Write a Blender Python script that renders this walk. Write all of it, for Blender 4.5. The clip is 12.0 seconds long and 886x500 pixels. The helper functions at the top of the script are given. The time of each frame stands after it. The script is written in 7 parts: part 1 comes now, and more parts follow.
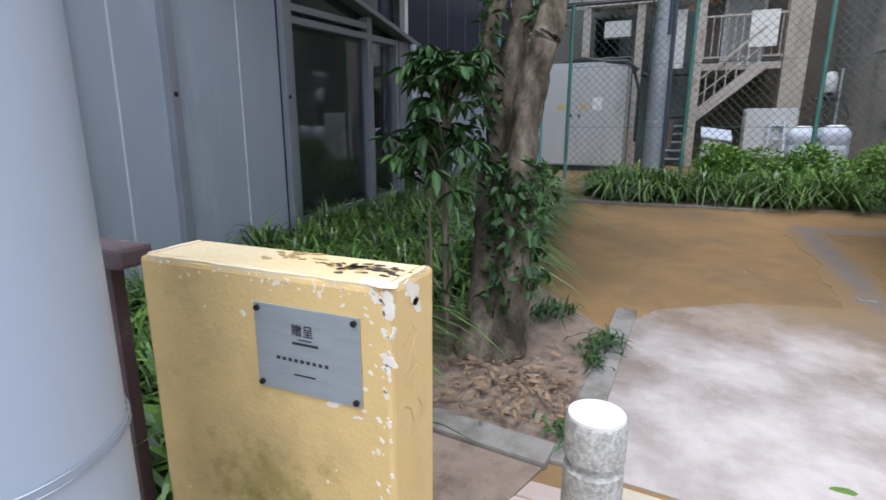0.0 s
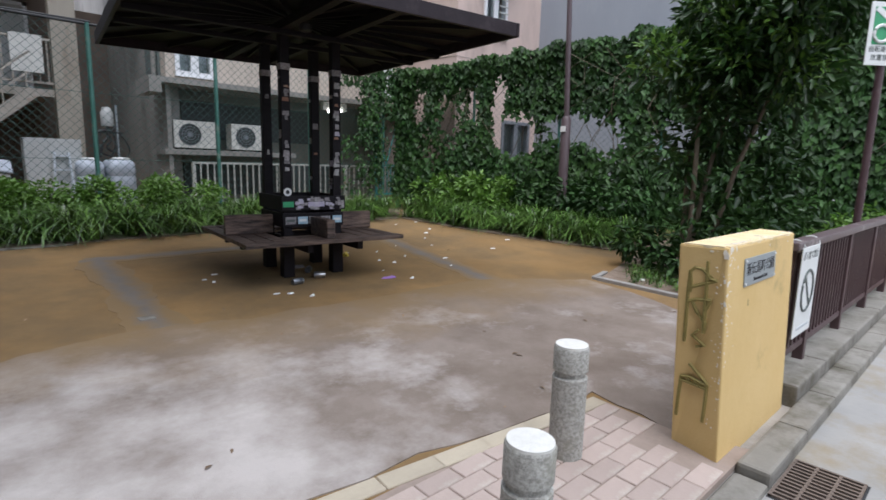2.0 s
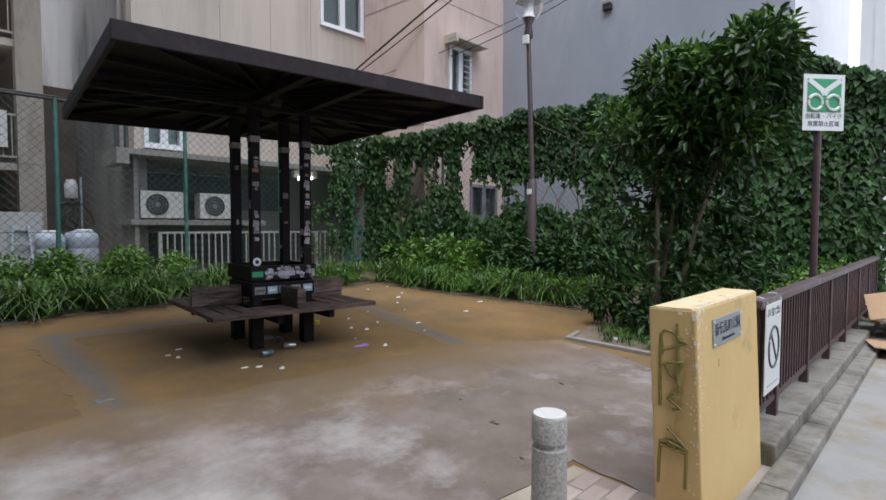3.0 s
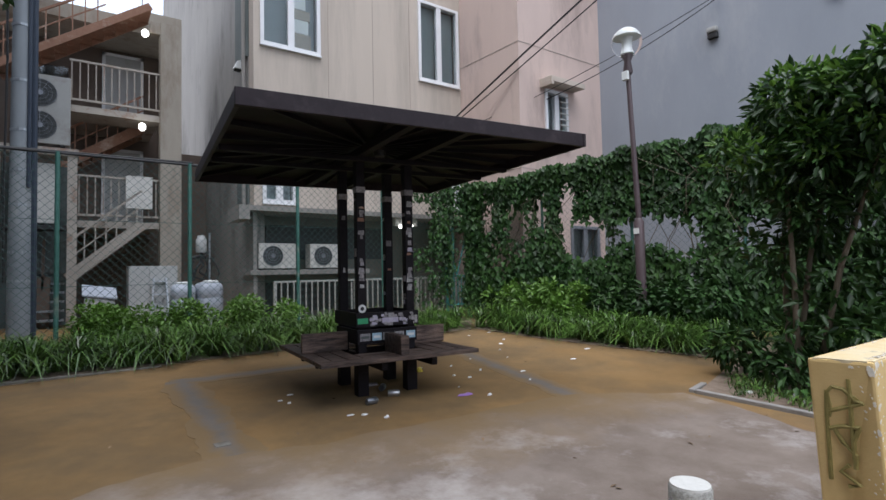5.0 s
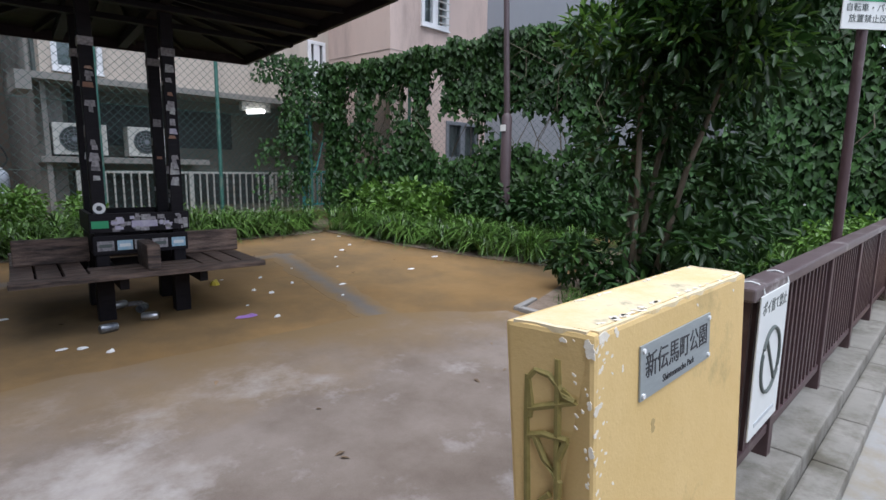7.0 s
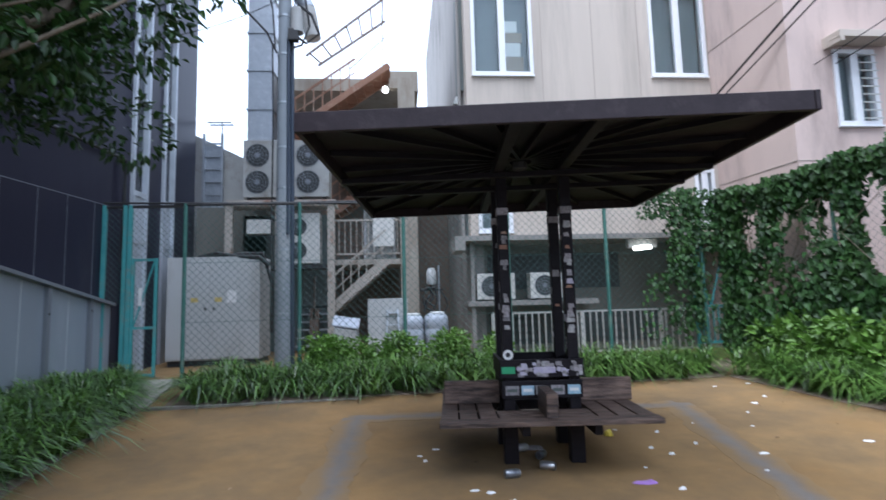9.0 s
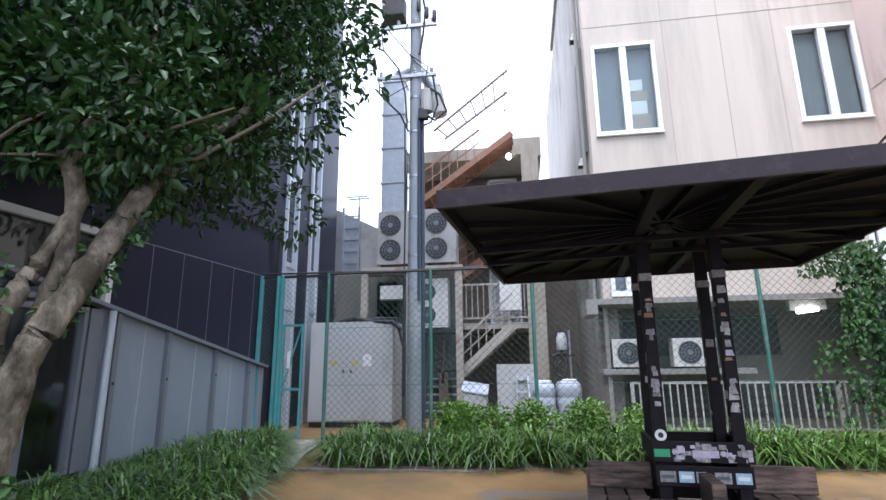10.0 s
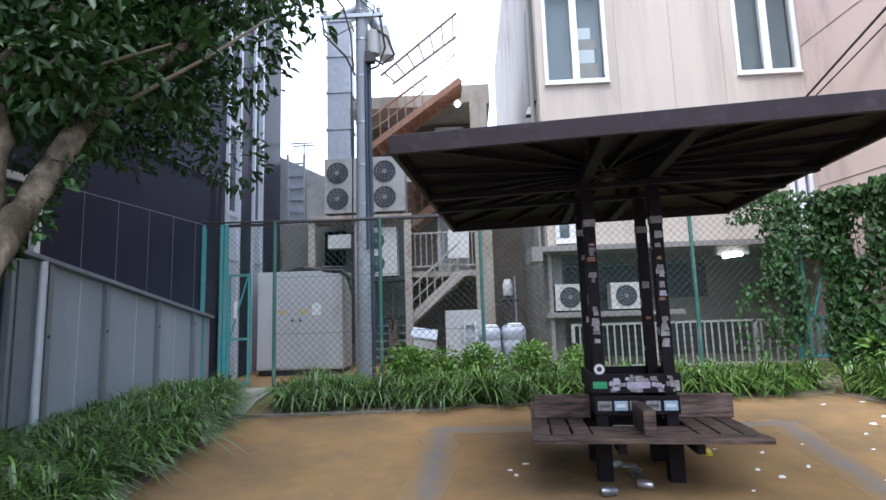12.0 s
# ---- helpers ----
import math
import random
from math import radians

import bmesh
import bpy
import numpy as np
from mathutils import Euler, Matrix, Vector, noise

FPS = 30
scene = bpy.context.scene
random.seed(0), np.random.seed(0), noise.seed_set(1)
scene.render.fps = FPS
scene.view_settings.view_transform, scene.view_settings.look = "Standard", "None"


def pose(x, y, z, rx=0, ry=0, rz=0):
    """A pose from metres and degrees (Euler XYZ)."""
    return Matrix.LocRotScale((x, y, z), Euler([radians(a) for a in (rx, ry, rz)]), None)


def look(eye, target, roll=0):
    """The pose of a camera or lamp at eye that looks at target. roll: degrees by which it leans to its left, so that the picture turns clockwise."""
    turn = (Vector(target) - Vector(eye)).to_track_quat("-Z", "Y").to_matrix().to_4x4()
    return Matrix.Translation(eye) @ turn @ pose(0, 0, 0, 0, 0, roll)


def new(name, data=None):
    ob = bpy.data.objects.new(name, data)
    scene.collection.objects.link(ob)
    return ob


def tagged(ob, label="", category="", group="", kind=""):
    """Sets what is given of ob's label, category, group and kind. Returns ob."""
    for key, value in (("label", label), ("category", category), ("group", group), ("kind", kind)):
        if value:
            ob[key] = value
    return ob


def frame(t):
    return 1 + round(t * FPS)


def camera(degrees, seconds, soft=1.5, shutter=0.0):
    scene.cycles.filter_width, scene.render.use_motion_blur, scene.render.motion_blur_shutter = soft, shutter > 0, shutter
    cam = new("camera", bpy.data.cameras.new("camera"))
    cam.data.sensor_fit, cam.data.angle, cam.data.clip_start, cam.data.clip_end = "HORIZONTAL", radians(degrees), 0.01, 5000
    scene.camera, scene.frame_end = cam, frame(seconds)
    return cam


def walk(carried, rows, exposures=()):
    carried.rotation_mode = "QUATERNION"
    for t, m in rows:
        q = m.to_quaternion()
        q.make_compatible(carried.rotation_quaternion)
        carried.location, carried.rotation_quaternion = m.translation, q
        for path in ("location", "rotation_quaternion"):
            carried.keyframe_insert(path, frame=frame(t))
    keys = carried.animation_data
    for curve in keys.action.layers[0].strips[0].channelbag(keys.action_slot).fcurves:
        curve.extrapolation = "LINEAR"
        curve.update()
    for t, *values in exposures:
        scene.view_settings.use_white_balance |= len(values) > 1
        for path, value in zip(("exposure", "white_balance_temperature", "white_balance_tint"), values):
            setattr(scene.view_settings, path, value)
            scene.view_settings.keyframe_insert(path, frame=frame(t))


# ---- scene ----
cam = camera(80.6, 12.0, shutter=0.15)
PATH = [
    (0, (-0.408, -0.134, 1.259), (-1.177, 1.655, 0.801), 0.1),
    (0.5, (-0.358, -0.098, 1.275), (-0.745, 1.814, 0.835), 1.2),
    (1, (-0.251, -0.103, 1.298), (-0.028, 1.843, 0.895), 1.8),
    (1.5, (-0.121, -0.136, 1.276), (0.791, 1.609, 0.923), 2.0),
    (2, (-0.044, -0.203, 1.316), (1.295, 1.248, 0.996), 1.5),
    (2.5, (-0.023, -0.216, 1.323), (1.444, 1.123, 1.091), 0.8),
    (3, (-0.043, -0.202, 1.36), (1.386, 1.194, 1.272), 0.1),
    (3.5, (-0.087, -0.157, 1.397), (1.182, 1.386, 1.482), -0.1),
    (3.7, (-0.102, -0.143, 1.413), (1.087, 1.458, 1.561), -0.2),
    (5.3, (0.096, -0.074, 1.333), (1.242, 1.564, 1.385), -0.9),
    (5.5, (0.248, -0.091, 1.323), (1.454, 1.504, 1.312), -0.9),
    (6, (0.674, -0.093, 1.329), (2.009, 1.387, 1.175), -0.7),
    (6.5, (1.15, 0.035, 1.298), (2.546, 1.446, 1.054), 0.2),
    (6.7, (1.305, 0.06, 1.304), (2.711, 1.455, 1.024), 0.6),
    (8.3, (1.577, 0.277, 1.367), (2.477, 2.055, 1.19), -1.0),
    (8.5, (1.543, 0.295, 1.378), (2.246, 2.166, 1.306), -1.5),
    (9, (1.48, 0.373, 1.439), (1.645, 2.355, 1.648), -1.6),
    (9.5, (1.431, 0.396, 1.5), (1.175, 2.332, 1.93), -0.9),
    (10, (1.368, 0.369, 1.505), (1.078, 2.297, 1.953), -0.6),
    (10.5, (1.347, 0.342, 1.507), (1.083, 2.278, 1.936), -0.8),
    (11, (1.34, 0.349, 1.473), (1.136, 2.302, 1.857), -1.2),
    (11.5, (1.33, 0.334, 1.463), (1.19, 2.305, 1.772), -1.7),
    (12, (1.33, 0.319, 1.471), (1.234, 2.301, 1.726), -1.8),
]
walk(cam, [(t, look(e, a, r)) for t, e, a, r in PATH],
     exposures=[(0.0, 1.04, 6100, 15), (1.0, 1.02, 6100, 15), (1.5, 0.76, 6100, 14), (2.0, 0.42, 6150, 13), (2.5, 0.26, 6200, 13), (3.0, 0.21, 6150, 13), (5.5, 0.24, 6150, 13), (6.7, 0.36, 6050, 13), (8.5, 0.58, 5400, 11), (9.0, 0.78, 5600, 12), (9.5, 1.22, 5850, 15), (12.0, 1.12, 5900, 16)])

# ---- sky and sun: a bright overcast day ----
world = bpy.data.worlds.new("sky")
scene.world = world
world.use_nodes = True
wn = world.node_tree.nodes
sky = wn.new("ShaderNodeTexSky")
sky.sky_type = "NISHITA"
sky.sun_disc = False
sky.sun_elevation, sky.sun_rotation = radians(68), radians(225)
sky.air_density, sky.dust_density, sky.ozone_density = 1.0, 6.0, 1.0
wn["Background"].inputs["Strength"].default_value = 0.15
cloud = wn.new("ShaderNodeMix")  # an even white cloud cover over the sky
cloud.data_type = "RGBA"
cloud.inputs["Factor"].default_value = 0.86
cloud.inputs["B"].default_value = (8.1, 8.9, 10.1, 1)
world.node_tree.links.new(sky.outputs[0], cloud.inputs["A"])
world.node_tree.links.new(cloud.outputs["Result"], wn["Background"].inputs["Color"])
sun_data = bpy.data.lights.new("sun", "SUN")
sun_data.energy, sun_data.angle, sun_data.color = 2.7, radians(60), (1.0, 0.98, 0.96)
sun = new("sun", sun_data)
sun.matrix_world = look((0, 0, 30), (4.5, 4.5, 14))

# ---- materials ----
MATS = {}


def mat(name, a, b=None, scale=6.0, rough=0.8, bump=0.15, metal=0.0, fine=60.0, stain=None, stain_scale=1.2,
        stain_amount=0.5, rand=0.0, spec=0.5, stretch=(1, 1, 1), translucent=0.0, emit=None, power=0.0, island=0.0):
    """A surface with grain at two sizes, and stains of a third colour."""
    m = bpy.data.materials.new(name)
    MATS[name] = m
    m.use_nodes = True
    nt = m.node_tree
    n, l = nt.nodes, nt.links
    p = n["Principled BSDF"]
    p.inputs["Roughness"].default_value = rough
    p.inputs["Metallic"].default_value = metal
    p.inputs["Specular IOR Level"].default_value = spec
    if b is None:
        b = tuple(c * 0.8 for c in a)
    co = n.new("ShaderNodeTexCoord")
    mp = n.new("ShaderNodeMapping")
    mp.inputs["Scale"].default_value = stretch
    l.new(co.outputs["Object"], mp.inputs["Vector"])
    vec = mp.outputs["Vector"]
    n1 = n.new("ShaderNodeTexNoise")
    n1.inputs["Scale"].default_value, n1.inputs["Detail"].default_value = scale, 6
    n1.inputs["Roughness"].default_value = 0.65
    n2 = n.new("ShaderNodeTexNoise")
    n2.inputs["Scale"].default_value, n2.inputs["Detail"].default_value = fine, 4
    l.new(vec, n1.inputs["Vector"])
    l.new(vec, n2.inputs["Vector"])
    r1 = n.new("ShaderNodeMapRange")
    r1.inputs["From Min"].default_value, r1.inputs["From Max"].default_value = 0.35, 0.65
    l.new(n1.outputs["Fac"], r1.inputs["Value"])
    add = n.new("ShaderNodeMix")
    add.data_type = "FLOAT"
    add.inputs["Factor"].default_value = 0.35
    l.new(r1.outputs["Result"], add.inputs["A"])
    l.new(n2.outputs["Fac"], add.inputs["B"])
    mix = n.new("ShaderNodeMix")
    mix.data_type = "RGBA"
    mix.inputs["A"].default_value, mix.inputs["B"].default_value = (*a, 1), (*b, 1)
    l.new(add.outputs["Result"], mix.inputs["Factor"])
    col = mix.outputs["Result"]
    if stain:
        n3 = n.new("ShaderNodeTexNoise")
        n3.inputs["Scale"].default_value, n3.inputs["Detail"].default_value = stain_scale, 8
        n3.inputs["Roughness"].default_value = 0.7
        l.new(vec, n3.inputs["Vector"])
        r3 = n.new("ShaderNodeMapRange")
        r3.inputs["From Min"].default_value = 0.62 - 0.25 * stain_amount
        r3.inputs["From Max"].default_value = 0.72 - 0.1 * stain_amount
        l.new(n3.outputs["Fac"], r3.inputs["Value"])
        ms = n.new("ShaderNodeMix")
        ms.data_type = "RGBA"
        ms.inputs["B"].default_value = (*stain, 1)
        l.new(r3.outputs["Result"], ms.inputs["Factor"])
        l.new(col, ms.inputs["A"])
        col = ms.outputs["Result"]
    if rand or island:
        hs = n.new("ShaderNodeHueSaturation")
        if island:
            src, amount = n.new("ShaderNodeNewGeometry").outputs["Random Per Island"], island
        else:
            src, amount = n.new("ShaderNodeObjectInfo").outputs["Random"], rand
        rr = n.new("ShaderNodeMapRange")
        rr.inputs["To Min"].default_value, rr.inputs["To Max"].default_value = 1 - amount, 1 + amount
        l.new(src, rr.inputs["Value"])
        l.new(rr.outputs["Result"], hs.inputs["Value"])
        l.new(col, hs.inputs["Color"])
        col = hs.outputs["Color"]
    l.new(col, p.inputs["Base Color"])
    if bump:
        bp = n.new("ShaderNodeBump")
        bp.inputs["Strength"].default_value, bp.inputs["Distance"].default_value = bump, 0.01
        l.new(add.outputs["Result"], bp.inputs["Height"])
        l.new(bp.outputs["Normal"], p.inputs["Normal"])
    if emit:
        p.inputs["Emission Color"].default_value = (*emit, 1)
        p.inputs["Emission Strength"].default_value = power
    if translucent:
        tr = n.new("ShaderNodeBsdfTranslucent")
        l.new(col, tr.inputs["Color"])
        sh = n.new("ShaderNodeMixShader")
        sh.inputs["Fac"].default_value = translucent
        l.new(p.outputs[0], sh.inputs[1])
        l.new(tr.outputs[0], sh.inputs[2])
        l.new(sh.outputs[0], n["Material Output"].inputs["Surface"])
    return m


def glass(name, tint=(0.9, 0.95, 0.95), ior=1.1):
    m = bpy.data.materials.new(name)
    m.use_nodes = True
    p = m.node_tree.nodes["Principled BSDF"]
    p.inputs["Base Color"].default_value = (*tint, 1)
    p.inputs["Roughness"].default_value = 0.02
    p.inputs["Transmission Weight"].default_value = 1.0
    p.inputs["IOR"].default_value = ior
    return m


SAND = mat("sand", (0.195, 0.112, 0.037), (0.285, 0.176, 0.068), 1.1, 0.9, 0.5, fine=170, stain=(0.15, 0.098, 0.044), stain_scale=0.7, stain_amount=0.85)
CONC_WHITE = mat("worn_concrete", (0.138, 0.105, 0.08), (0.25, 0.206, 0.172), 2.3, 0.85, 0.5, fine=150, stain=(0.33, 0.295, 0.27), stain_scale=1.9, stain_amount=0.35)


def bloom(m, x, y, near, far, colour, z=0.0, size=1.1, ragged=5.5):
    """A stain that has spread over a surface from one place, ragged at its rim."""
    nt = m.node_tree
    n, l = nt.nodes, nt.links
    base = n["Principled BSDF"].inputs["Base Color"]
    old = base.links[0].from_socket
    co = n.new("ShaderNodeTexCoord")
    dist = n.new("ShaderNodeVectorMath")
    dist.operation = "DISTANCE"
    dist.inputs[1].default_value = (x, y, z)
    l.new(co.outputs["Object"], dist.inputs[0])
    nz = n.new("ShaderNodeTexNoise")
    nz.inputs["Scale"].default_value, nz.inputs["Detail"].default_value, nz.inputs["Roughness"].default_value = size, 9, 0.62
    l.new(co.outputs["Object"], nz.inputs["Vector"])
    k = n.new("ShaderNodeMath")
    k.operation = "MULTIPLY_ADD"
    k.inputs[1].default_value, k.inputs[2].default_value = -ragged, ragged / 2
    l.new(nz.outputs["Fac"], k.inputs[0])
    s = n.new("ShaderNodeMath")
    l.new(dist.outputs["Value"], s.inputs[0])
    l.new(k.outputs[0], s.inputs[1])
    r = n.new("ShaderNodeMapRange")
    r.inputs["From Min"].default_value, r.inputs["From Max"].default_value = near, far
    r.inputs["To Min"].default_value, r.inputs["To Max"].default_value = 1, 0
    l.new(s.outputs[0], r.inputs["Value"])
    mx = n.new("ShaderNodeMix")
    mx.data_type = "RGBA"
    mx.inputs["B"].default_value = (*colour, 1)
    l.new(r.outputs["Result"], mx.inputs["Factor"])
    l.new(old, mx.inputs["A"])
    l.new(mx.outputs["Result"], base)


def sand_drift(m, y0, y1, colour):
    """Sand carried onto the inner rim of a slab, thinning towards the street."""
    nt = m.node_tree
    n, l = nt.nodes, nt.links
    base = n["Principled BSDF"].inputs["Base Color"]
    old = base.links[0].from_socket
    co = n.new("ShaderNodeTexCoord")
    sep = n.new("ShaderNodeSeparateXYZ")
    l.new(co.outputs["Object"], sep.inputs[0])
    nz = n.new("ShaderNodeTexNoise")
    nz.inputs["Scale"].default_value, nz.inputs["Detail"].default_value, nz.inputs["Roughness"].default_value = 1.5, 8, 0.65
    l.new(co.outputs["Object"], nz.inputs["Vector"])
    k = n.new("ShaderNodeMath")
    k.operation = "MULTIPLY_ADD"
    k.inputs[1].default_value, k.inputs[2].default_value = 2.2, -1.1
    l.new(nz.outputs["Fac"], k.inputs[0])
    sx = n.new("ShaderNodeMath")
    sx.operation = "MULTIPLY_ADD"
    sx.inputs[1].default_value = 0.16
    l.new(sep.outputs["X"], sx.inputs[0])
    l.new(sep.outputs["Y"], sx.inputs[2])
    s = n.new("ShaderNodeMath")
    l.new(sx.outputs[0], s.inputs[0])
    l.new(k.outputs[0], s.inputs[1])
    r = n.new("ShaderNodeMapRange")
    r.inputs["From Min"].default_value, r.inputs["From Max"].default_value = y0, y1
    l.new(s.outputs[0], r.inputs["Value"])
    mx = n.new("ShaderNodeMix")
    mx.data_type = "RGBA"
    mx.inputs["B"].default_value = (*colour, 1)
    l.new(r.outputs["Result"], mx.inputs["Factor"])
    l.new(old, mx.inputs["A"])
    l.new(mx.outputs["Result"], base)


def silted(m, lines, near, far, colour):
    """Sand washed over the rims of narrow strips laid along the given lines, uneven along them."""
    nt = m.node_tree
    n, l = nt.nodes, nt.links
    base = n["Principled BSDF"].inputs["Base Color"]
    old = base.links[0].from_socket
    co = n.new("ShaderNodeTexCoord")
    nearest = None
    for x0, y0, x1, y1 in lines:
        d = Vector((x1 - x0, y1 - y0, 0)).normalized()
        sub = n.new("ShaderNodeVectorMath")
        sub.operation = "SUBTRACT"
        sub.inputs[1].default_value = (x0, y0, 0)
        l.new(co.outputs["Object"], sub.inputs[0])
        dot = n.new("ShaderNodeVectorMath")
        dot.operation = "DOT_PRODUCT"
        dot.inputs[1].default_value = (-d.y, d.x, 0)
        l.new(sub.outputs["Vector"], dot.inputs[0])
        ab = n.new("ShaderNodeMath")
        ab.operation = "ABSOLUTE"
        l.new(dot.outputs["Value"], ab.inputs[0])
        if nearest is None:
            nearest = ab.outputs[0]
        else:
            mn = n.new("ShaderNodeMath")
            mn.operation = "MINIMUM"
            l.new(nearest, mn.inputs[0])
            l.new(ab.outputs[0], mn.inputs[1])
            nearest = mn.outputs[0]
    nz = n.new("ShaderNodeTexNoise")
    nz.inputs["Scale"].default_value, nz.inputs["Detail"].default_value, nz.inputs["Roughness"].default_value = 3.2, 8, 0.7
    l.new(co.outputs["Object"], nz.inputs["Vector"])
    k = n.new("ShaderNodeMath")
    k.operation = "MULTIPLY_ADD"
    k.inputs[1].default_value, k.inputs[2].default_value = 0.34, -0.15
    l.new(nz.outputs["Fac"], k.inputs[0])
    a = n.new("ShaderNodeMath")
    l.new(nearest, a.inputs[0])
    l.new(k.outputs[0], a.inputs[1])
    r = n.new("ShaderNodeMapRange")
    r.inputs["From Min"].default_value, r.inputs["From Max"].default_value = near, far
    l.new(a.outputs[0], r.inputs["Value"])
    mx = n.new("ShaderNodeMix")
    mx.data_type = "RGBA"
    mx.inputs["B"].default_value = (*colour, 1)
    l.new(r.outputs["Result"], mx.inputs["Factor"])
    l.new(old, mx.inputs["A"])
    l.new(mx.outputs["Result"], base)


bloom(CONC_WHITE, 0.2, 1.9, -0.3, 1.9, (0.46, 0.42, 0.385), size=1.8, ragged=7.0)
sand_drift(CONC_WHITE, 2.9, 4.15, (0.205, 0.135, 0.062))
CONC = mat("concrete", (0.40, 0.37, 0.33), (0.30, 0.28, 0.25), 2.5, 0.9, 0.3, stain=(0.18, 0.17, 0.15), stain_amount=0.5)
CONC_WET = mat("damp_concrete", (0.125, 0.109, 0.094), (0.172, 0.147, 0.122), 3.0, 0.75, 0.3)
SANDY = (0.195, 0.125, 0.053)
silted(CONC_WET, ((0.93, 3.60, 0.97, 6.48), (0.86, 6.42, 4.72, 6.42), (4.07, 3.45, 4.72, 6.50)), 0.02, 0.155, SANDY)
KERB = mat("kerb_stone", (0.27, 0.255, 0.225), (0.19, 0.18, 0.155), 4.0, 0.9, 0.5, fine=150, stain=(0.11, 0.10, 0.075), stain_scale=3.0, stain_amount=0.6)
ASPHALT = mat("asphalt", (0.115, 0.11, 0.10), (0.17, 0.16, 0.145), 5.0, 0.9, 0.6, fine=220, stain=(0.22, 0.185, 0.135), stain_scale=1.0, stain_amount=0.6)
GUTTER = mat("gutter_concrete", (0.33, 0.32, 0.30), (0.25, 0.25, 0.24), 2.0, 0.85, 0.3, stain=(0.24, 0.19, 0.11), stain_amount=0.6)
PAVER = mat("paver", (0.43, 0.345, 0.30), (0.37, 0.30, 0.26), 6.0, 0.9, 0.3, fine=140, rand=0.10, stain=(0.50, 0.45, 0.39), stain_scale=3.0, stain_amount=0.45)
JOINTSAND = mat("joint_sand", (0.34, 0.27, 0.225), (0.25, 0.20, 0.165), 6.0, 0.95, 0.3)
EDGE = mat("cream_edging", (0.46, 0.40, 0.30), (0.38, 0.33, 0.25), 6.0, 0.9, 0.3, rand=0.1)
SOIL = mat("soil", (0.17, 0.125, 0.09), (0.27, 0.21, 0.16), 7.0, 1.0, 0.8, fine=90, stain=(0.09, 0.06, 0.04), stain_scale=3.0, stain_amount=0.5)
YELLOW = mat("yellow_paint", (0.64, 0.445, 0.175), (0.70, 0.505, 0.225), 3.0, 0.75, 0.25, fine=110, stain=(0.45, 0.33, 0.14), stain_scale=2.2, stain_amount=0.15)
YELLOW_MOSSY = mat("yellow_paint_mossy", (0.64, 0.445, 0.175), (0.70, 0.505, 0.225), 3.0, 0.75, 0.25, fine=110, stain=(0.50, 0.37, 0.16), stain_scale=2.2, stain_amount=0.25)
bloom(YELLOW_MOSSY, -1.15, 0.62, -0.03, 0.34, (0.44, 0.32, 0.13), 0.50, 6.0, 0.9)
bloom(YELLOW_MOSSY, -1.13, 0.62, -0.06, 0.16, (0.25, 0.20, 0.045), 0.46, 16.0, 0.75)
WORN = mat("worn_pale_edge", (0.72, 0.57, 0.32), (0.78, 0.68, 0.48), 18.0, 0.85, 0.2, stain=(0.66, 0.48, 0.22), stain_scale=14, stain_amount=0.3)
YELLOW_TOP = mat("yellow_worn_top", (0.68, 0.50, 0.22), (0.75, 0.66, 0.46), 5.0, 0.8, 0.3, stain=(0.16, 0.13, 0.08), stain_scale=5.0, stain_amount=0.15)
FLAKE = mat("bare_plaster", (0.80, 0.75, 0.65), (0.72, 0.65, 0.53), 20.0, 0.9, 0.2)
MOSS = mat("moss", (0.30, 0.235, 0.055), (0.42, 0.32, 0.10), 25.0, 1.0, 0.6)
GRAFFITI = mat("graffiti_olive", (0.20, 0.165, 0.045), (0.30, 0.24, 0.075), 30.0, 0.7, 0.0)
GRAFFITI_DARK = mat("graffiti_black", (0.05, 0.04, 0.03), (0.09, 0.07, 0.05), 30.0, 0.7, 0.0)
SCRATCH = mat("scratched_mark", (0.40, 0.29, 0.12), (0.48, 0.34, 0.14), 30.0, 0.8, 0.0)
PLATE = mat("steel_plate", (0.31, 0.345, 0.35), (0.38, 0.415, 0.42), 12.0, 0.5, 0.05, metal=0.35, stretch=(1, 1, 6))
PLATE_INK = mat("plate_ink", (0.03, 0.03, 0.035), None, 10, 0.6, 0.0)
BOLT = mat("dark_bolt", (0.03, 0.03, 0.03), None, 10, 0.4, 0.0, metal=0.5)
GRANITE = mat("granite", (0.56, 0.55, 0.50), (0.17, 0.165, 0.145), 75.0, 0.8, 0.25, fine=260, stain=(0.24, 0.23, 0.18), stain_scale=5.0, stain_amount=0.35)
GRANITE_TOP = mat("granite_top", (0.70, 0.69, 0.64), (0.58, 0.57, 0.52), 30.0, 0.8, 0.2, fine=200)
RAIL = mat("brown_rail_paint", (0.060, 0.033, 0.036), (0.085, 0.05, 0.052), 8.0, 0.45, 0.1, stain=(0.14, 0.11, 0.10), stain_scale=4.0, stain_amount=0.15)
RAIL_TOP = mat("worn_rail_top", (0.085, 0.055, 0.06), (0.13, 0.10, 0.10), 6.0, 0.4, 0.1, stain=(0.5, 0.48, 0.46), stain_scale=3.0, stain_amount=0.1)
DARKWOOD = mat("dark_brown_paint", (0.007, 0.0055, 0.0075), (0.014, 0.011, 0.0135), 10.0, 0.6, 0.2, stretch=(1, 1, 4), spec=0.2)
FASCIA = mat("roof_fascia_metal", (0.018, 0.012, 0.0145), (0.030, 0.021, 0.024), 7.0, 0.5, 0.2, stain=(0.046, 0.034, 0.037), stain_scale=5.0, stain_amount=0.35, spec=0.22)
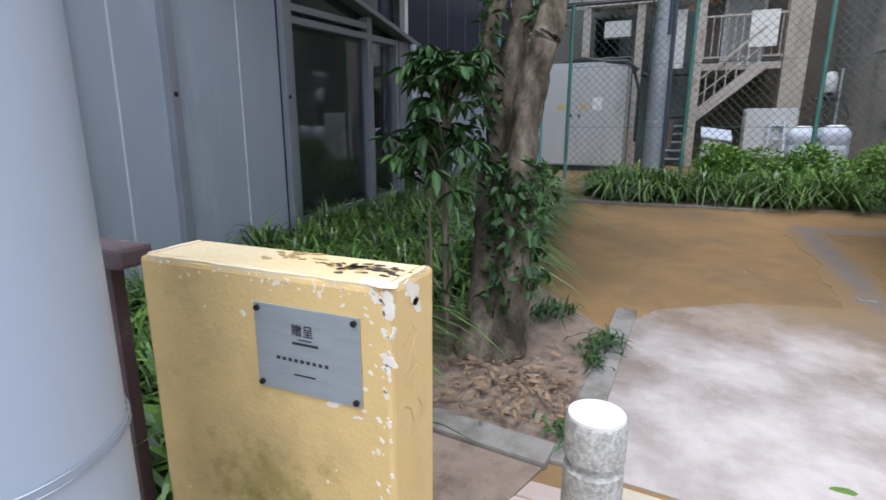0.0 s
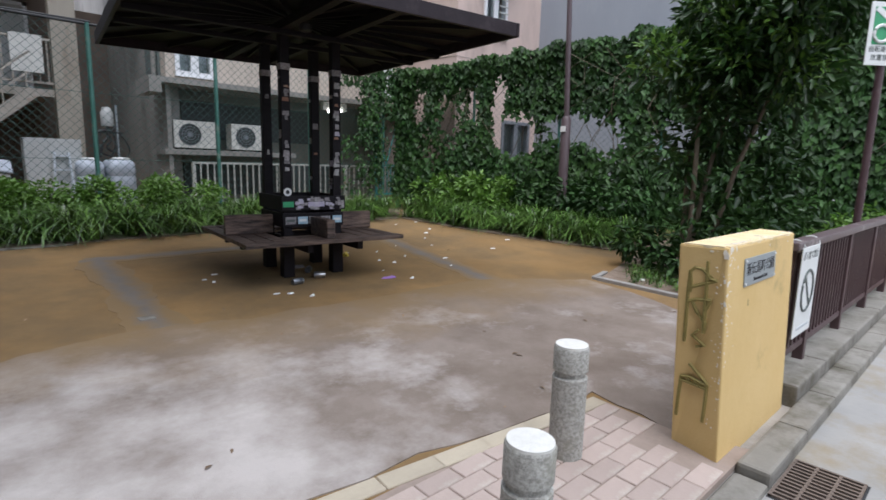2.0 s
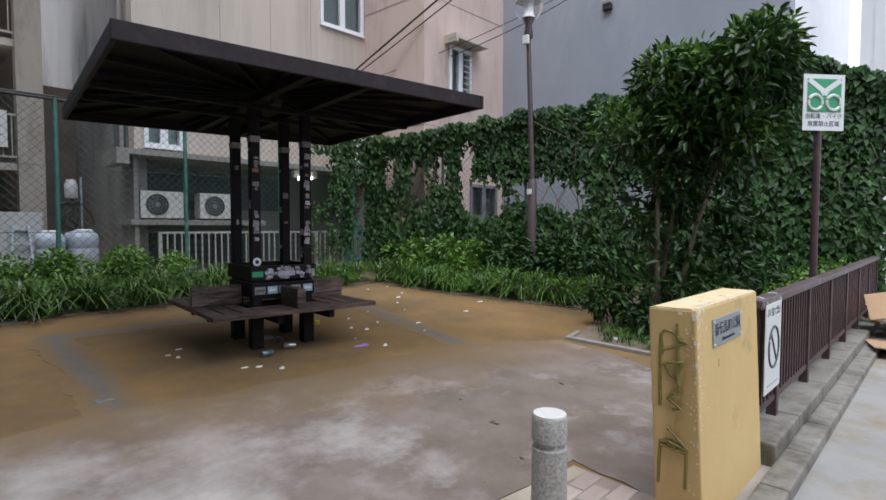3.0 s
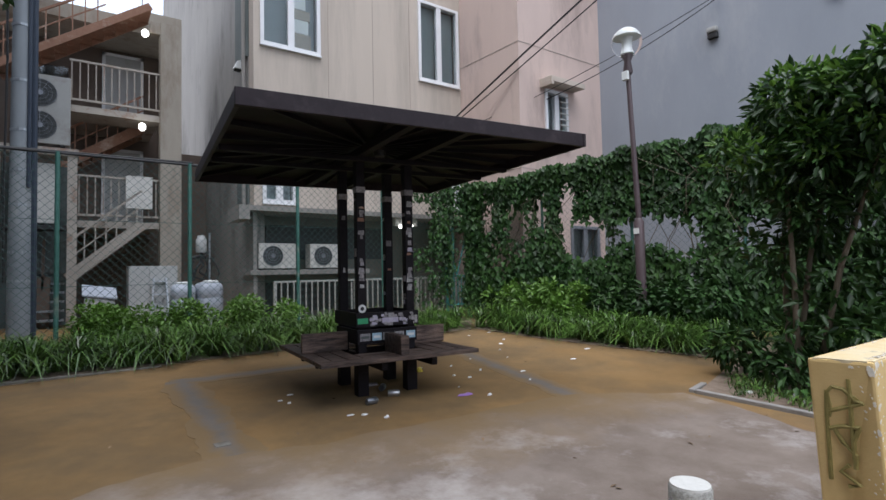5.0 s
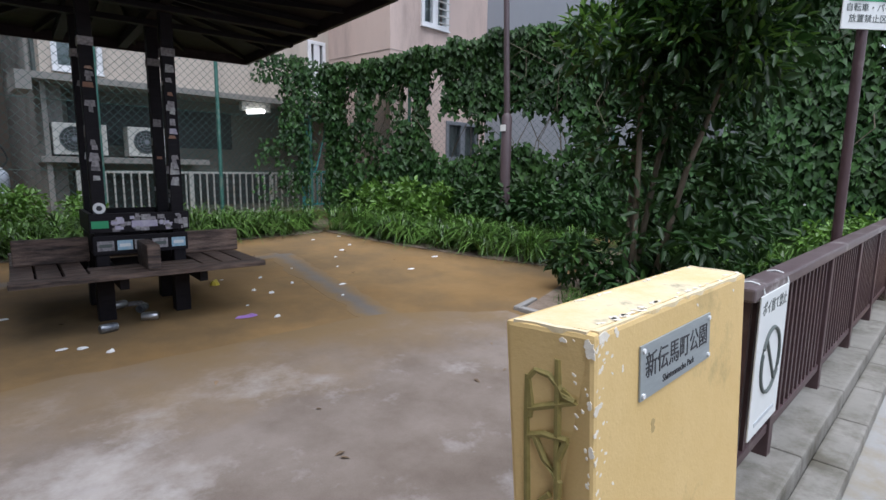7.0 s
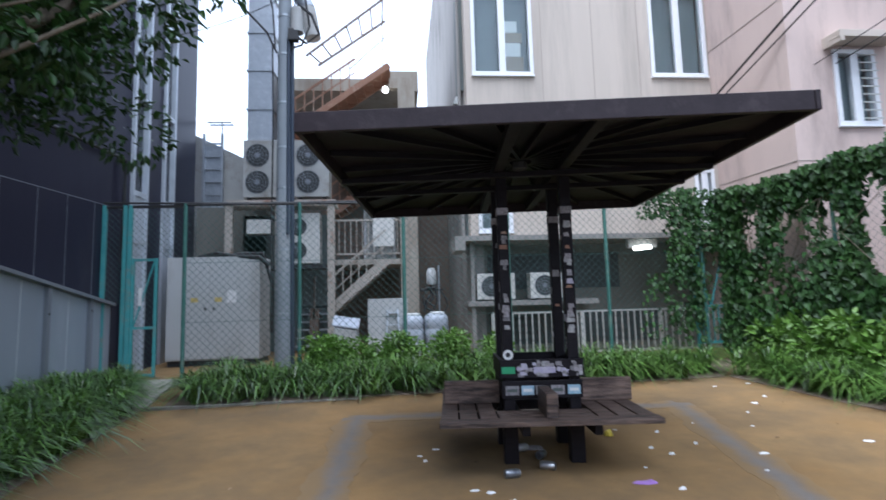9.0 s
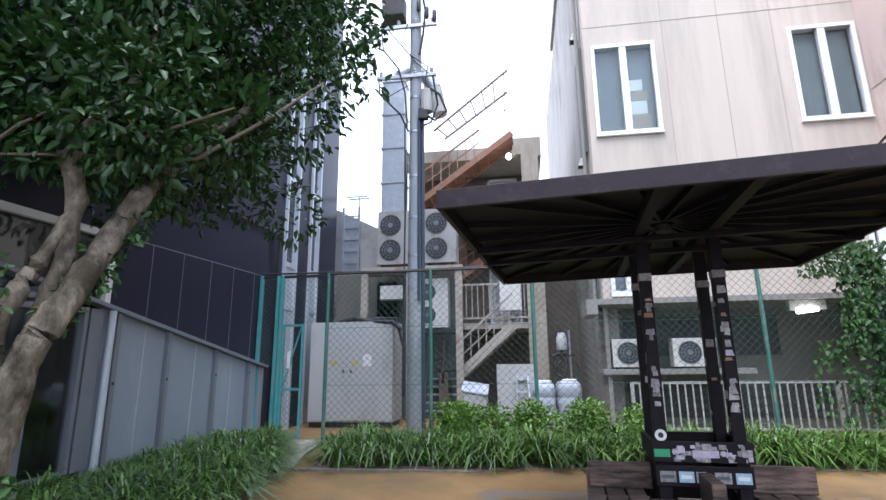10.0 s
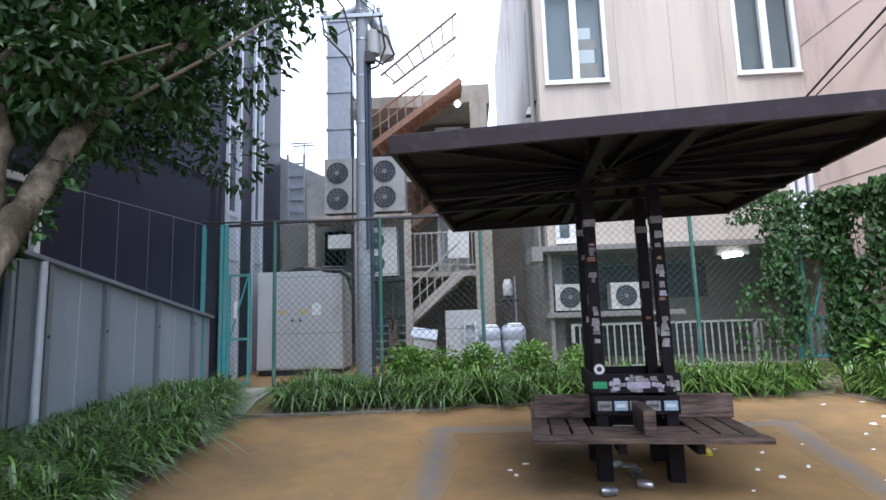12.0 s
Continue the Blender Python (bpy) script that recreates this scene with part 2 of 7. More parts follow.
BENCHWOOD = mat("weathered_bench_wood", (0.055, 0.032, 0.024), (0.25, 0.172, 0.132), 4.5, 0.6, 0.8, fine=55, rand=0.3, stretch=(1, 6, 7), stain=(0.022, 0.014, 0.012), stain_scale=3.2, stain_amount=0.75)
GREYPANEL = mat("grey_panel", (0.34, 0.38, 0.43), (0.29, 0.328, 0.37), 1.5, 0.45, 0.03, metal=0.2, rand=0.04, stain=(0.38, 0.42, 0.46), stain_scale=1.4, stain_amount=0.3, stretch=(1, 1, 0.3))
GREYFRAME = mat("grey_frame", (0.26, 0.28, 0.31), (0.22, 0.235, 0.26), 4.0, 0.4, 0.03, metal=0.4)
ALU = mat("aluminium", (0.60, 0.64, 0.69), (0.50, 0.54, 0.58), 4.0, 0.4, 0.03, metal=0.25)
SEALANT = mat("pale_sealant", (0.55, 0.58, 0.60), (0.42, 0.45, 0.47), 14.0, 0.8, 0.1)
BLACKCLAD = mat("black_cladding", (0.020, 0.020, 0.036), (0.026, 0.026, 0.044), 2.0, 0.36, 0.04, stain=(0.028, 0.028, 0.042), stain_scale=1.0, stain_amount=0.3, stretch=(1, 1, 0.3), spec=0.16)
FACADE = mat("beige_render", (0.575, 0.50, 0.425), (0.51, 0.445, 0.375), 1.2, 0.9, 0.12, fine=50, stain=(0.41, 0.36, 0.305), stain_scale=1.0, stain_amount=0.6, stretch=(0.9, 0.9, 0.09))
SIDEWALL = mat("stained_concrete_wall", (0.31, 0.296, 0.274), (0.25, 0.238, 0.22), 1.6, 0.9, 0.2, stain=(0.15, 0.142, 0.13), stain_scale=0.7, stain_amount=0.4, stretch=(0.8, 0.8, 0.35))
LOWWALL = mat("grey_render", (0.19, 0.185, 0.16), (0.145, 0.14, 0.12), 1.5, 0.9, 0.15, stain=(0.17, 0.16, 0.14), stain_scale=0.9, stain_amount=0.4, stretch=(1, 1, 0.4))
PINK = mat("pink_render", (0.62, 0.49, 0.43), (0.56, 0.44, 0.39), 1.3, 0.9, 0.12, stain=(0.42, 0.33, 0.29), stain_scale=0.8, stain_amount=0.4, stretch=(1, 1, 0.25))
BLUE = mat("slate_blue_render", (0.325, 0.35, 0.385), (0.285, 0.31, 0.345), 1.2, 0.85, 0.2, stain=(0.37, 0.385, 0.41), stain_scale=0.7, stain_amount=0.4, stretch=(1, 1, 0.4))
WHITEWALL = mat("white_wall", (0.78, 0.79, 0.79), (0.70, 0.71, 0.71), 1.5, 0.8, 0.05)
CREAM = mat("cream_paint", (0.42, 0.38, 0.315), (0.32, 0.285, 0.235), 2.5, 0.8, 0.1, stain=(0.25, 0.2, 0.15), stain_scale=1.5, stain_amount=0.45, stretch=(1, 1, 0.3))
STAIRBACK = mat("brown_stairwell", (0.17, 0.13, 0.105), (0.13, 0.10, 0.08), 2.0, 0.9, 0.1, stain=(0.12, 0.09, 0.075), stain_amount=0.4)
STAIRWHITE = mat("chipped_cream_steel", (0.46, 0.41, 0.35), (0.36, 0.32, 0.27), 5.0, 0.6, 0.1, stain=(0.28, 0.15, 0.09), stain_scale=2.5, stain_amount=0.3)
RUST = mat("rusted_steel", (0.33, 0.185, 0.12), (0.25, 0.125, 0.08), 7.0, 0.8, 0.2, stain=(0.5, 0.38, 0.3), stain_scale=3.0, stain_amount=0.3)
OLDSTEEL = mat("old_brown_steel", (0.20, 0.15, 0.115), (0.14, 0.10, 0.08), 9.0, 0.8, 0.1, stain=(0.30, 0.20, 0.14), stain_scale=4.0, stain_amount=0.3)
STEEL = mat("galvanised_steel", (0.42, 0.45, 0.48), (0.33, 0.36, 0.39), 6.0, 0.4, 0.05, metal=0.6, stain=(0.5, 0.53, 0.56), stain_scale=4.0, stain_amount=0.3)
POLE = mat("pole_concrete", (0.28, 0.31, 0.33), (0.22, 0.245, 0.265), 3.0, 0.7, 0.1, stain=(0.35, 0.37, 0.38), stain_scale=2.0, stain_amount=0.3, stretch=(1, 1, 0.3))
GREYPOLE = mat("pale_grey_pole_paint", (0.375, 0.425, 0.485), (0.335, 0.385, 0.445), 1.2, 0.4, 0.04, stain=(0.36, 0.37, 0.40), stain_scale=3.5, stain_amount=0.08, stretch=(1, 1, 0.5))
BOXPAINT = mat("cabinet_paint", (0.50, 0.51, 0.50), (0.44, 0.45, 0.44), 2.0, 0.6, 0.05, stain=(0.36, 0.35, 0.33), stain_scale=1.5, stain_amount=0.4, stretch=(1, 1, 0.3))
BLACK = mat("black_rubber", (0.015, 0.015, 0.016), (0.03, 0.03, 0.03), 8.0, 0.6, 0.1)
CABLE = mat("dark_blue_conduit", (0.03, 0.045, 0.07), (0.045, 0.06, 0.085), 6.0, 0.5, 0.0)
TEAL = mat("teal_fence_paint", (0.035, 0.125, 0.10), (0.07, 0.19, 0.155), 8.0, 0.6, 0.1, stain=(0.20, 0.25, 0.20), stain_scale=3.0, stain_amount=0.3)
TEALBRIGHT = mat("bright_teal_paint", (0.06, 0.29, 0.29), (0.10, 0.36, 0.36), 6.0, 0.5, 0.05, stain=(0.2, 0.25, 0.22), stain_scale=3.0, stain_amount=0.25)
WIRE = mat("green_wire", (0.03, 0.08, 0.07), (0.055, 0.115, 0.10), 10.0, 0.5, 0.0)
ACWHITE = mat("aircon_casing", (0.66, 0.65, 0.60), (0.58, 0.57, 0.53), 3.0, 0.55, 0.03, stain=(0.45, 0.42, 0.37), stain_scale=2.0, stain_amount=0.25)
ACGREY = mat("old_aircon_casing", (0.40, 0.40, 0.38), (0.33, 0.33, 0.31), 3.0, 0.6, 0.05, stain=(0.25, 0.23, 0.2), stain_scale=2.0, stain_amount=0.35)
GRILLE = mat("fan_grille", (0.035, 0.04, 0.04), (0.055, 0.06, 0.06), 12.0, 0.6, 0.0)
WHITEFRAME = mat("white_window_frame", (0.80, 0.81, 0.82), (0.74, 0.75, 0.76), 3.0, 0.4, 0.02)
RAILWHITE = mat("white_railing_paint", (0.52, 0.52, 0.485), (0.43, 0.43, 0.40), 5.0, 0.5, 0.05, stain=(0.4, 0.3, 0.2), stain_scale=4.0, stain_amount=0.15)
# this dark tone puts the dimness of unlit rooms into the colour
ROOMDARK = mat("interior_painted_dim", (0.10, 0.12, 0.12), (0.16, 0.18, 0.17), 1.5, 0.9, 0.0)
CURTAIN = mat("pale_blind", (0.27, 0.31, 0.32), (0.20, 0.235, 0.24), 2.0, 0.9, 0.1, stretch=(4, 4, 0.5))
PLASTIC = mat("translucent_tank", (0.43, 0.47, 0.53), (0.36, 0.40, 0.46), 3.0, 0.45, 0.05)
SIGNWHITE = mat("sign_white", (0.76, 0.78, 0.76), (0.70, 0.72, 0.70), 6.0, 0.5, 0.0)
SIGNGREEN = mat("sign_green", (0.04, 0.30, 0.13), (0.05, 0.34, 0.15), 6.0, 0.5, 0.0)
SIGNINK = mat("sign_ink", (0.10, 0.12, 0.11), None, 10, 0.6, 0.0)
POSTBROWN = mat("brown_lamp_post", (0.095, 0.068, 0.072), (0.075, 0.052, 0.056), 5.0, 0.45, 0.05, stretch=(1, 1, 0.3))
LAMPGLOW = mat("lit_lamp", (0.9, 0.9, 0.85), None, 5, 0.4, 0.0, emit=(1.0, 0.97, 0.88), power=5.0)
CARD = mat("cardboard", (0.44, 0.29, 0.17), (0.38, 0.25, 0.145), 4.0, 0.9, 0.1, rand=0.1)
PAPER = mat("litter_paper", (0.80, 0.80, 0.78), (0.70, 0.70, 0.68), 10, 0.8, 0.1)
PURPLE = mat("purple_wrapper", (0.28, 0.13, 0.42), (0.35, 0.2, 0.5), 20, 0.4, 0.1)
YTRASH = mat("yellow_wrapper", (0.70, 0.55, 0.06), (0.6, 0.45, 0.05), 20, 0.4, 0.1)
CANDARK = mat("printed_can", (0.03, 0.035, 0.05), (0.3, 0.32, 0.34), 18, 0.3, 0.0, metal=0.6)
CANSILVER = mat("silver_can", (0.55, 0.56, 0.57), (0.4, 0.41, 0.42), 18, 0.3, 0.0, metal=0.8)
GREENSTICK = mat("green_sticker", (0.04, 0.36, 0.15), None, 10, 0.5, 0.0)
BLUESTICK = mat("blue_sticker", (0.22, 0.42, 0.55), (0.5, 0.6, 0.65), 40, 0.5, 0.0)
STICKPAPER = mat("scuffed_paper_sticker", (0.55, 0.54, 0.52), (0.20, 0.19, 0.19), 28, 0.7, 0.05, stain=(0.06, 0.05, 0.05), stain_scale=30, stain_amount=0.4)
JOINTLINE = mat("facade_joint", (0.40, 0.34, 0.295), (0.36, 0.31, 0.265), 6, 0.9, 0.1)
PALESTICK = mat("pale_torn_sticker", (0.40, 0.37, 0.37), (0.09, 0.08, 0.085), 45, 0.6, 0.05, rand=0.3)
LILACSTICK = mat("lilac_sticker", (0.36, 0.31, 0.45), (0.55, 0.52, 0.56), 30, 0.6, 0.0)
YELLOWTAG = mat("yellow_tag", (0.62, 0.48, 0.16), None, 10, 0.5, 0.0)
BARK = mat("bark", (0.33, 0.275, 0.208), (0.095, 0.077, 0.055), 17.0, 0.95, 1.0, fine=85, stretch=(1, 1, 0.55), stain=(0.05, 0.042, 0.028), stain_scale=6.0, stain_amount=1.1, spec=0.1)
TWIG = mat("thin_bark", (0.16, 0.13, 0.09), (0.10, 0.08, 0.055), 10.0, 0.9, 0.3)
LEAF_GRASS = mat("lily_turf", (0.024, 0.070, 0.011), (0.125, 0.225, 0.042), 3.0, 0.30, 0.0, island=0.75, translucent=0.08)
LEAF_IVY = mat("ivy_leaf", (0.015, 0.050, 0.012), (0.046, 0.100, 0.023), 2.0, 0.5, 0.0, spec=0.3, island=0.55, translucent=0.05)
LEAF_TREE = mat("broad_leaf", (0.016, 0.046, 0.010), (0.034, 0.082, 0.017), 2.0, 0.38, 0.0, spec=0.4, island=0.35, translucent=0.2)
LEAF_BRIGHT = mat("bright_shrub_leaf", (0.145, 0.27, 0.042), (0.085, 0.18, 0.028), 2.0, 0.45, 0.0, island=0.3, translucent=0.25)
LEAF_DRY = mat("fallen_leaf", (0.15, 0.092, 0.052), (0.27, 0.19, 0.115), 6.0, 0.8, 0.05, island=0.35)
STEM_IVY = mat("ivy_stem", (0.11, 0.09, 0.06), (0.15, 0.13, 0.09), 9.0, 0.9, 0.2)
PANE = glass("window_glass", ior=1.35)
PANE_DARK = glass("tinted_glass", (0.62, 0.68, 0.68), 1.5)
GLOBE = glass("lamp_globe_glass", (0.97, 0.98, 0.98))


# ---- mesh tools ----
def winding(pts, radii, k=5):
    """The same limb with k times as many rings, on a smooth curve."""
    P = [Vector(p) for p in pts]
    out, rr = [], []
    for i in range(len(P) - 1):
        a, b, c, d = P[max(i - 1, 0)], P[i], P[i + 1], P[min(i + 2, len(P) - 1)]
        for j in range(k):
            u = j / k
            out.append(0.5 * (2 * b + (c - a) * u + (2 * a - 5 * b + 4 * c - d) * u * u + (3 * b - a - 3 * c + d) * u ** 3))
            rr.append(radii[i] + (radii[i + 1] - radii[i]) * u)
    return out + [P[-1]], rr + [radii[-1]]


class Geo:
    """Vertices and faces that grow piece by piece."""

    def __init__(self):
        self.v, self.f = [], []

    def add(self, verts, faces):
        k = len(self.v)
        self.v += [tuple(p) for p in verts]
        self.f += [tuple(i + k for i in f) for f in faces]
        return self

    def box(self, x0, y0, z0, x1, y1, z1, m=None):
        vs = [Vector((x, y, z)) for z in (z0, z1) for x, y in ((x0, y0), (x1, y0), (x1, y1), (x0, y1))]
        if m is not None:
            vs = [m @ p for p in vs]
        return self.add(vs, [(3, 2, 1, 0), (4, 5, 6, 7), (0, 1, 5, 4), (1, 2, 6, 5), (2, 3, 7, 6), (3, 0, 4, 7)])

    def beam(self, a, b, w, h, up=(0, 0, 1)):
        """A square bar from a to b."""
        a, b = Vector(a), Vector(b)
        d = (b - a).normalized()
        u = Vector(up)
        s = d.cross(u)
        if s.length < 1e-4:
            s = d.cross(Vector((1, 0, 0)))
        s.normalize()
        u = s.cross(d)
        vs = [p + s * (w / 2 * i) + u * (h / 2 * j) for p in (a, b) for i, j in ((-1, -1), (1, -1), (1, 1), (-1, 1))]
        return self.add(vs, [(0, 1, 2, 3), (7, 6, 5, 4), (1, 0, 4, 5), (2, 1, 5, 6), (3, 2, 6, 7), (0, 3, 7, 4)])

    def tube(self, pts, radii, n=8, cap=True):
        """A round, tapered limb through the points."""
        pts = [Vector(p) for p in pts]
        if not isinstance(radii, (list, tuple)):
            radii = [radii] * len(pts)
        vs, fs = [], []
        for i, p in enumerate(pts):
            d = (pts[min(i + 1, len(pts) - 1)] - pts[max(i - 1, 0)]).normalized()
            s = d.cross(Vector((0.13, 0.31, 1)) if abs(d.z) < 0.9 else Vector((1, 0.2, 0))).normalized()
            u = s.cross(d)
            for k in range(n):
                a = 2 * math.pi * k / n
                vs.append(p + (s * math.cos(a) + u * math.sin(a)) * radii[i])
        for i in range(len(pts) - 1):
            for k in range(n):
                q = (k + 1) % n
                fs.append((i * n + k, i * n + q, (i + 1) * n + q, (i + 1) * n + k))
        if cap:
            fs.append(tuple(range(n))[::-1])
            fs.append(tuple((len(pts) - 1) * n + k for k in range(n)))
        return self.add(vs, fs)

    def gnarl(self, amount, scale=7.0):
        """Lumps and hollows, as on old bark."""
        self.v = [tuple(Vector(p) + noise.noise_vector(Vector(p) * scale) * amount + noise.noise_vector(Vector(p) * scale * 3.1) * amount * 0.4) for p in self.v]
        return self

    def lathe(self, x, y, prof, n=24):
        """A turned shape about an upright axis; prof: (radius, z) from below."""
        vs, fs = [], []
        for r, z in prof:
            for k in range(n):
                a = 2 * math.pi * k / n
                vs.append((x + r * math.cos(a), y + r * math.sin(a), z))
        for i in range(len(prof) - 1):
            for k in range(n):
                q = (k + 1) % n
                fs.append((i * n + k, i * n + q, (i + 1) * n + q, (i + 1) * n + k))
        fs.append(tuple(range(n))[::-1])
        fs.append(tuple((len(prof) - 1) * n + k for k in range(n)))
        return self.add(vs, fs)

    def plate(self, pts, z0, z1):
        """A flat slab over an outline of (x, y)."""
        n = len(pts)
        vs = [(x, y, z0) for x, y in pts] + [(x, y, z1) for x, y in pts]
        fs = [tuple(range(n))[::-1], tuple(range(n, 2 * n))]
        fs += [(i, (i + 1) % n, n + (i + 1) % n, n + i) for i in range(n)]
        return self.add(vs, fs)

    def mesh(self, name, material, bevel=0.0, smooth=False, segments=2):
        me = bpy.data.meshes.new(name)
        me.from_pydata(self.v, [], self.f)
        me.materials.append(material)
        if bevel:
            bm = bmesh.new()
            bm.from_mesh(me)
            bmesh.ops.remove_doubles(bm, verts=bm.verts, dist=1e-5)
            edges = [e for e in bm.edges if len(e.link_faces) == 2 and e.calc_face_angle(0) > 0.6]
            bmesh.ops.bevel(bm, geom=edges, offset=bevel, segments=segments, affect="EDGES", profile=0.6)
            bm.to_mesh(me)
            bm.free()
        if smooth:
            me.polygons.foreach_set("use_smooth", [True] * len(me.polygons))
            me.set_sharp_from_angle(angle=radians(42))
        return me


def thing(name, label, category, group="", at=(0, 0, 0), kind=""):
    ob = new(name)
    ob.location = at
    return tagged(ob, label, category, group, kind)


def part(name, g, material, parent, label="", bevel=0.0, smooth=False):
    ob = new(name, g.mesh(name, material, bevel, smooth))
    ob.parent = parent
    if parent is not None and parent.type == "EMPTY":
        ob.matrix_parent_inverse = Matrix.Translation(-parent.location)
    if label:
        tagged(ob, label)
    return ob


def solo(name, g, material, label, category, group="", kind="", bevel=0.0, smooth=False):
    return tagged(new(name, g.mesh(name, material, bevel, smooth)), label, category, group, kind)


def structure(name, g, material, label, category="structure", bevel=0.0):
    return solo(name, g, material, label, category, kind="structure", bevel=bevel)


def wall_with_holes(g, axis, at, thick, a0, a1, z0, z1, holes):
    """A wall along x (axis 'x', front face at y = at) or along y, of given thickness behind its front, with (b0, b1, c0, c1) openings."""
    us = sorted({a0, a1, *[h[0] for h in holes], *[h[1] for h in holes]})
    ws = sorted({z0, z1, *[h[2] for h in holes], *[h[3] for h in holes]})
    for i in range(len(us) - 1):
        for j in range(len(ws) - 1):
            mu, mw = (us[i] + us[i + 1]) / 2, (ws[j] + ws[j + 1]) / 2
            if mu < a0 or mu > a1 or any(h[0] < mu < h[1] and h[2] < mw < h[3] for h in holes):
                continue
            lo, hi = min(at, at + thick), max(at, at + thick)
            if axis == "x":
                g.box(us[i], lo, ws[j], us[i + 1], hi, ws[j + 1])
            else:
                g.box(lo, us[i], ws[j], hi, us[i + 1], ws[j + 1])
    return g


def lettering(text, size, m, material, name, parent, depth=0.0012):
    """Raised letters in the built-in font, centred on the pose m (x along the line, y up)."""
    cu = bpy.data.curves.new(name, "FONT")
    cu.body, cu.size, cu.align_x, cu.align_y, cu.extrude, cu.resolution_u = text, size, "CENTER", "CENTER", depth, 2
    tmp = new("letters_tmp", cu)
    bpy.context.view_layer.update()
    me = bpy.data.meshes.new_from_object(tmp.evaluated_get(bpy.context.evaluated_depsgraph_get()))
    bpy.data.objects.remove(tmp)
    me.materials.clear()
    me.materials.append(material)
    ob = new(name, me)
    ob.matrix_world = m
    ob.parent = parent
    if parent is not None and parent.type == "EMPTY":
        ob.matrix_parent_inverse = Matrix.Translation(-parent.location)
    return ob


rng = random.Random(7)

# ---- ground ----
g = Geo()
N = 40
for i in range(N + 1):
    for j in range(N + 1):
        x, y = -12 + 34 * i / N, 0.66 + 29.4 * j / N
        g.v.append((x, y, 0.0))
g.f = [(i * (N + 1) + j, (i + 1) * (N + 1) + j, (i + 1) * (N + 1) + j + 1, i * (N + 1) + j + 1) for i in range(N) for j in range(N)]
structure("ground", g, SAND, "ochre compacted sandy park ground", "ground")

# road and gutter along the street side
g = Geo().box(-400, -400, -0.30, 400, -0.10, -0.035)
structure("road", g, ASPHALT, "worn grey asphalt street", "road")
g = Geo().box(-40, -0.10, -0.30, 40, 0.34, -0.025)
structure("gutter", g, GUTTER, "pale concrete gutter beside the kerb", "gutter")
g = Geo().box(-400, 30.06, -0.4, 400, 400, -0.05)
structure("far_ground", g, CONC, "plain concrete ground behind the houses", "ground")

# concrete apron inside the entrance
pts = [(-0.60, 1.62), (-0.58, 2.2), (-0.57, 3.1), (-0.38, 3.40), (-0.1, 3.58), (0.20, 3.76), (0.65, 3.82), (1.15, 3.74), (1.6, 3.64), (2.2, 3.66),
       (2.9, 3.60), (3.5, 3.62), (4.1, 3.52), (4.7, 3.18), (5.05, 2.92), (5.02, 2.4), (4.8, 1.85), (4.72, 1.3), (4.6, 0.80), (2.5, 0.80), (2.56, 1.3), (1.1, 1.46)]
sm = []
for k in range(len(pts)):
    a, b = Vector(pts[k]), Vector(pts[(k + 1) % len(pts)])
    for s in range(6):
        q = a.lerp(b, s / 6)
        w = 0.05 * noise.noise((q.x * 3, q.y * 3, 1.7)) + 0.03 * noise.noise((q.x * 11, q.y * 11, 4.0))
        sm.append((q.x + w, q.y + w))
structure("apron", Geo().plate(sm, -0.05, 0.006), CONC_WHITE, "worn whitish concrete apron with damp grey patches", "paving")

# flush concrete bands round the shelter
g = Geo()
def band(x0, y0, x1, y1, w, z):
    """A strip of concrete whose edges the sand has eaten into."""
    a, b = Vector((x0, y0)), Vector((x1, y1))
    d = (b - a).normalized()
    s = Vector((-d.y, d.x))
    n = 40
    rim = []
    for side in (1, -1):
        for k in range(n + 1):
            q = a.lerp(b, (k if side > 0 else n - k) / n)
            e = w * (0.5 + 0.30 * noise.noise((q.x * 1.9 + side, q.y * 1.9, 2.0)) + 0.16 * noise.noise((q.x * 7, q.y * 7 + side, 5.0)))
            p = q + s * (side * e)
            rim.append((p.x, p.y))
    g.plate(rim, -0.05, z)


band(0.93, 3.60, 0.97, 6.48, 0.36, 0.0028)
band(0.86, 6.42, 4.72, 6.42, 0.34, 0.0022)
band(4.07, 3.45, 4.72, 6.50, 0.34, 0.0016)
structure("paving_band", g, CONC_WET, "flush grey concrete band sunk in the sand", "paving")
g = Geo().box(0.84, 4.03, 0.0, 0.95, 4.13, 0.008)
solo("drain_cover", g, KERB, "small square metal drain cover in a concrete band", "drain cover", bevel=0.003)

structure("entrance_base", Geo().box(-12, 0.482, -0.2, 22, 0.70, -0.004), CONC, "concrete base under the entrance paving", "paving")

# kerbs of the street side and of the beds
g = Geo()
for k in range(24):
    x0 = -12.0 + k * 1.0
    if x0 + 1.0 <= -0.80:
        g.box(x0 + 0.004, 0.50, -0.2, x0 + 0.996, 0.74, 0.13)
    elif x0 >= 3.0:
        g.box(x0 + 0.004 + (0.35 if x0 == 3.0 else 0), 0.48, -0.2, x0 + 0.996, 0.74, 0.13)
structure("rail_kerb", g, KERB, "rough concrete kerb under the railing", "kerb", bevel=0.015)
g = Geo()
for k in range(40):
    x0 = -12.0 + k * 0.6
    g.box(x0 + 0.003, 0.34, -0.2, x0 + 0.597, 0.48, 0.045 if (x0 > 2.2 or x0 < -0.9) else 0.0)
structure("street_kerb", g, KERB, "worn concrete street kerb stones", "kerb", bevel=0.018)

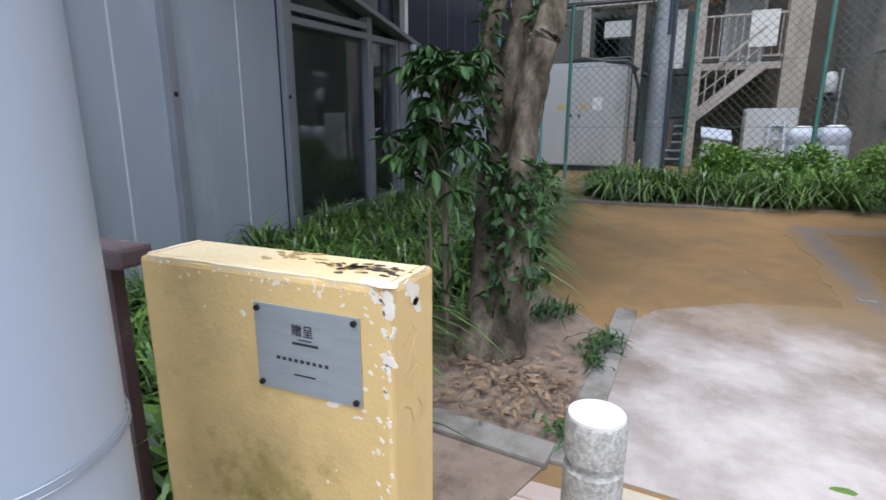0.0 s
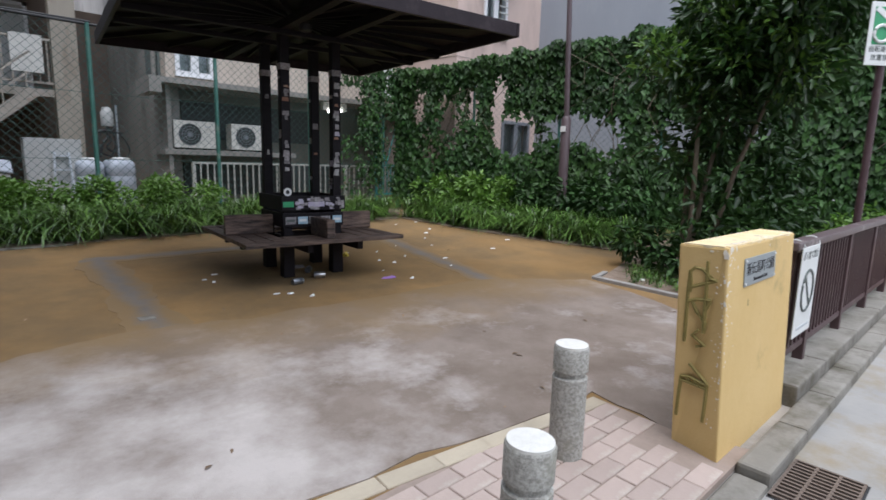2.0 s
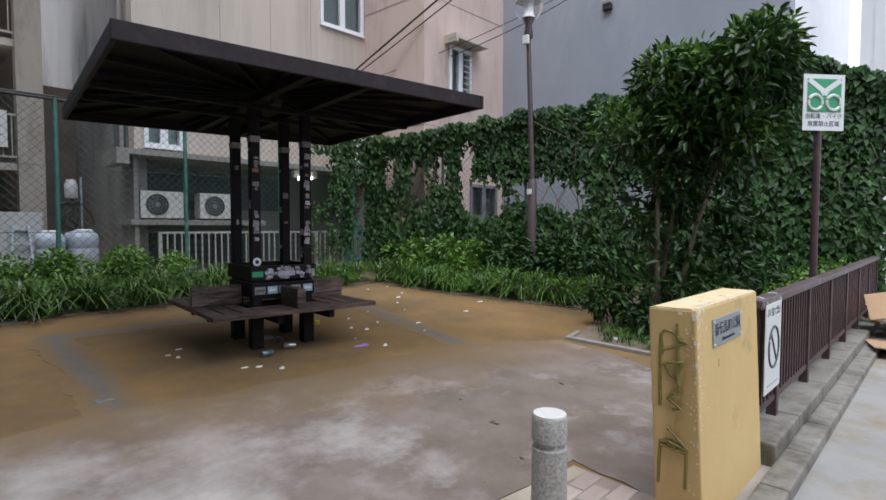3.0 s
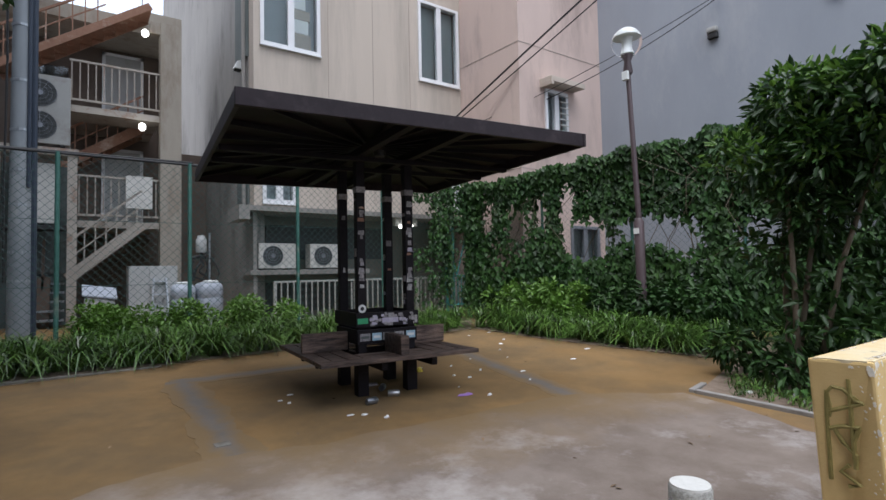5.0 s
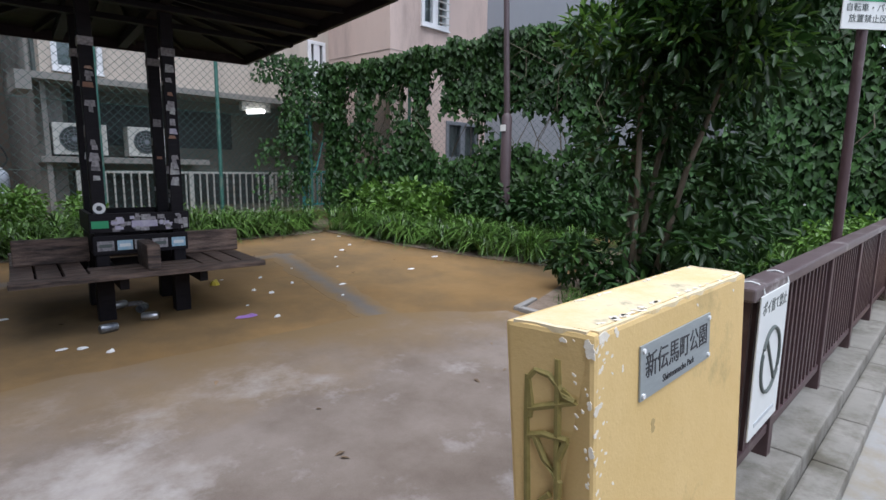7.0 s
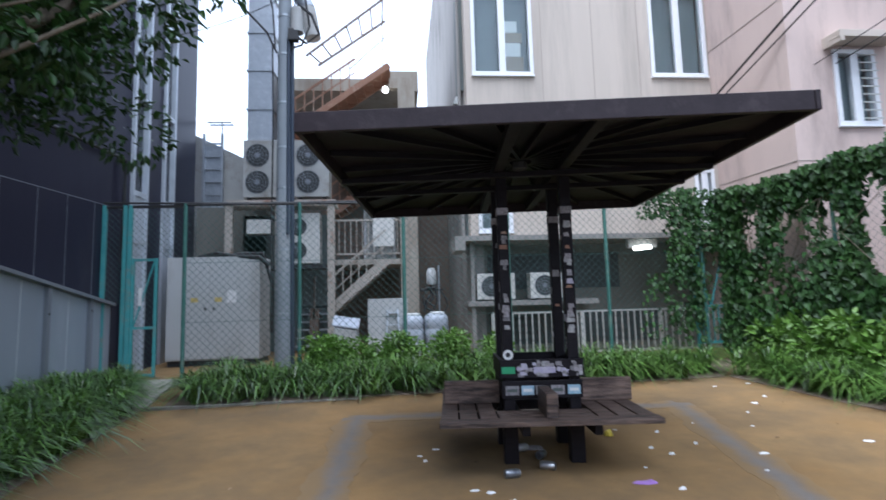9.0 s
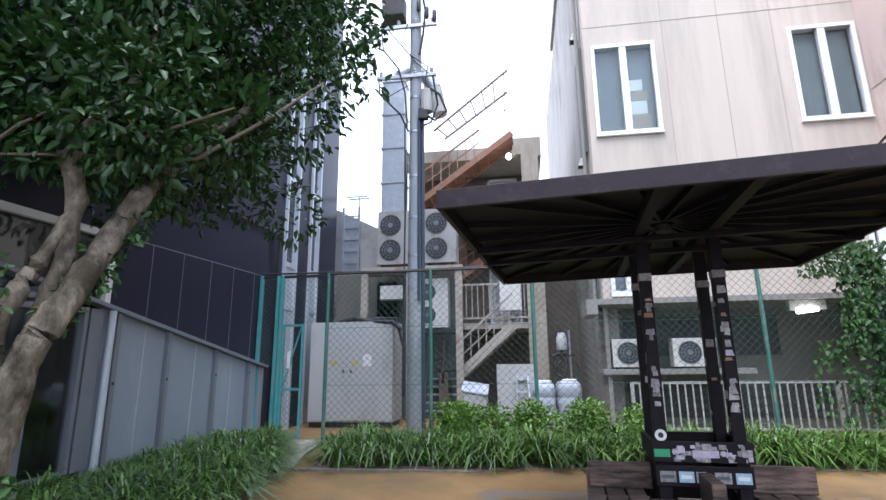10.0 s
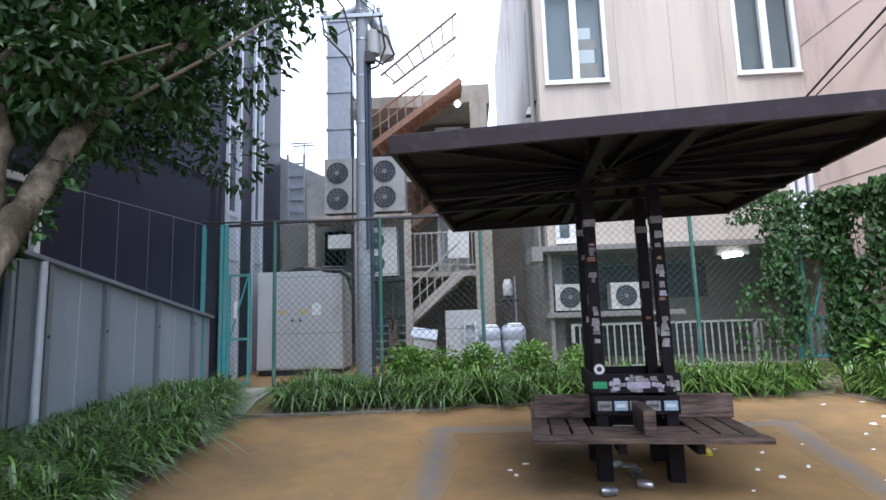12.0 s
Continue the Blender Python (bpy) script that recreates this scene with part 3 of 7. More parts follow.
g = Geo().beam((-1.28, 1.68, -0.025), (-0.72, 1.62, -0.025), 0.14, 0.12)
g.beam((-0.66, 1.60, 0.0), (-0.58, 3.30, 0.0), 0.13, 0.04)
g.beam((-2.0, 1.70, 0.03), (-1.30, 1.68, 0.03), 0.14, 0.12)
structure("tree_pit_kerb", g, KERB, "low worn concrete kerb round the tree pit", "kerb", bevel=0.012)
g = Geo().beam((5.18, 2.86, 0.0), (5.28, 0.78, 0.0), 0.07, 0.08).beam((5.16, 2.90, 0.0), (5.6, 3.01, -0.01), 0.06, 0.07)
structure("bed_kerb", g, SIDEWALL, "low concrete kerb of the planting bed", "kerb", bevel=0.01)
g = Geo().beam((-1.75, 7.30, 0.015), (0.9, 7.485, -0.012), 0.07, 0.05)
structure("back_bed_kerb", g, KERB, "thin sand-covered kerb of the back bed", "kerb", bevel=0.008)

# soil of the beds
g = Geo().plate([(-3.45, 0.78), (-1.0, 0.78), (-0.70, 1.66), (-0.66, 2.9), (-1.25, 3.6), (-1.5, 5.0), (-1.75, 7.30), (-2.1, 8.4), (-2.35, 9.5), (-3.45, 9.5)], -0.05, 0.012)
structure("soil_bed_1", g, SOIL, "dry brown soil with fallen leaves", "soil")
g = Geo().plate([(-1.55, 7.40), (6.25, 7.94), (7.55, 9.55), (-1.9, 9.55)], -0.05, 0.008)
structure("soil_bed_2", g, SOIL, "dark soil of the back planting bed", "soil")
g = Geo().plate([(6.35, 7.95), (6.5, 6.3), (6.85, 4.65), (7.25, 3.45), (5.2, 2.86), (5.30, 0.76), (10.4, 0.76), (7.6, 9.5)], -0.05, 0.010)
structure("soil_bed_3", g, SOIL, "dark soil of the bed under the ivy", "soil")
g = Geo().plate([(-2.35, 7.35), (-1.72, 7.36), (-1.95, 8.3), (-2.1, 9.5), (-2.9, 9.5), (-2.6, 8.3)], 0.0, 0.036)
structure("path_slab", g, CONC, "pale stone slabs leading to the gate", "paving")

# ---- the dark building beside the park ----
XW = -3.5
SLOPE = lambda y: 2.10 - 0.205 * (y - 5.6)
LY0, LY1 = -6.0, 9.75


def ledge_z(y):
    return SLOPE(y)


g = Geo()
holes = [(10.35, 10.95, 3.3, 9.2), (11.62, 12.15, 3.3, 9.2)]
# the unseen upper part is raised to 15 m to darken the left side
wall_with_holes(g, "y", XW, -0.3, -8.0, 13.4, 0.0, 15.0, [(3.65, 5.60, 0.34, 2.02), (3.9, 5.80, 2.06, 2.93)] + holes)
black = structure("wall_west", g, BLACKCLAD, "black clad wall of the neighbouring building", "wall")
# seams of the cladding
for z in (2.97, 3.9, 4.9, 6.1, 7.3, 8.5):
    part("seam", Geo().box(XW + 0.0, 5.9 if z < 3 else -8.0, z, XW + 0.004, 10.2, z + 0.012), GREYFRAME, black)
for y in (6.55, 7.2, 7.9, 8.55, 9.25):
    part("seam", Geo().box(XW + 0.001, y, 1.2, XW + 0.005, y + 0.008, 2.97), GREYFRAME, black)
# conduit on the cladding
part("conduit", Geo().tube([(XW + 0.06, 5.0, 3.88), (XW + 0.06, 10.05, 3.88), (XW + 0.06, 10.05, 2.0)], 0.03, 8), BLACK, black)
# lower skirt of grey panels under a sloping ledge
for k, (y0, y1) in enumerate([(-6.0, -0.2), (-0.2, 0.75), (0.75, 1.75), (1.75, 2.45), (2.45, 3.50), (5.75, 6.00), (6.00, 6.95), (6.95, 8.10), (8.10, 9.12), (9.12, 9.75)]):
    t0, t1 = min(ledge_z(y0), 3.4), min(ledge_z(y1), 3.4)
    x0, x1 = XW + 0.002, XW + 0.05
    g = Geo().add([(x0, y0, 0), (x1, y0, 0), (x1, y1, 0), (x0, y1, 0), (x0, y0, t0), (x1, y0, t0), (x1, y1, t1), (x0, y1, t1)],
                  [(3, 2, 1, 0), (4, 5, 6, 7), (0, 1, 5, 4), (1, 2, 6, 5), (2, 3, 7, 6), (3, 0, 4, 7)])
    part("panel", g, GREYPANEL, black, "dull blue-grey metal panel")
for y in (-0.2, 0.75, 1.75, 2.42, 3.55, 6.00, 6.95, 8.10, 9.12):
    t = min(ledge_z(y), 3.4)
    part("post", Geo().box(XW + 0.05, y - 0.035, 0, XW + 0.11, y + 0.035, t), GREYFRAME, black, "grey steel panel post", bevel=0.004)
    part("bolt_hole", Geo().tube([(XW + 0.108, y, 1.40 if y < 5 else 1.2), (XW + 0.114, y, 1.40 if y < 5 else 1.2)], 0.018, 10), BOLT, black)
for y in (1.15, 2.05, 3.05, 6.5, 7.6, 8.6):
    part("sealant_line", Geo().beam((XW + 0.051, y, 0.1), (XW + 0.051, y + 0.02, ledge_z(y) - 0.02), 0.012, 0.006, up=(1, 0, 0)), SEALANT, black, "pale streaked sealant line")
part("ledge", Geo().beam((XW + 0.06, 0.0, min(3.25, ledge_z(0) + 0.03)), (XW + 0.06, 9.75, ledge_z(9.75) + 0.03), 0.16, 0.05), GREYFRAME, black, "grey sloping metal ledge", bevel=0.005)
# window of the building
win = thing("window_1", "large dark window with grey metal mullions", "window", kind="structure")
for y0, y1, zt in ((3.58, 3.68, 2.40), (4.90, 4.99, 2.22), (5.52, 5.57, 2.06), (5.60, 5.80, 2.05)):
    part("mullion", Geo().box(XW - 0.04, y0, 0.30, XW + 0.07, y1, zt), GREYFRAME, win, bevel=0.004)
for z, yt in ((0.28, 5.52), (2.10, 4.90), (2.00, 5.52)):
    part("transom", Geo().box(XW - 0.02, 3.6, z, XW + 0.06, yt, z + 0.06), GREYFRAME, win, bevel=0.004)
part("pane", Geo().box(XW - 0.012, 3.66, 0.34, XW - 0.004, 5.60, 2.02), PANE_DARK, win).visible_shadow = False
part("downpipe", Geo().tube([(XW + 0.12, 5.86, 0.0), (XW + 0.12, 5.86, 2.04)], 0.04, 12), ALU, black, "silver downpipe", smooth=True)
part("strip_frame", Geo().box(XW - 0.02, 3.86, 2.90, XW + 0.05, 5.87, 2.98).box(XW - 0.02, 5.79, 2.10, XW + 0.05, 5.87, 2.90), WHITEFRAME, black, "white window frame")
part("pane", Geo().box(XW - 0.03, 3.9, 2.06, XW - 0.022, 5.80, 2.93), PANE_DARK, win)
for b0, b1, c0, c1 in holes:
    tall = thing("window_2", "tall narrow strip window in bright aluminium frame", "window", kind="structure")
    for y in (b0, b1 - 0.07):
        part("stile", Geo().box(XW - 0.05, y, 0.0, XW + 0.06, y + 0.07, c1), ALU, tall)
    for z in (c0 - 0.9, c0, c0 + 1.9, c0 + 3.9, c1 - 0.08):
        part("rail", Geo().box(XW - 0.04, b0 + 0.07, z, XW + 0.05, b1 - 0.07, z + 0.10), ALU, tall)
    part("pane", Geo().box(XW - 0.05, b0 + 0.07, c0, XW - 0.042, b1 - 0.07, c1), PANE, tall)
    part("lower_panel", Geo().box(XW + 0.004, b0 + 0.07, 0.0, XW + 0.02, b1 - 0.07, c0), ALU, tall)
structure("room_west", Geo().box(-5.5, -8.0, 0.0, -4.2, 13.0, 14.9), ROOMDARK, "interior wall painted dim behind the dark windows", "wall")
g = Geo().box(-12, -8, 15.0, XW, 13.4, 15.2).box(-12, 13.1, 0, -3.8, 13.4, 15.0).box(-12, -8, 0, XW - 0.3, -7.7, 15.0)
structure("roof_west", g, BLACKCLAD, "flat black roof and end walls of the building", "roof")
part("conduit", Geo().tube([(XW + 0.03, 10.15, 2.0), (XW + 0.03, 10.15, 0.0)], 0.025, 6), BLACK, black)

# ---- rendered building with white windows ----
FY = 10.58
g = Geo()
WA, WB = (3.03, 4.315, 5.76, 7.80), (6.86, 8.09, 5.76, 7.80)
WC = (3.06, 3.75, 2.50, 3.30)
WD = (7.62, 8.05, 2.6, 3.75)
wall_with_holes(g, "x", FY, 0.35, 2.90, 8.20, 2.40, 12.5, [WA, WB, WC, WD])
north = structure("wall_north", g, FACADE, "beige rendered facade with rain streaks", "wall")
for x in (4.5, 5.6, 6.6):
    part("joint", Geo().box(x, FY - 0.006, 2.6, x + 0.012, FY, 12.5), JOINTLINE, north)
part("joint", Geo().box(2.88, FY - 0.006, 8.25, 8.15, FY, 8.262), JOINTLINE, north)
g = Geo().box(2.55, FY - 0.25, 2.30, 8.15, FY + 0.7, 2.40).box(2.55, FY - 0.25, 2.12, 2.75, FY + 0.7, 2.30)
part("ledge", g, SIDEWALL, north, "projecting grey concrete ledge")
structure("wall_side", Geo().box(2.88, FY + 0.352, 0, 3.2, 24.0, 12.5).box(2.884, FY + 0.002, 0, 2.93, FY + 0.35, 2.40), SIDEWALL, "dark streaked concrete side wall", "wall")
g = Geo().box(2.872, FY - 0.02, 0, 2.945, 11.3, 2.298)
structure("pier", g, SIDEWALL, "stained concrete pier", "wall")
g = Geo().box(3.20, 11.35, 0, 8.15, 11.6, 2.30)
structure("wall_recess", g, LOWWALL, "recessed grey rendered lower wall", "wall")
# flat dark sheets carry the shade of two openings in the wall
structure("recess_opening", Geo().box(3.34, 11.33, 1.35, 6.2, 11.348, 2.1), GRILLE, "dark sheet standing for the unlit opening in the recessed wall", "shutter")
structure("recess_vent", Geo().box(3.34, 11.33, 0.2, 7.0, 11.348, 0.85), GRILLE, "dark sheet standing for the low unlit opening in the recessed wall", "shutter")


def window(name, x0, x1, z0, z1, y, label, paint=WHITEFRAME, shade=CURTAIN):
    w = thing(name, label, "window", kind="structure")
    t = 0.075
    g = Geo().box(x0, y - 0.04, z0, x1, y + 0.10, z0 + t).box(x0, y - 0.04, z1 - t, x1, y + 0.10, z1)
    g.box(x0, y - 0.04, z0 + t, x0 + t, y + 0.10, z1 - t).box(x1 - t, y - 0.04, z0 + t, x1, y + 0.10, z1 - t)
    part("frame", g, paint, w, bevel=0.006)
    m = (x0 + x1) / 2
    part("mullion", Geo().box(m - 0.07, y - 0.03, z0 + t, m + 0.07, y + 0.08, z1 - t), paint, w, bevel=0.006)
    part("sill", Geo().box(x0 - 0.015, y - 0.07, z0 - 0.035, x1 + 0.015, y + 0.0, z0 - 0.002), paint, w, bevel=0.006)
    part("pane", Geo().box(x0 + t, y + 0.02, z0 + t, m - 0.07, y + 0.028, z1 - t), PANE, w)
    part("pane", Geo().box(m + 0.07, y + 0.02, z0 + t, x1 - t, y + 0.028, z1 - t), PANE, w)
    part("blind", Geo().box(x0 + t, y + 0.16, z0 + (z1 - z0) * 0.05, x1 - t, y + 0.17, z1 - t), shade, w, "plain blind behind the glass")
    structure("room", Geo().box(x0 - 0.2, y + 0.34, z0 - 0.2, x1 + 0.2, y + 1.2, z1 + 0.2), ROOMDARK, "block painted dim for the unlit room behind the window", "room")
    return w


window("window_3", *WA, FY, "white two-light window with half-open blind")
window("window_4", *WB, FY, "white two-light window with pale blind")
window("window_5", *WC, FY, "small white window above the ledge")
window("window_6", *WD, FY, "narrow white-framed window above the ivy")
structure("roof_north", Geo().box(2.8, FY - 0.05, 12.5, 8.2, 18, 12.8), SIDEWALL, "flat concrete roof", "roof")
# downpipe at the corner
for y, z in ((11.2, 8.4), (11.3, 5.4)):
    vent = thing("wall_vent", "small white hooded vent on the concrete wall", "vent", at=(2.88, y, z))
    part("hood", Geo().add([(2.88, y, z), (2.88, y + 0.2, z), (2.88, y, z + 0.22), (2.88, y + 0.2, z + 0.22), (2.70, y, z + 0.02), (2.70, y + 0.2, z + 0.02), (2.76, y, z + 0.17), (2.76, y + 0.2, z + 0.17)], [(0, 4, 5, 1), (4, 6, 7, 5), (6, 2, 3, 7), (0, 2, 6, 4), (1, 5, 7, 3), (0, 1, 3, 2)]), SIGNWHITE, vent)
    # a black plate stands for the shade inside the hood
    part("opening", Geo().box(2.72, y + 0.02, z - 0.004, 2.86, y + 0.18, z + 0.002), BLACK, vent)
# boxes piled behind the glass of the upper window
for k, (w, h) in enumerate(((0.42, 0.34), (0.36, 0.30), (0.40, 0.22), (0.30, 0.26))):
    solo("storage_box", Geo().box(3.72, FY + 0.06, 5.86 + sum((0.34, 0.30, 0.22, 0.26)[:k]) + 0.002 * k, 3.72 + w, FY + 0.14, 5.86 + sum((0.34, 0.30, 0.22, 0.26)[:k]) + h), SIGNWHITE if k % 2 else CREAM, "pale box stacked behind the window glass", "box", "boxes in the window", bevel=0.01)
solo("downpipe", Geo().tube([(2.80, FY + 0.4, 2.3), (2.80, FY + 0.4, 12.4)], 0.04, 10), SIDEWALL, "grey downpipe on the concrete wall", "downpipe", smooth=True)

# ---- pink house and slate-blue house behind the ivy ----
g = Geo()
WH = (8.95, 9.72, 4.0, 5.35)
WL = (9.70, 10.75, 1.30, 2.15)
wall_with_holes(g, "x", 8.4, 0.3, 8.15, 11.0, 0.0, 12.0, [WH, WL])
g.box(8.152, 8.7, 0, 8.45, 18.0, 12.0)
pink = structure("wall_pink", g, PINK, "pinkish rendered house wall", "wall")
for z in (3.4, 6.3, 9.0):
    part("joint", Geo().box(8.142, 8.4, z, 8.15, 10.58, z + 0.012).box(8.15, 8.392, z, 11.0, 8.4, z + 0.012), JOINTLINE, pink)
part("hood", Geo().box(8.80, 8.02, 5.42, 9.95, 8.40, 5.54).box(8.80, 8.02, 5.34, 8.88, 8.40, 5.42), FACADE, pink, "concrete hood above the window", bevel=0.01)
window("window_7", *WH, 8.4, "white barred window under a concrete hood")
window("window_8", *WL, 8.4, "low aluminium window seen through the ivy", GREYFRAME, ROOMDARK)
for k in range(9):
    z = 4.1 + k * 0.14
    part("bar", Geo().box(9.36, 8.30, z, 9.70, 8.312, z + 0.02), RAILWHITE, pink)
structure("roof_pink", Geo().box(8.1, 8.3, 12.0, 11.0, 18.0, 12.2), PINK, "flat roof of the pink house", "roof")
g = Geo().box(11.0, 2.0, 0, 11.4, 8.4, 14.0).box(11.002, 8.402, 0, 18, 8.8, 14.0).box(11.0, 2.0, 14.002, 18, 8.8, 14.2)
# the end face is painted white to stand in for bright sky
structure("wall_blue_end", Geo().box(11.402, 2.002, 0, 18, 2.4, 14.0), WHITEWALL, "end wall coloured white in place of bright sky", "wall")
blue = structure("wall_blue", g, BLUE, "slate-blue rendered side wall of a tall house", "wall")
for y, z in ((5.35, 6.0), (3.14, 6.05)):
    vent = part("vent", Geo().box(10.90, y, z, 11.0, y + 0.20, z + 0.12), BLACK, blue, "dark wall vent", bevel=0.02)
    part("hood", Geo().box(10.87, y - 0.01, z + 0.122, 11.0, y + 0.21, z + 0.24), ACGREY, vent, "pale sheet-metal hood", bevel=0.04)
structure("wall_white", Geo().box(12.4, -6.0, -0.05, 12.8, 0.95, 9.0).box(12.41, 0.95, -0.05, 12.8, 1.15, 9.0), WHITEWALL, "bright white wall beside the street", "wall")
# unseen wall, added across the street; its height limits the southern sky light
g = Geo().box(-14, -12.5, -0.05, 22, -12.0, 4.0)
structure("wall_south", g, FACADE, "unseen wall added across the street", "wall")

# ---- shelter with a bench round its four posts ----
PX, PY = (2.36, 2.90), (4.72, 5.25)
CX, CY, RH = 2.60, 5.05, 1.575
shelter = thing("park_shelter", "dark brown park shelter with a square roof on four stickered posts", "shelter", at=(CX, CY, 0))
for x in PX:
    for y in PY:
        post = part("post", Geo().box(x - 0.045, y - 0.045, 0, x + 0.045, y + 0.045, 2.46), DARKWOOD, shelter, bevel=0.006)
        part("collar", Geo().box(x - 0.049, y - 0.049, 2.06, x + 0.049, y + 0.049, 2.12), PALESTICK, post, "scuffed metal collar")
        part("foot", Geo().box(x - 0.058, y - 0.058, 0, x + 0.058, y + 0.058, 0.36), DARKWOOD, post, bevel=0.006)
        # torn stickers on the faces towards the street and to the sides
        many = y == PY[0]
        for k in range(34 if many else 15):
            z = 0.92 + (0.034 if many else 0.072) * k + rng.uniform(-0.02, 0.02)
            if z > 2.0 or rng.random() < (0.1 if z < 1.5 else 0.35):
                continue
            w, h = rng.uniform(0.014, 0.036), rng.uniform(0.010, 0.034)
            ox = rng.uniform(-0.008, 0.008)
            mm = rng.choice((PALESTICK, PALESTICK, PALESTICK, STICKPAPER, LILACSTICK, RUST, PALESTICK, STICKPAPER))
            face = rng.choice("fffsr")
            if y == PY[1] and rng.random() < 0.5:
                continue
            tilt = rng.uniform(-0.006, 0.006)
            if face == "f":
                yf = y - 0.0462 - 0.00005 * k
                vs = [(x + ox - w, yf, z - h + tilt), (x + ox + w, yf, z - h), (x + ox + w * rng.uniform(0.5, 1), yf, z + h + tilt), (x + ox - w * rng.uniform(0.6, 1), yf, z + h)]
                gg = Geo().add(vs + [(a, b + 0.001, c) for a, b, c in vs], [(0, 1, 2, 3), (7, 6, 5, 4), (0, 4, 5, 1), (1, 5, 6, 2), (2, 6, 7, 3), (3, 7, 4, 0)])
            else:
                xs = x - 0.0465 if face == "s" else x + 0.0455
                gg = Geo().box(xs, y + ox - w, z - h, xs + 0.001, y + ox + w, z + h)
            part("sticker", gg, mm, post)
part("sticker", Geo().tube([(2.36, 4.6735, 0.885), (2.36, 4.6725, 0.885)], 0.042, 20), PAPER, shelter, "round white sticker")
part("sticker", Geo().tube([(2.36, 4.6722, 0.885), (2.36, 4.6716, 0.885)], 0.02, 16), PLATE_INK, shelter)
# boards that tie the posts, covered in stickers
for nm, z0, z1, o in (("tie_board", 0.70, 0.845, 0.075), ("tie_board", 0.53, 0.672, 0.06)):
    x0, x1, y0, y1 = PX[0] - o, PX[1] + o, PY[0] - o, PY[1] + o
    part(nm, Geo().box(x0, y0, z0, x1, y0 + 0.03, z1), DARKWOOD, shelter, "stickered dark board", bevel=0.004)
    part(nm, Geo().box(x0, y1 - 0.03, z0, x1, y1, z1), DARKWOOD, shelter, bevel=0.004)
    part(nm, Geo().box(x0 + 0.001, y0 + 0.03, z0, x0 + 0.031, y1 - 0.03, z1), DARKWOOD, shelter, bevel=0.004)
    part(nm, Geo().box(x1 - 0.031, y0 + 0.03, z0, x1 - 0.001, y1 - 0.03, z1), DARKWOOD, shelter, bevel=0.004)
YB = PY[0] - 0.075
SX = lambda u: 2.285 + 0.69 * u


def sticker(u0, u1, z0, z1, m, y=YB - 0.0015, label=""):
    part("sticker", Geo().box(SX(u0), y, z0, SX(u1), y + 0.001, z1), m, shelter, label)


sticker(0.02, 0.18, 0.735, 0.79, GREENSTICK, label="bright green sticker")
for k in range(58):
    u = rng.uniform(0.17, 0.94)
    z = rng.uniform(0.715, 0.82)
    sticker(u, min(0.98, u + rng.uniform(0.03, 0.10)), z - 0.012, min(0.84, z + rng.uniform(0.01, 0.03)), rng.choice((PALESTICK, PALESTICK, LILACSTICK, STICKPAPER, DARKWOOD)), YB - 0.0016 - k * 0.00003)
sticker(0.40, 0.66, 0.735, 0.785, LILACSTICK, YB - 0.003, "lilac torn poster")
YB2 = PY[0] - 0.06
for u0, u1, m in ((0.06, 0.22, PALESTICK), (0.25, 0.40, BLUESTICK), (0.42, 0.52, STICKPAPER), (0.60, 0.76, PALESTICK), (0.80, 0.95, BLUESTICK)):
    sticker(u0, u1, 0.56, 0.635, m, YB2 - 0.0016)
    part("sticker_print", Geo().box(SX(u0 + 0.02), YB2 - 0.0028, 0.585, SX(u1 - 0.02), YB2 - 0.0018, 0.61), SIGNINK if m != BLUESTICK else PAPER, shelter)
# seat boards and the four low backs
SX0, SX1, SY0, SY1 = 1.80, 3.42, 4.19, 5.79
n = 0
for x0, x1 in ((SX0, SX0 + 0.13), (SX0 + 0.145, SX0 + 0.28), (SX0 + 0.30, SX0 + 0.43), (SX1 - 0.43, SX1 - 0.30), (SX1 - 0.28, SX1 - 0.145), (SX1 - 0.13, SX1)):
    part("seat_board", Geo().box(x0, SY0 + 0.15, 0.41, x1, SY1 - 0.15, 0.45), BENCHWOOD, shelter, "weathered reddish-brown plank", bevel=0.006)
for y0, y1 in ((SY0, SY0 + 0.14), (SY1 - 0.14, SY1)):
    part("seat_board", Geo().box(SX0 - 0.01, y0, 0.412, SX1 + 0.01, y1, 0.452), BENCHWOOD, shelter, "weathered reddish-brown plank", bevel=0.006)
for y0, y1 in ((SY0 + 0.155, SY0 + 0.285), (SY0 + 0.30, SY0 + 0.43), (SY1 - 0.43, SY1 - 0.30), (SY1 - 0.285, SY1 - 0.155)):
    part("seat_board", Geo().box(SX0 + 0.445, y0, 0.409, SX1 - 0.445, y1, 0.449), BENCHWOOD, shelter, bevel=0.006)
for a, b in (((SX0 + 0.02, 4.94, 0.0), (SX0 + 0.50, 4.99, 0.0)), ((SX1 - 0.50, 4.94, 0.0), (SX1 + 0.03, 4.99, 0.0))):
    part("low_back", Geo().box(a[0], a[1], 0.45, b[0], b[1], 0.645), BENCHWOOD, shelter, "worn wooden back board", bevel=0.01)
for y0, y1 in ((SY0 + 0.06, SY0 + 0.46), (SY1 - 0.46, SY1 - 0.06)):
    part("low_back", Geo().box(2.585, y0, 0.452, 2.675, y1, 0.635), BENCHWOOD, shelter, "worn wooden back board", bevel=0.012)
for y in (4.72, 5.25):
    part("bearer", Geo().box(SX0 + 0.12, y + 0.05, 0.32, SX1 - 0.12, y + 0.11, 0.408), DARKWOOD, shelter, bevel=0.004)
for x in (2.36, 2.90):
    part("bearer", Geo().box(x + 0.05, SY0 + 0.12, 0.315, x + 0.11, SY1 - 0.12, 0.400), DARKWOOD, shelter, bevel=0.004)
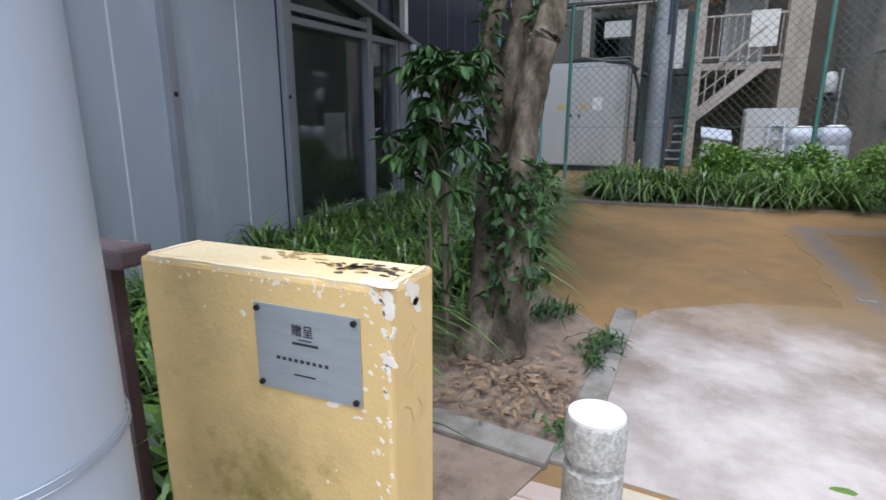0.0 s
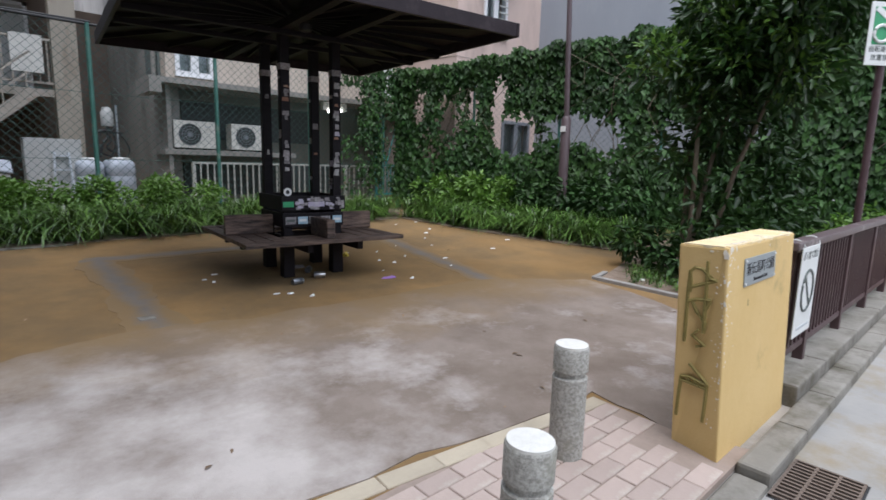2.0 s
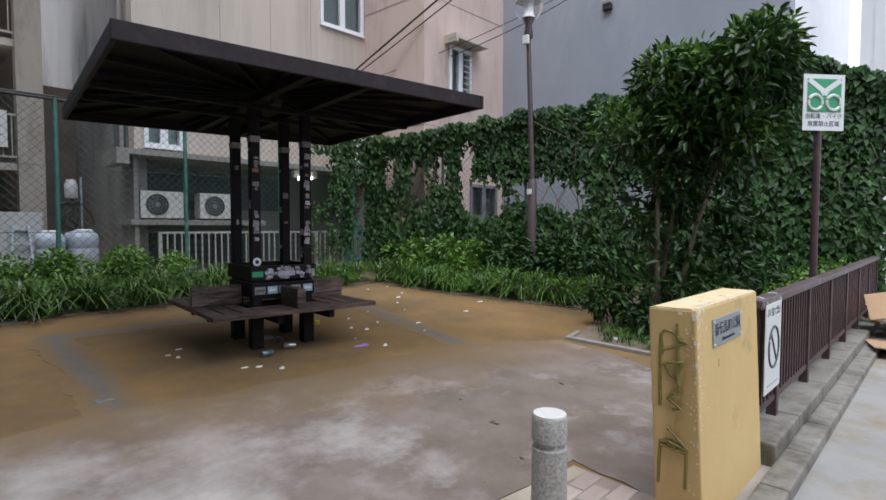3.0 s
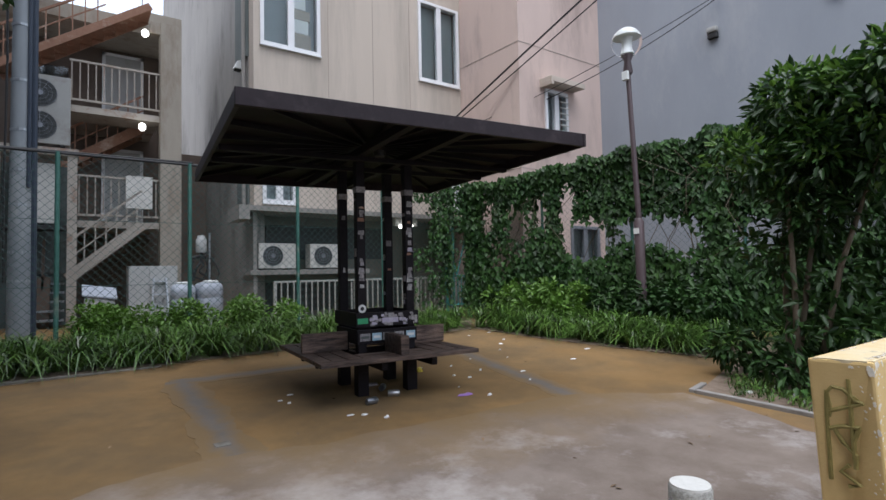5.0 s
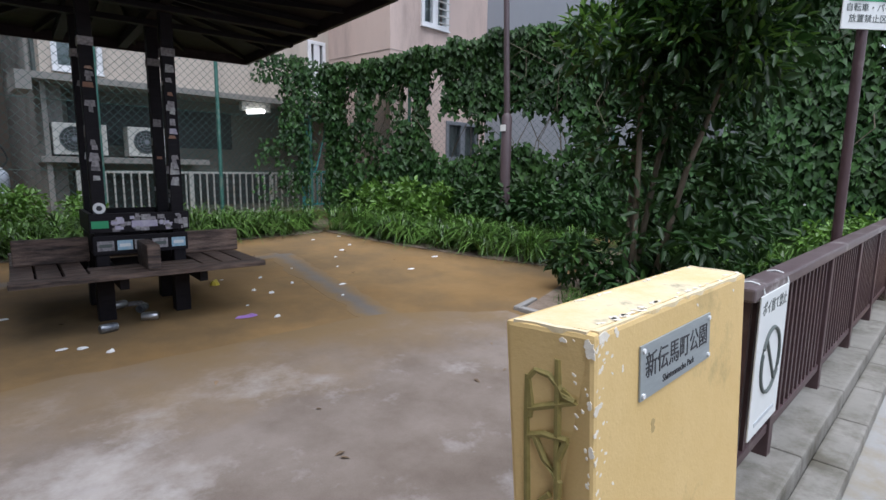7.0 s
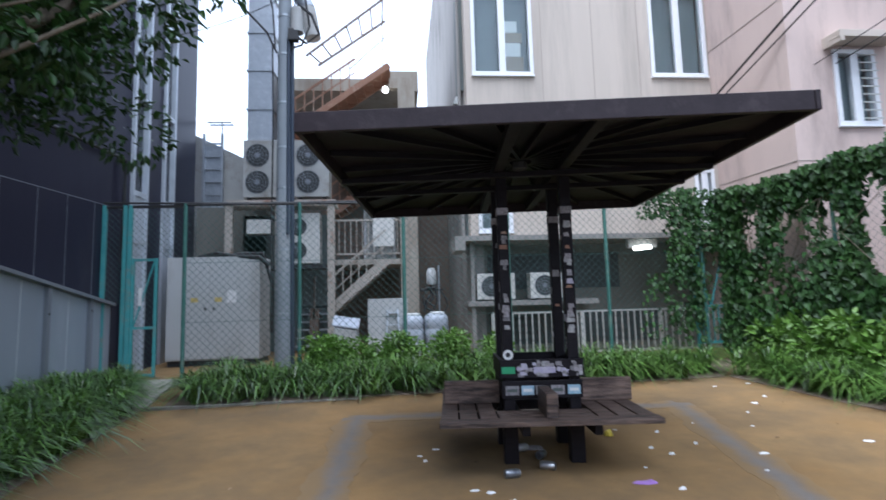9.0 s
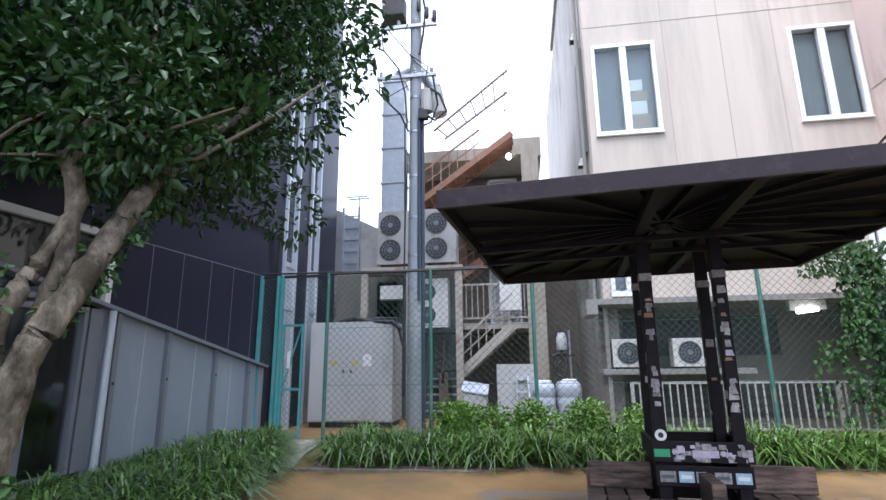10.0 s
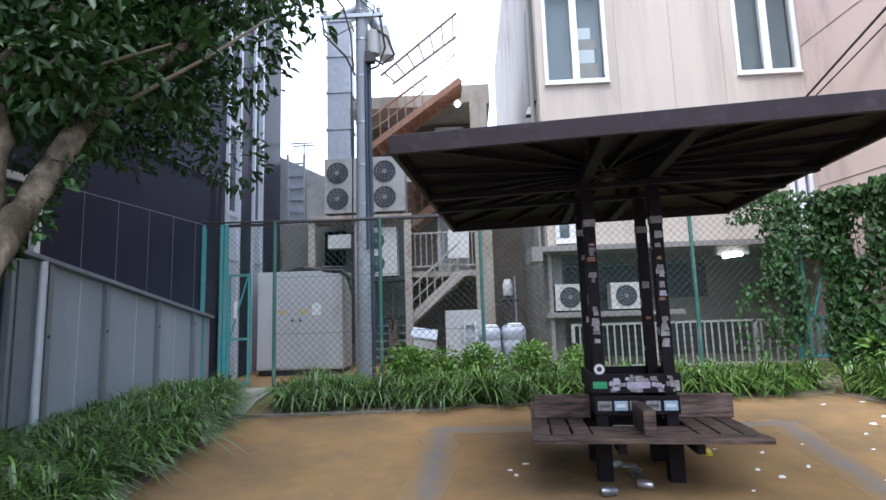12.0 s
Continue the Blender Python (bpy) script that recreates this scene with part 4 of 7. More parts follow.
# roof, set a little forward of the posts
def set_forward(g):
    g.v = [(a - 0.03, b - 0.12, c + 0.013 * (a - CX)) for a, b, c in g.v]
    return g


RZ = 2.40
x0, x1, y0, y1 = CX - RH, CX + RH, CY - RH, CY + RH
roof = part("roof", set_forward(Geo().add([(x0, y0, 2.50), (x1, y0, 2.50), (x1, y1, 2.50), (x0, y1, 2.50), (CX, CY, 2.70), (CX, CY, 2.66),
                               (x0 + 0.03, y0 + 0.03, 2.49), (x1 - 0.03, y0 + 0.03, 2.49), (x1 - 0.03, y1 - 0.03, 2.49), (x0 + 0.03, y1 - 0.03, 2.49)],
                              [(0, 1, 4), (1, 2, 4), (2, 3, 4), (3, 0, 4), (7, 6, 5), (8, 7, 5), (9, 8, 5), (6, 9, 5)])), DARKWOOD, shelter, "low pyramid roof boarded underneath")
for a, b in (((x0, y0), (x1, y0)), ((x1, y0), (x1, y1)), ((x1, y1), (x0, y1)), ((x0, y1), (x0, y0))):
    d = (Vector(b) - Vector(a)).normalized()
    e = 0.02
    part("fascia", set_forward(Geo().beam((a[0] - d.x * e, a[1] - d.y * e, RZ + 0.06), (b[0] - d.x * e, b[1] - d.y * e, RZ + 0.06), 0.035, 0.125)), FASCIA, roof, "purple-brown metal fascia", bevel=0.005)
for x in PX:
    part("cross_beam", set_forward(Geo().box(x - 0.04, y0 + 0.02, 2.41, x + 0.04, y1 - 0.02, 2.49)), DARKWOOD, roof, bevel=0.005)
for y in PY:
    part("cross_beam", set_forward(Geo().box(x0 + 0.02, y - 0.035, 2.365, x1 - 0.02, y + 0.035, 2.409)), DARKWOOD, roof, bevel=0.005)
for k in range(24):
    a = 2 * math.pi * k / 24
    s = 1 / max(abs(math.cos(a)), abs(math.sin(a)))
    ex, ey = CX + (RH - 0.04) * s * math.cos(a), CY + (RH - 0.04) * s * math.sin(a)
    part("rafter", set_forward(Geo().beam((CX + 0.1 * math.cos(a), CY + 0.1 * math.sin(a), 2.60), (ex, ey, 2.47), 0.03, 0.04)), DARKWOOD, roof)
part("lamp_fitting", Geo().lathe(2.5, 4.5, [(0.05, 2.40), (0.06, 2.41), (0.06, 2.46)], 14), BLACK, roof)

shelter.rotation_euler = (0, 0, radians(-5.3))
shelter.location = (CX + 0.03, CY + 0.01, 0)

# ---- entrance pillars ----
def pillar(x0, x1, y0, y1, h, label, paint):
    p = thing("entrance_pillar", label, "pillar", "entrance pillars", at=((x0 + x1) / 2, (y0 + y1) / 2, 0))
    part("body", Geo().box(x0, y0, -0.02, x1, y1, h - 0.003), paint, p, "yellow painted plaster", bevel=0.011)
    part("cap_coat", Geo().box(x0 + 0.022, y0 + 0.022, h - 0.03, x1 - 0.022, y1 - 0.022, h - 0.0005), YELLOW_TOP, p, "scraped and flaking top")
    # paint rubbed away along the upper edges
    for a, b in (((x0 + 0.02, y0 + 0.010), (x1 - 0.02, y0 + 0.010)), ((x0 + 0.010, y0 + 0.02), (x0 + 0.010, y1 - 0.02)), ((x1 - 0.010, y0 + 0.02), (x1 - 0.010, y1 - 0.02))):
        n = 30
        rim = []
        for side in (1, -1):
            for k in range(n + 1):
                u = (k if side > 0 else n - k) / n
                q = (a[0] + (b[0] - a[0]) * u, a[1] + (b[1] - a[1]) * u)
                e = 0.007 + 0.007 * noise.noise((q[0] * 17, q[1] * 17, side * 3.0))
                rim.append((q[0] + (side * e if a[0] == b[0] else 0), q[1] + (0 if a[0] == b[0] else side * e)))
        part("worn_edge", Geo().plate(rim, h - 0.012, h + 0.0006), WORN, p, "pale worn edge")
    return p


def flake(p, face, u, v, r, m=FLAKE, n=18, sx=1.0, x=0, y=0):
    """A patch of bare plaster with a ragged outline on the face 'front' (y given) or 'end' (x given)."""
    pts = []
    for k in range(n):
        a = 2 * math.pi * k / n
        q = r * (0.85 + 0.35 * math.sin(2 * a + 40 * u) + rng.uniform(-0.28, 0.28))
        pts.append((q * math.cos(a) * sx, q * math.sin(a)))
    if face == "front":
        vs = [(u + a, y - 0.0004, v + b) for a, b in pts] + [(u + a, y + 0.001, v + b) for a, b in pts]
    elif face == "end":
        vs = [(x, u + a, v + b) for a, b in pts] + [(x + 0.002, u + a, v + b) for a, b in pts]
    else:
        vs = [(u + a, v + b, y) for a, b in pts] + [(u + a, v + b, y + 0.0012) for a, b in pts]
    fs = [tuple(range(n)), tuple(range(n, 2 * n))[::-1]] + [(i, (i + 1) % n, n + (i + 1) % n, n + i) for i in range(n)]
    part("patch", Geo().add(vs, fs), m, p)


def strokes(p, name, lines, w, m, place):
    """Sprayed or scratched lines; place turns (u, v) into a point."""
    for ln in lines:
        part(name, Geo().tube([place(u, v) for u, v in ln], w, 5), m, p)


LX0, LX1, LYF, LYB = -1.455, -0.83, 0.62, 0.80
pl = pillar(LX0, LX1, LYF, LYB, 0.985, "yellow painted entrance pillar with a steel donor plate", YELLOW_MOSSY)
plate = part("name_plate", Geo().box(-1.135, LYF - 0.006, 0.745, -0.893, LYF - 0.001, 0.922), PLATE, pl, "scratched steel donor plate", bevel=0.001)
for x in (-1.125, -0.903):
    for z in (0.755, 0.912):
        part("bolt", Geo().tube([(x, LYF - 0.006, z), (x, LYF - 0.012, z)], 0.006, 10), BOLT, plate)
lettering("贈呈", 0.026, pose(-1.020, LYF - 0.0068, 0.876, 90, 0, 0), PLATE_INK, "inscription", plate, 0.0006)
part("print_bar", Geo().box(-1.045, LYF - 0.0072, 0.848, -0.985, LYF - 0.006, 0.853), PLATE_INK, plate)
part("print_bar", Geo().box(-1.03, LYF - 0.0072, 0.858, -1.0, LYF - 0.006, 0.860), PLATE_INK, plate)
for k in range(9):
    x = -1.085 + k * 0.0142
    part("print_bar", Geo().box(x, LYF - 0.0072, 0.811, x + 0.0075, LYF - 0.006, 0.8175), PLATE_INK, plate)
part("print_bar", Geo().box(-1.045, LYF - 0.0072, 0.783, -0.995, LYF - 0.006, 0.786), PLATE_INK, plate)
for u, v, r in ((-0.835, 0.955, 0.022), (-0.86, 0.965, 0.014), (-0.845, 0.90, 0.008), (-0.838, 0.85, 0.012), (-0.84, 0.83, 0.009), (-1.17, 0.89, 0.007), (-1.08, 0.965, 0.008),
                (-0.99, 0.752, 0.010), (-0.955, 0.742, 0.012), (-0.98, 0.955, 0.006), (-0.845, 0.78, 0.007), (-0.84, 0.72, 0.006), (-0.90, 0.72, 0.004), (-0.93, 0.94, 0.005)):
    flake(pl, "front", u, v, r, y=LYF, sx=1.0 if r < 0.011 or r > 0.013 else 1.8)
for u, v, r in ((0.70, 0.955, 0.028), (0.72, 0.925, 0.018), (0.625, 0.90, 0.010)):
    flake(pl, "end", u, v, r, x=LX1 - 0.0006)
for k in range(36):
    flake(pl, "front", -0.835 - abs(rng.gauss(0, 0.03)), rng.uniform(0.55, 0.975), rng.uniform(0.002, 0.006), FLAKE, 9, y=LYF)
    flake(pl, "front", rng.uniform(-1.4, -0.85), 0.978 - abs(rng.gauss(0, 0.012)), rng.uniform(0.0015, 0.005), FLAKE, 9, y=LYF)
for k in range(26):
    flake(pl, "front", rng.uniform(-1.42, -0.86), rng.uniform(0.35, 0.95), rng.uniform(0.001, 0.0035), rng.choice((SCRATCH, FLAKE, MOSS)), 7, y=LYF)
for k in range(60):
    flake(pl, "top", rng.gauss(-0.95, 0.05), rng.gauss(0.715, 0.015), rng.uniform(0.002, 0.007), GRAFFITI_DARK if k % 3 else SCRATCH, 8, sx=2.2, y=0.985 + 0.0002)
for k in range(14):
    flake(pl, "top", rng.uniform(-1.18, -1.05), rng.uniform(0.70, 0.78), rng.uniform(0.004, 0.010), SCRATCH, 8, sx=1.8, y=0.985 + 0.0002)
flake(pl, "top", -0.87, 0.64, 0.03, FLAKE, 12, sx=1.4, y=0.9853)
strokes(pl, "scratched_tag", [[(0.66, 0.86), (0.70, 0.89), (0.72, 0.87), (0.69, 0.83), (0.66, 0.80), (0.71, 0.82)], [(0.67, 0.78), (0.72, 0.80), (0.69, 0.76)],
                              [(0.66, 0.74), (0.69, 0.72), (0.70, 0.69), (0.68, 0.67)], [(0.72, 0.73), (0.74, 0.70), (0.72, 0.67)]], 0.004, SCRATCH, lambda u, v: (LX1 - 0.0024, u, v))

RX0, RX1, RYF, RYB = 2.35, 3.32, 0.59, 0.80
pr = pillar(RX0, RX1, RYF, RYB, 1.0, "yellow painted entrance pillar with a park name plate", YELLOW)
plate = part("name_plate", Geo().box(2.545, RYF - 0.006, 0.80, 2.985, RYF - 0.001, 0.93), PLATE, pr, "steel park name plate", bevel=0.001)
for x in (2.558, 2.972):
    for z in (0.812, 0.918):
        part("bolt", Geo().tube([(x, RYF - 0.006, z), (x, RYF - 0.011, z)], 0.006, 10), WHITEFRAME, plate)
lettering("新伝馬町公園", 0.066, pose(2.765, RYF - 0.0068, 0.873, 90, 0, 0), PLATE_INK, "park_name", plate, 0.0006)
lettering("Shintenmacho Park", 0.026, pose(2.765, RYF - 0.0068, 0.824, 90, 0, 0), PLATE_INK, "park_name_latin", plate, 0.0006)
for u, v, r in ((2.385, 0.985, 0.018), (2.375, 0.92, 0.010), (2.365, 0.84, 0.013), (2.36, 0.79, 0.009), (2.40, 0.95, 0.006), (2.47, 0.90, 0.007), (2.36, 0.73, 0.007), (2.365, 0.66, 0.006), (2.9, 0.965, 0.006), (3.2, 0.96, 0.006), (2.44, 0.985, 0.010)):
    flake(pr, "front", u, v, r, y=RYF)
for u, v, r in ((0.60, 0.965, 0.016), (0.66, 0.975, 0.008), (0.60, 0.85, 0.008), (0.595, 0.75, 0.009)):
    flake(pr, "end", u, v, r, x=RX0 - 0.0014)
flake(pr, "front", 2.63, 0.715, 0.018, SCRATCH, 10, y=RYF)
for k in range(40):
    flake(pr, "front", RX0 + 0.008 + abs(rng.gauss(0, 0.03)), rng.uniform(0.45, 0.98), rng.uniform(0.002, 0.006), FLAKE, 9, y=RYF)
    flake(pr, "end", RYF + 0.008 + abs(rng.gauss(0, 0.02)), rng.uniform(0.15, 0.98), rng.uniform(0.002, 0.005), FLAKE, 9, x=RX0 - 0.0008)
for k in range(40):
    flake(pr, "top", rng.uniform(2.40, 3.30), rng.choice((0.612, 0.62, 0.77)) + rng.uniform(-0.006, 0.006), rng.uniform(0.003, 0.010), FLAKE, 10, sx=1.8, y=1.0002)
tag = [[(0.60, 0.93), (0.58, 0.76), (0.57, 0.60)], [(0.24, 0.87), (0.34, 0.895), (0.50, 0.89), (0.60, 0.87), (0.66, 0.85), (0.78, 0.845)],
       [(0.25, 0.88), (0.22, 0.79), (0.20, 0.66), (0.18, 0.54)], [(0.25, 0.80), (0.48, 0.82), (0.78, 0.845), (0.64, 0.865)], [(0.26, 0.87), (0.28, 0.81), (0.25, 0.78)],
       [(0.24, 0.735), (0.42, 0.75), (0.70, 0.755)], [(0.30, 0.74), (0.42, 0.69), (0.60, 0.65), (0.58, 0.615)], [(0.68, 0.75), (0.60, 0.71), (0.57, 0.70)],
       [(0.48, 0.61), (0.34, 0.58), (0.62, 0.54), (0.44, 0.53)], [(0.32, 0.44), (0.54, 0.40), (0.72, 0.365)], [(0.14, 0.365), (0.34, 0.375), (0.72, 0.36)], [(0.14, 0.35), (0.70, 0.345)],
       [(0.16, 0.37), (0.11, 0.26), (0.08, 0.16)], [(0.70, 0.36), (0.68, 0.26), (0.65, 0.18)], [(0.30, 0.37), (0.38, 0.345), (0.44, 0.37), (0.52, 0.34), (0.58, 0.365)]]
strokes(pr, "spray_tag", tag, 0.0080, GRAFFITI, lambda u, v: (RX0 + 0.0055, RYB - u * (RYB - RYF), v))

# its street face is battered: the foot stands out further than the top
for ob in pr.children_recursive:
    m = ob.matrix_world if ob.name.startswith("park_name") else Matrix()
    inv = m.inverted()
    for v in ob.data.vertices:
        p = m @ v.co
        k = max(0.0, 1.0 - p.z)
        front, back = RYF - 0.05 * k, 0.785 - 0.01 * k
        u, w = (p.y - RYF) / (RYB - RYF), (RX1 - p.x) / (RX1 - RX0)
        p.x += u * w * (0.10 * k - 0.04)
        p.y = front + u * (back - front)
        v.co = inv @ p

# ---- bollards ----
def bollard(x, y, lean=0.0):
    b = thing("bollard", "round speckled granite bollard with a groove", "bollard", "entrance bollards", at=(x, y, 0))
    part("shaft", Geo().lathe(x, y, [(0.077, -0.05), (0.077, 0.39), (0.066, 0.397), (0.066, 0.415), (0.077, 0.422), (0.077, 0.522), (0.072, 0.53)], 28), GRANITE, b, smooth=True)
    part("cap", Geo().lathe(x, y, [(0.072, 0.5302), (0.071, 0.538), (0.0, 0.540)], 28), GRANITE_TOP, b, "pale top", smooth=True)
    b.rotation_euler = (radians(lean), 0, radians(40 * x))
    return b


bollard(-0.52, 1.115)
bollard(1.10, 0.655, 1.0)
bollard(1.885, 1.03)

# ---- railings on the street side ----
def railing(x0, x1, y, label, step=0.085, top=0.935):
    r = thing("railing", label, "railing", "street railings", at=(x0, y, 0.13))
    part("top_rail", Geo().box(x0, y - 0.045, top - 0.05, x1, y + 0.045, top), RAIL_TOP, r, "worn flat top rail", bevel=0.01)
    part("bottom_rail", Geo().box(x0, y - 0.02, 0.235, x1, y + 0.02, 0.275), RAIL, r, bevel=0.004)
    n = int((x1 - x0) / step)
    for k in range(1, n):
        x = x0 + k * (x1 - x0) / n
        if k % 12 == 6:
            part("post", Geo().box(x - 0.03, y - 0.03, 0.12, x + 0.03, y + 0.03, top - 0.051), RAIL, r, bevel=0.004)
        else:
            part("baluster", Geo().box(x - 0.013, y - 0.016, 0.275, x + 0.013, y + 0.016, top - 0.051), RAIL, r)
    return r


railing(3.40, 10.9, 0.62, "dark purple-brown metal railing on a concrete kerb")
railing(-9.0, -1.52, 0.66, "dark purple-brown metal railing behind the steel pole", top=0.99)
notice = thing("notice_board", "white no-littering notice hung on the railing", "notice", at=(3.75, 0.575, 0.4))
part("board", Geo().box(3.46, 0.568, 0.36, 3.84, 0.574, 0.90), SIGNWHITE, notice, bevel=0.002)
lettering("ポイ捨て禁止", 0.055, pose(3.65, 0.5672, 0.845, 90, 0, 0), SIGNINK, "notice_words", notice, 0.0006)
ring = Geo().tube([(3.65 + 0.12 * math.cos(2 * math.pi * k / 36), 0.567, 0.63 + 0.125 * math.sin(2 * math.pi * k / 36)) for k in range(37)], 0.008, 6)
for x, z in ((3.50, 0.905), (3.83, 0.905)):
    part("wire_tie", Geo().tube([(x + 0.01 * math.sin(6.28 * k / 12), 0.62 + 0.050 * math.cos(2 * math.pi * k / 12), z + 0.036 * math.sin(2 * math.pi * k / 12)) for k in range(13)], 0.0035, 5), SIGNWHITE, notice, "white wire tie")
part("ring", ring, SIGNINK, notice)
part("slash", Geo().tube([(3.575, 0.567, 0.725), (3.725, 0.567, 0.535)], 0.007, 6), SIGNINK, notice)
part("print_bar", Geo().box(3.52, 0.566, 0.40, 3.78, 0.568, 0.415), SEALANT, notice)

# ---- street sign, lamp, steel pole ----
SGX, SGY = 5.75, 0.71
sg = thing("street_sign", "green and white no-bicycle-parking sign on a brown post", "sign", at=(SGX, SGY, 0))
part("post", Geo().tube([(SGX, SGY, 0), (SGX, SGY, 2.55)], 0.03, 12), RAIL, sg, smooth=True)
board = part("board", Geo().box(SGX - 0.20, -0.008, -0.25, SGX + 0.20, 0.0, 0.25), SIGNWHITE, sg, "white sign with a green field", bevel=0.002)
bt = Matrix.Translation((SGX, SGY - 0.035, 2.48)) @ pose(0, 0, 0, 0, 0, -40) @ Matrix.Translation((-SGX, 0, 0))
board.matrix_parent_inverse = Matrix.Translation(-sg.location) @ bt
sub = lambda nm, gg, m: setattr(part(nm, gg, m, board), "location", (0, 0, 0))
sub("green_field", Geo().box(SGX - 0.165, -0.0105, -0.085, SGX + 0.165, -0.009, 0.21), SIGNGREEN)
for cx in (-0.088, 0.088):
    sub("wheel", Geo().tube([(SGX + cx + 0.066 * math.cos(2 * math.pi * k / 24), -0.012, 0.0 + 0.066 * math.sin(2 * math.pi * k / 24)) for k in range(25)], 0.014, 6), SIGNWHITE)
sub("cross_bar", Geo().beam((SGX - 0.155, -0.013, 0.20), (SGX + 0.03, -0.013, 0.075), 0.002, 0.045, up=(0, 0, 1)), SIGNWHITE)
sub("cross_bar", Geo().beam((SGX + 0.155, -0.0128, 0.20), (SGX - 0.03, -0.0128, 0.075), 0.002, 0.045, up=(0, 0, 1)), SIGNWHITE)
for txt, zz in (("自転車・バイク", -0.125), ("放置禁止区域", -0.19)):
    o = lettering(txt, 0.052, Matrix.Translation((SGX, -0.0095, zz)) @ pose(0, 0, 0, 90, 0, 0), SIGNINK, "sign_words", None, 0.0006)
    o.parent = board

LPX, LPY = 8.22, 5.52
lamp = thing("park_lamp", "brown lamp post with a clear glass globe", "street lamp", at=(LPX, LPY, 0))
part("lower_post", Geo().lathe(LPX, LPY, [(0.085, 0), (0.085, 2.02), (0.055, 2.08)], 18), POSTBROWN, lamp, smooth=True)
GX, GY, GZ = LPX - 0.02, LPY + 0.10, 0.10  # the post leans a little at its top
part("upper_post", Geo().tube([(LPX, LPY, 2.07), (GX, GY, 4.64 + GZ)], [0.05, 0.043], 16), POSTBROWN, lamp, smooth=True)
part("collar", Geo().lathe(GX, GY, [(r, z + GZ) for r, z in ((0.07, 4.62), (0.09, 4.66), (0.06, 4.86), (0.10, 4.95), (0.10, 4.98))], 18), POSTBROWN, lamp, smooth=True)
part("sticker", Geo().box(LPX - 0.10, LPY - 0.05, 1.80, LPX - 0.083, LPY + 0.05, 1.90), PAPER, lamp, "square white sticker")
globe = part("globe", Geo().lathe(GX, GY, [(0.09, 4.98 + GZ)] + [(0.27 * math.sin(a), 5.21 + GZ - 0.27 * math.cos(a)) for a in [0.5 + 2.55 * k / 14 for k in range(15)]], 28), GLOBE, lamp, "clear glass globe", smooth=True)
part("bulb_holder", Geo().lathe(GX, GY, [(r, z + GZ) for r, z in ((0.12, 4.99), (0.105, 5.04), (0.085, 5.10), (0.085, 5.26), (0.10, 5.29))], 16), SIGNWHITE, globe, smooth=True)
part("reflector", Geo().lathe(GX, GY, [(r, z + GZ) for r, z in ((0.10, 5.292), (0.225, 5.30), (0.215, 5.35), (0.17, 5.405), (0.10, 5.445), (0.0, 5.455))], 24), SIGNWHITE, globe, "white dome reflector", smooth=True)
part("ballast_box", Geo().box(GX - 0.11, GY - 0.06, 4.50 + GZ, GX - 0.05, GY + 0.06, 4.66 + GZ), SIGNWHITE, lamp, "small white fitting", bevel=0.01)

# pale steel pole beside the entrance
gp = thing("steel_pole", "pale grey tapered steel pole with a wire band", "utility pole", at=(-1.275, 0.235, 0))
part("shaft", Geo().lathe(-1.275, 0.235, [(0.166, -0.05), (0.163, 0.6), (0.158, 1.6), (0.15, 3.0), (0.13, 7.0)], 40), GREYPOLE, gp, smooth=True)
for dz in (0.0, 0.014):
    part("wire_band", Geo().tube([(-1.275 + 0.1655 * math.cos(2 * math.pi * k / 40), 0.235 + 0.1655 * math.sin(2 * math.pi * k / 40), 0.79 + dz + 0.012 * math.sin(2 * math.pi * k / 40 + 0.4)) for k in range(41)], 0.0018, 5), STEEL, gp, "thin twisted wire")

# ---- wire fence behind the beds ----
def chain_link(g, a, b, z0, z1, pitch=0.10, r=0.0028):
    """Crossing slanted wires between the points a and b."""
    a, b = Vector(a), Vector(b)
    L, H = (b - a).length, z1 - z0
    d = (b - a) / L
    nn = Vector((-d.y, d.x, 0)) * 0.003
    k = int((L + H) / pitch)
    for i in range(1, k):
        s = i * pitch
        u0, w0 = (s, 0) if s <= L else (L, s - L)
        u1, w1 = (s - H, H) if s - H >= 0 else (0, s)
        for sign in (1, -1):
            p = a + d * (u0 if sign > 0 else L - u0)
            q = a + d * (u1 if sign > 0 else L - u1)
            g.tube([(p.x + nn.x * sign, p.y + nn.y * sign, z0 + w0), (q.x + nn.x * sign, q.y + nn.y * sign, z0 + w1)], r, 3, cap=False)
    return g


FEN = 9.5
fence = thing("wire_fence", "tall green chain-link fence with green posts", "fence", at=(0, FEN, 0))
for x in (-2.15, -0.24, 1.55, 3.40, 5.20, 7.00):
    part("post", Geo().tube([(x, FEN, 0), (x, FEN, 2.97)], 0.033, 10), TEAL, fence, smooth=True)
part("top_rail", Geo().tube([(-2.15, FEN, 2.95), (7.5, FEN, 2.95)], 0.022, 8), BLACK, fence)
m = part("mesh", chain_link(Geo(), (-2.15, FEN, 0), (7.5, FEN, 0), 0.05, 2.94, 0.125, 0.0036), WIRE, fence, "green wire mesh")
part("cable", Geo().tube([(-3.6, FEN + 0.02, 3.00), (-1.0, FEN + 0.03, 2.97), (1.6, FEN + 0.02, 2.99)], 0.018, 6), BLACK, fence, "black cable along the top")
for z in (0.95, 1.95):
    part("tension_wire", Geo().tube([(-2.15, FEN - 0.008, z), (7.5, FEN - 0.008, z + 0.02)], 0.004, 5), WIRE, fence)
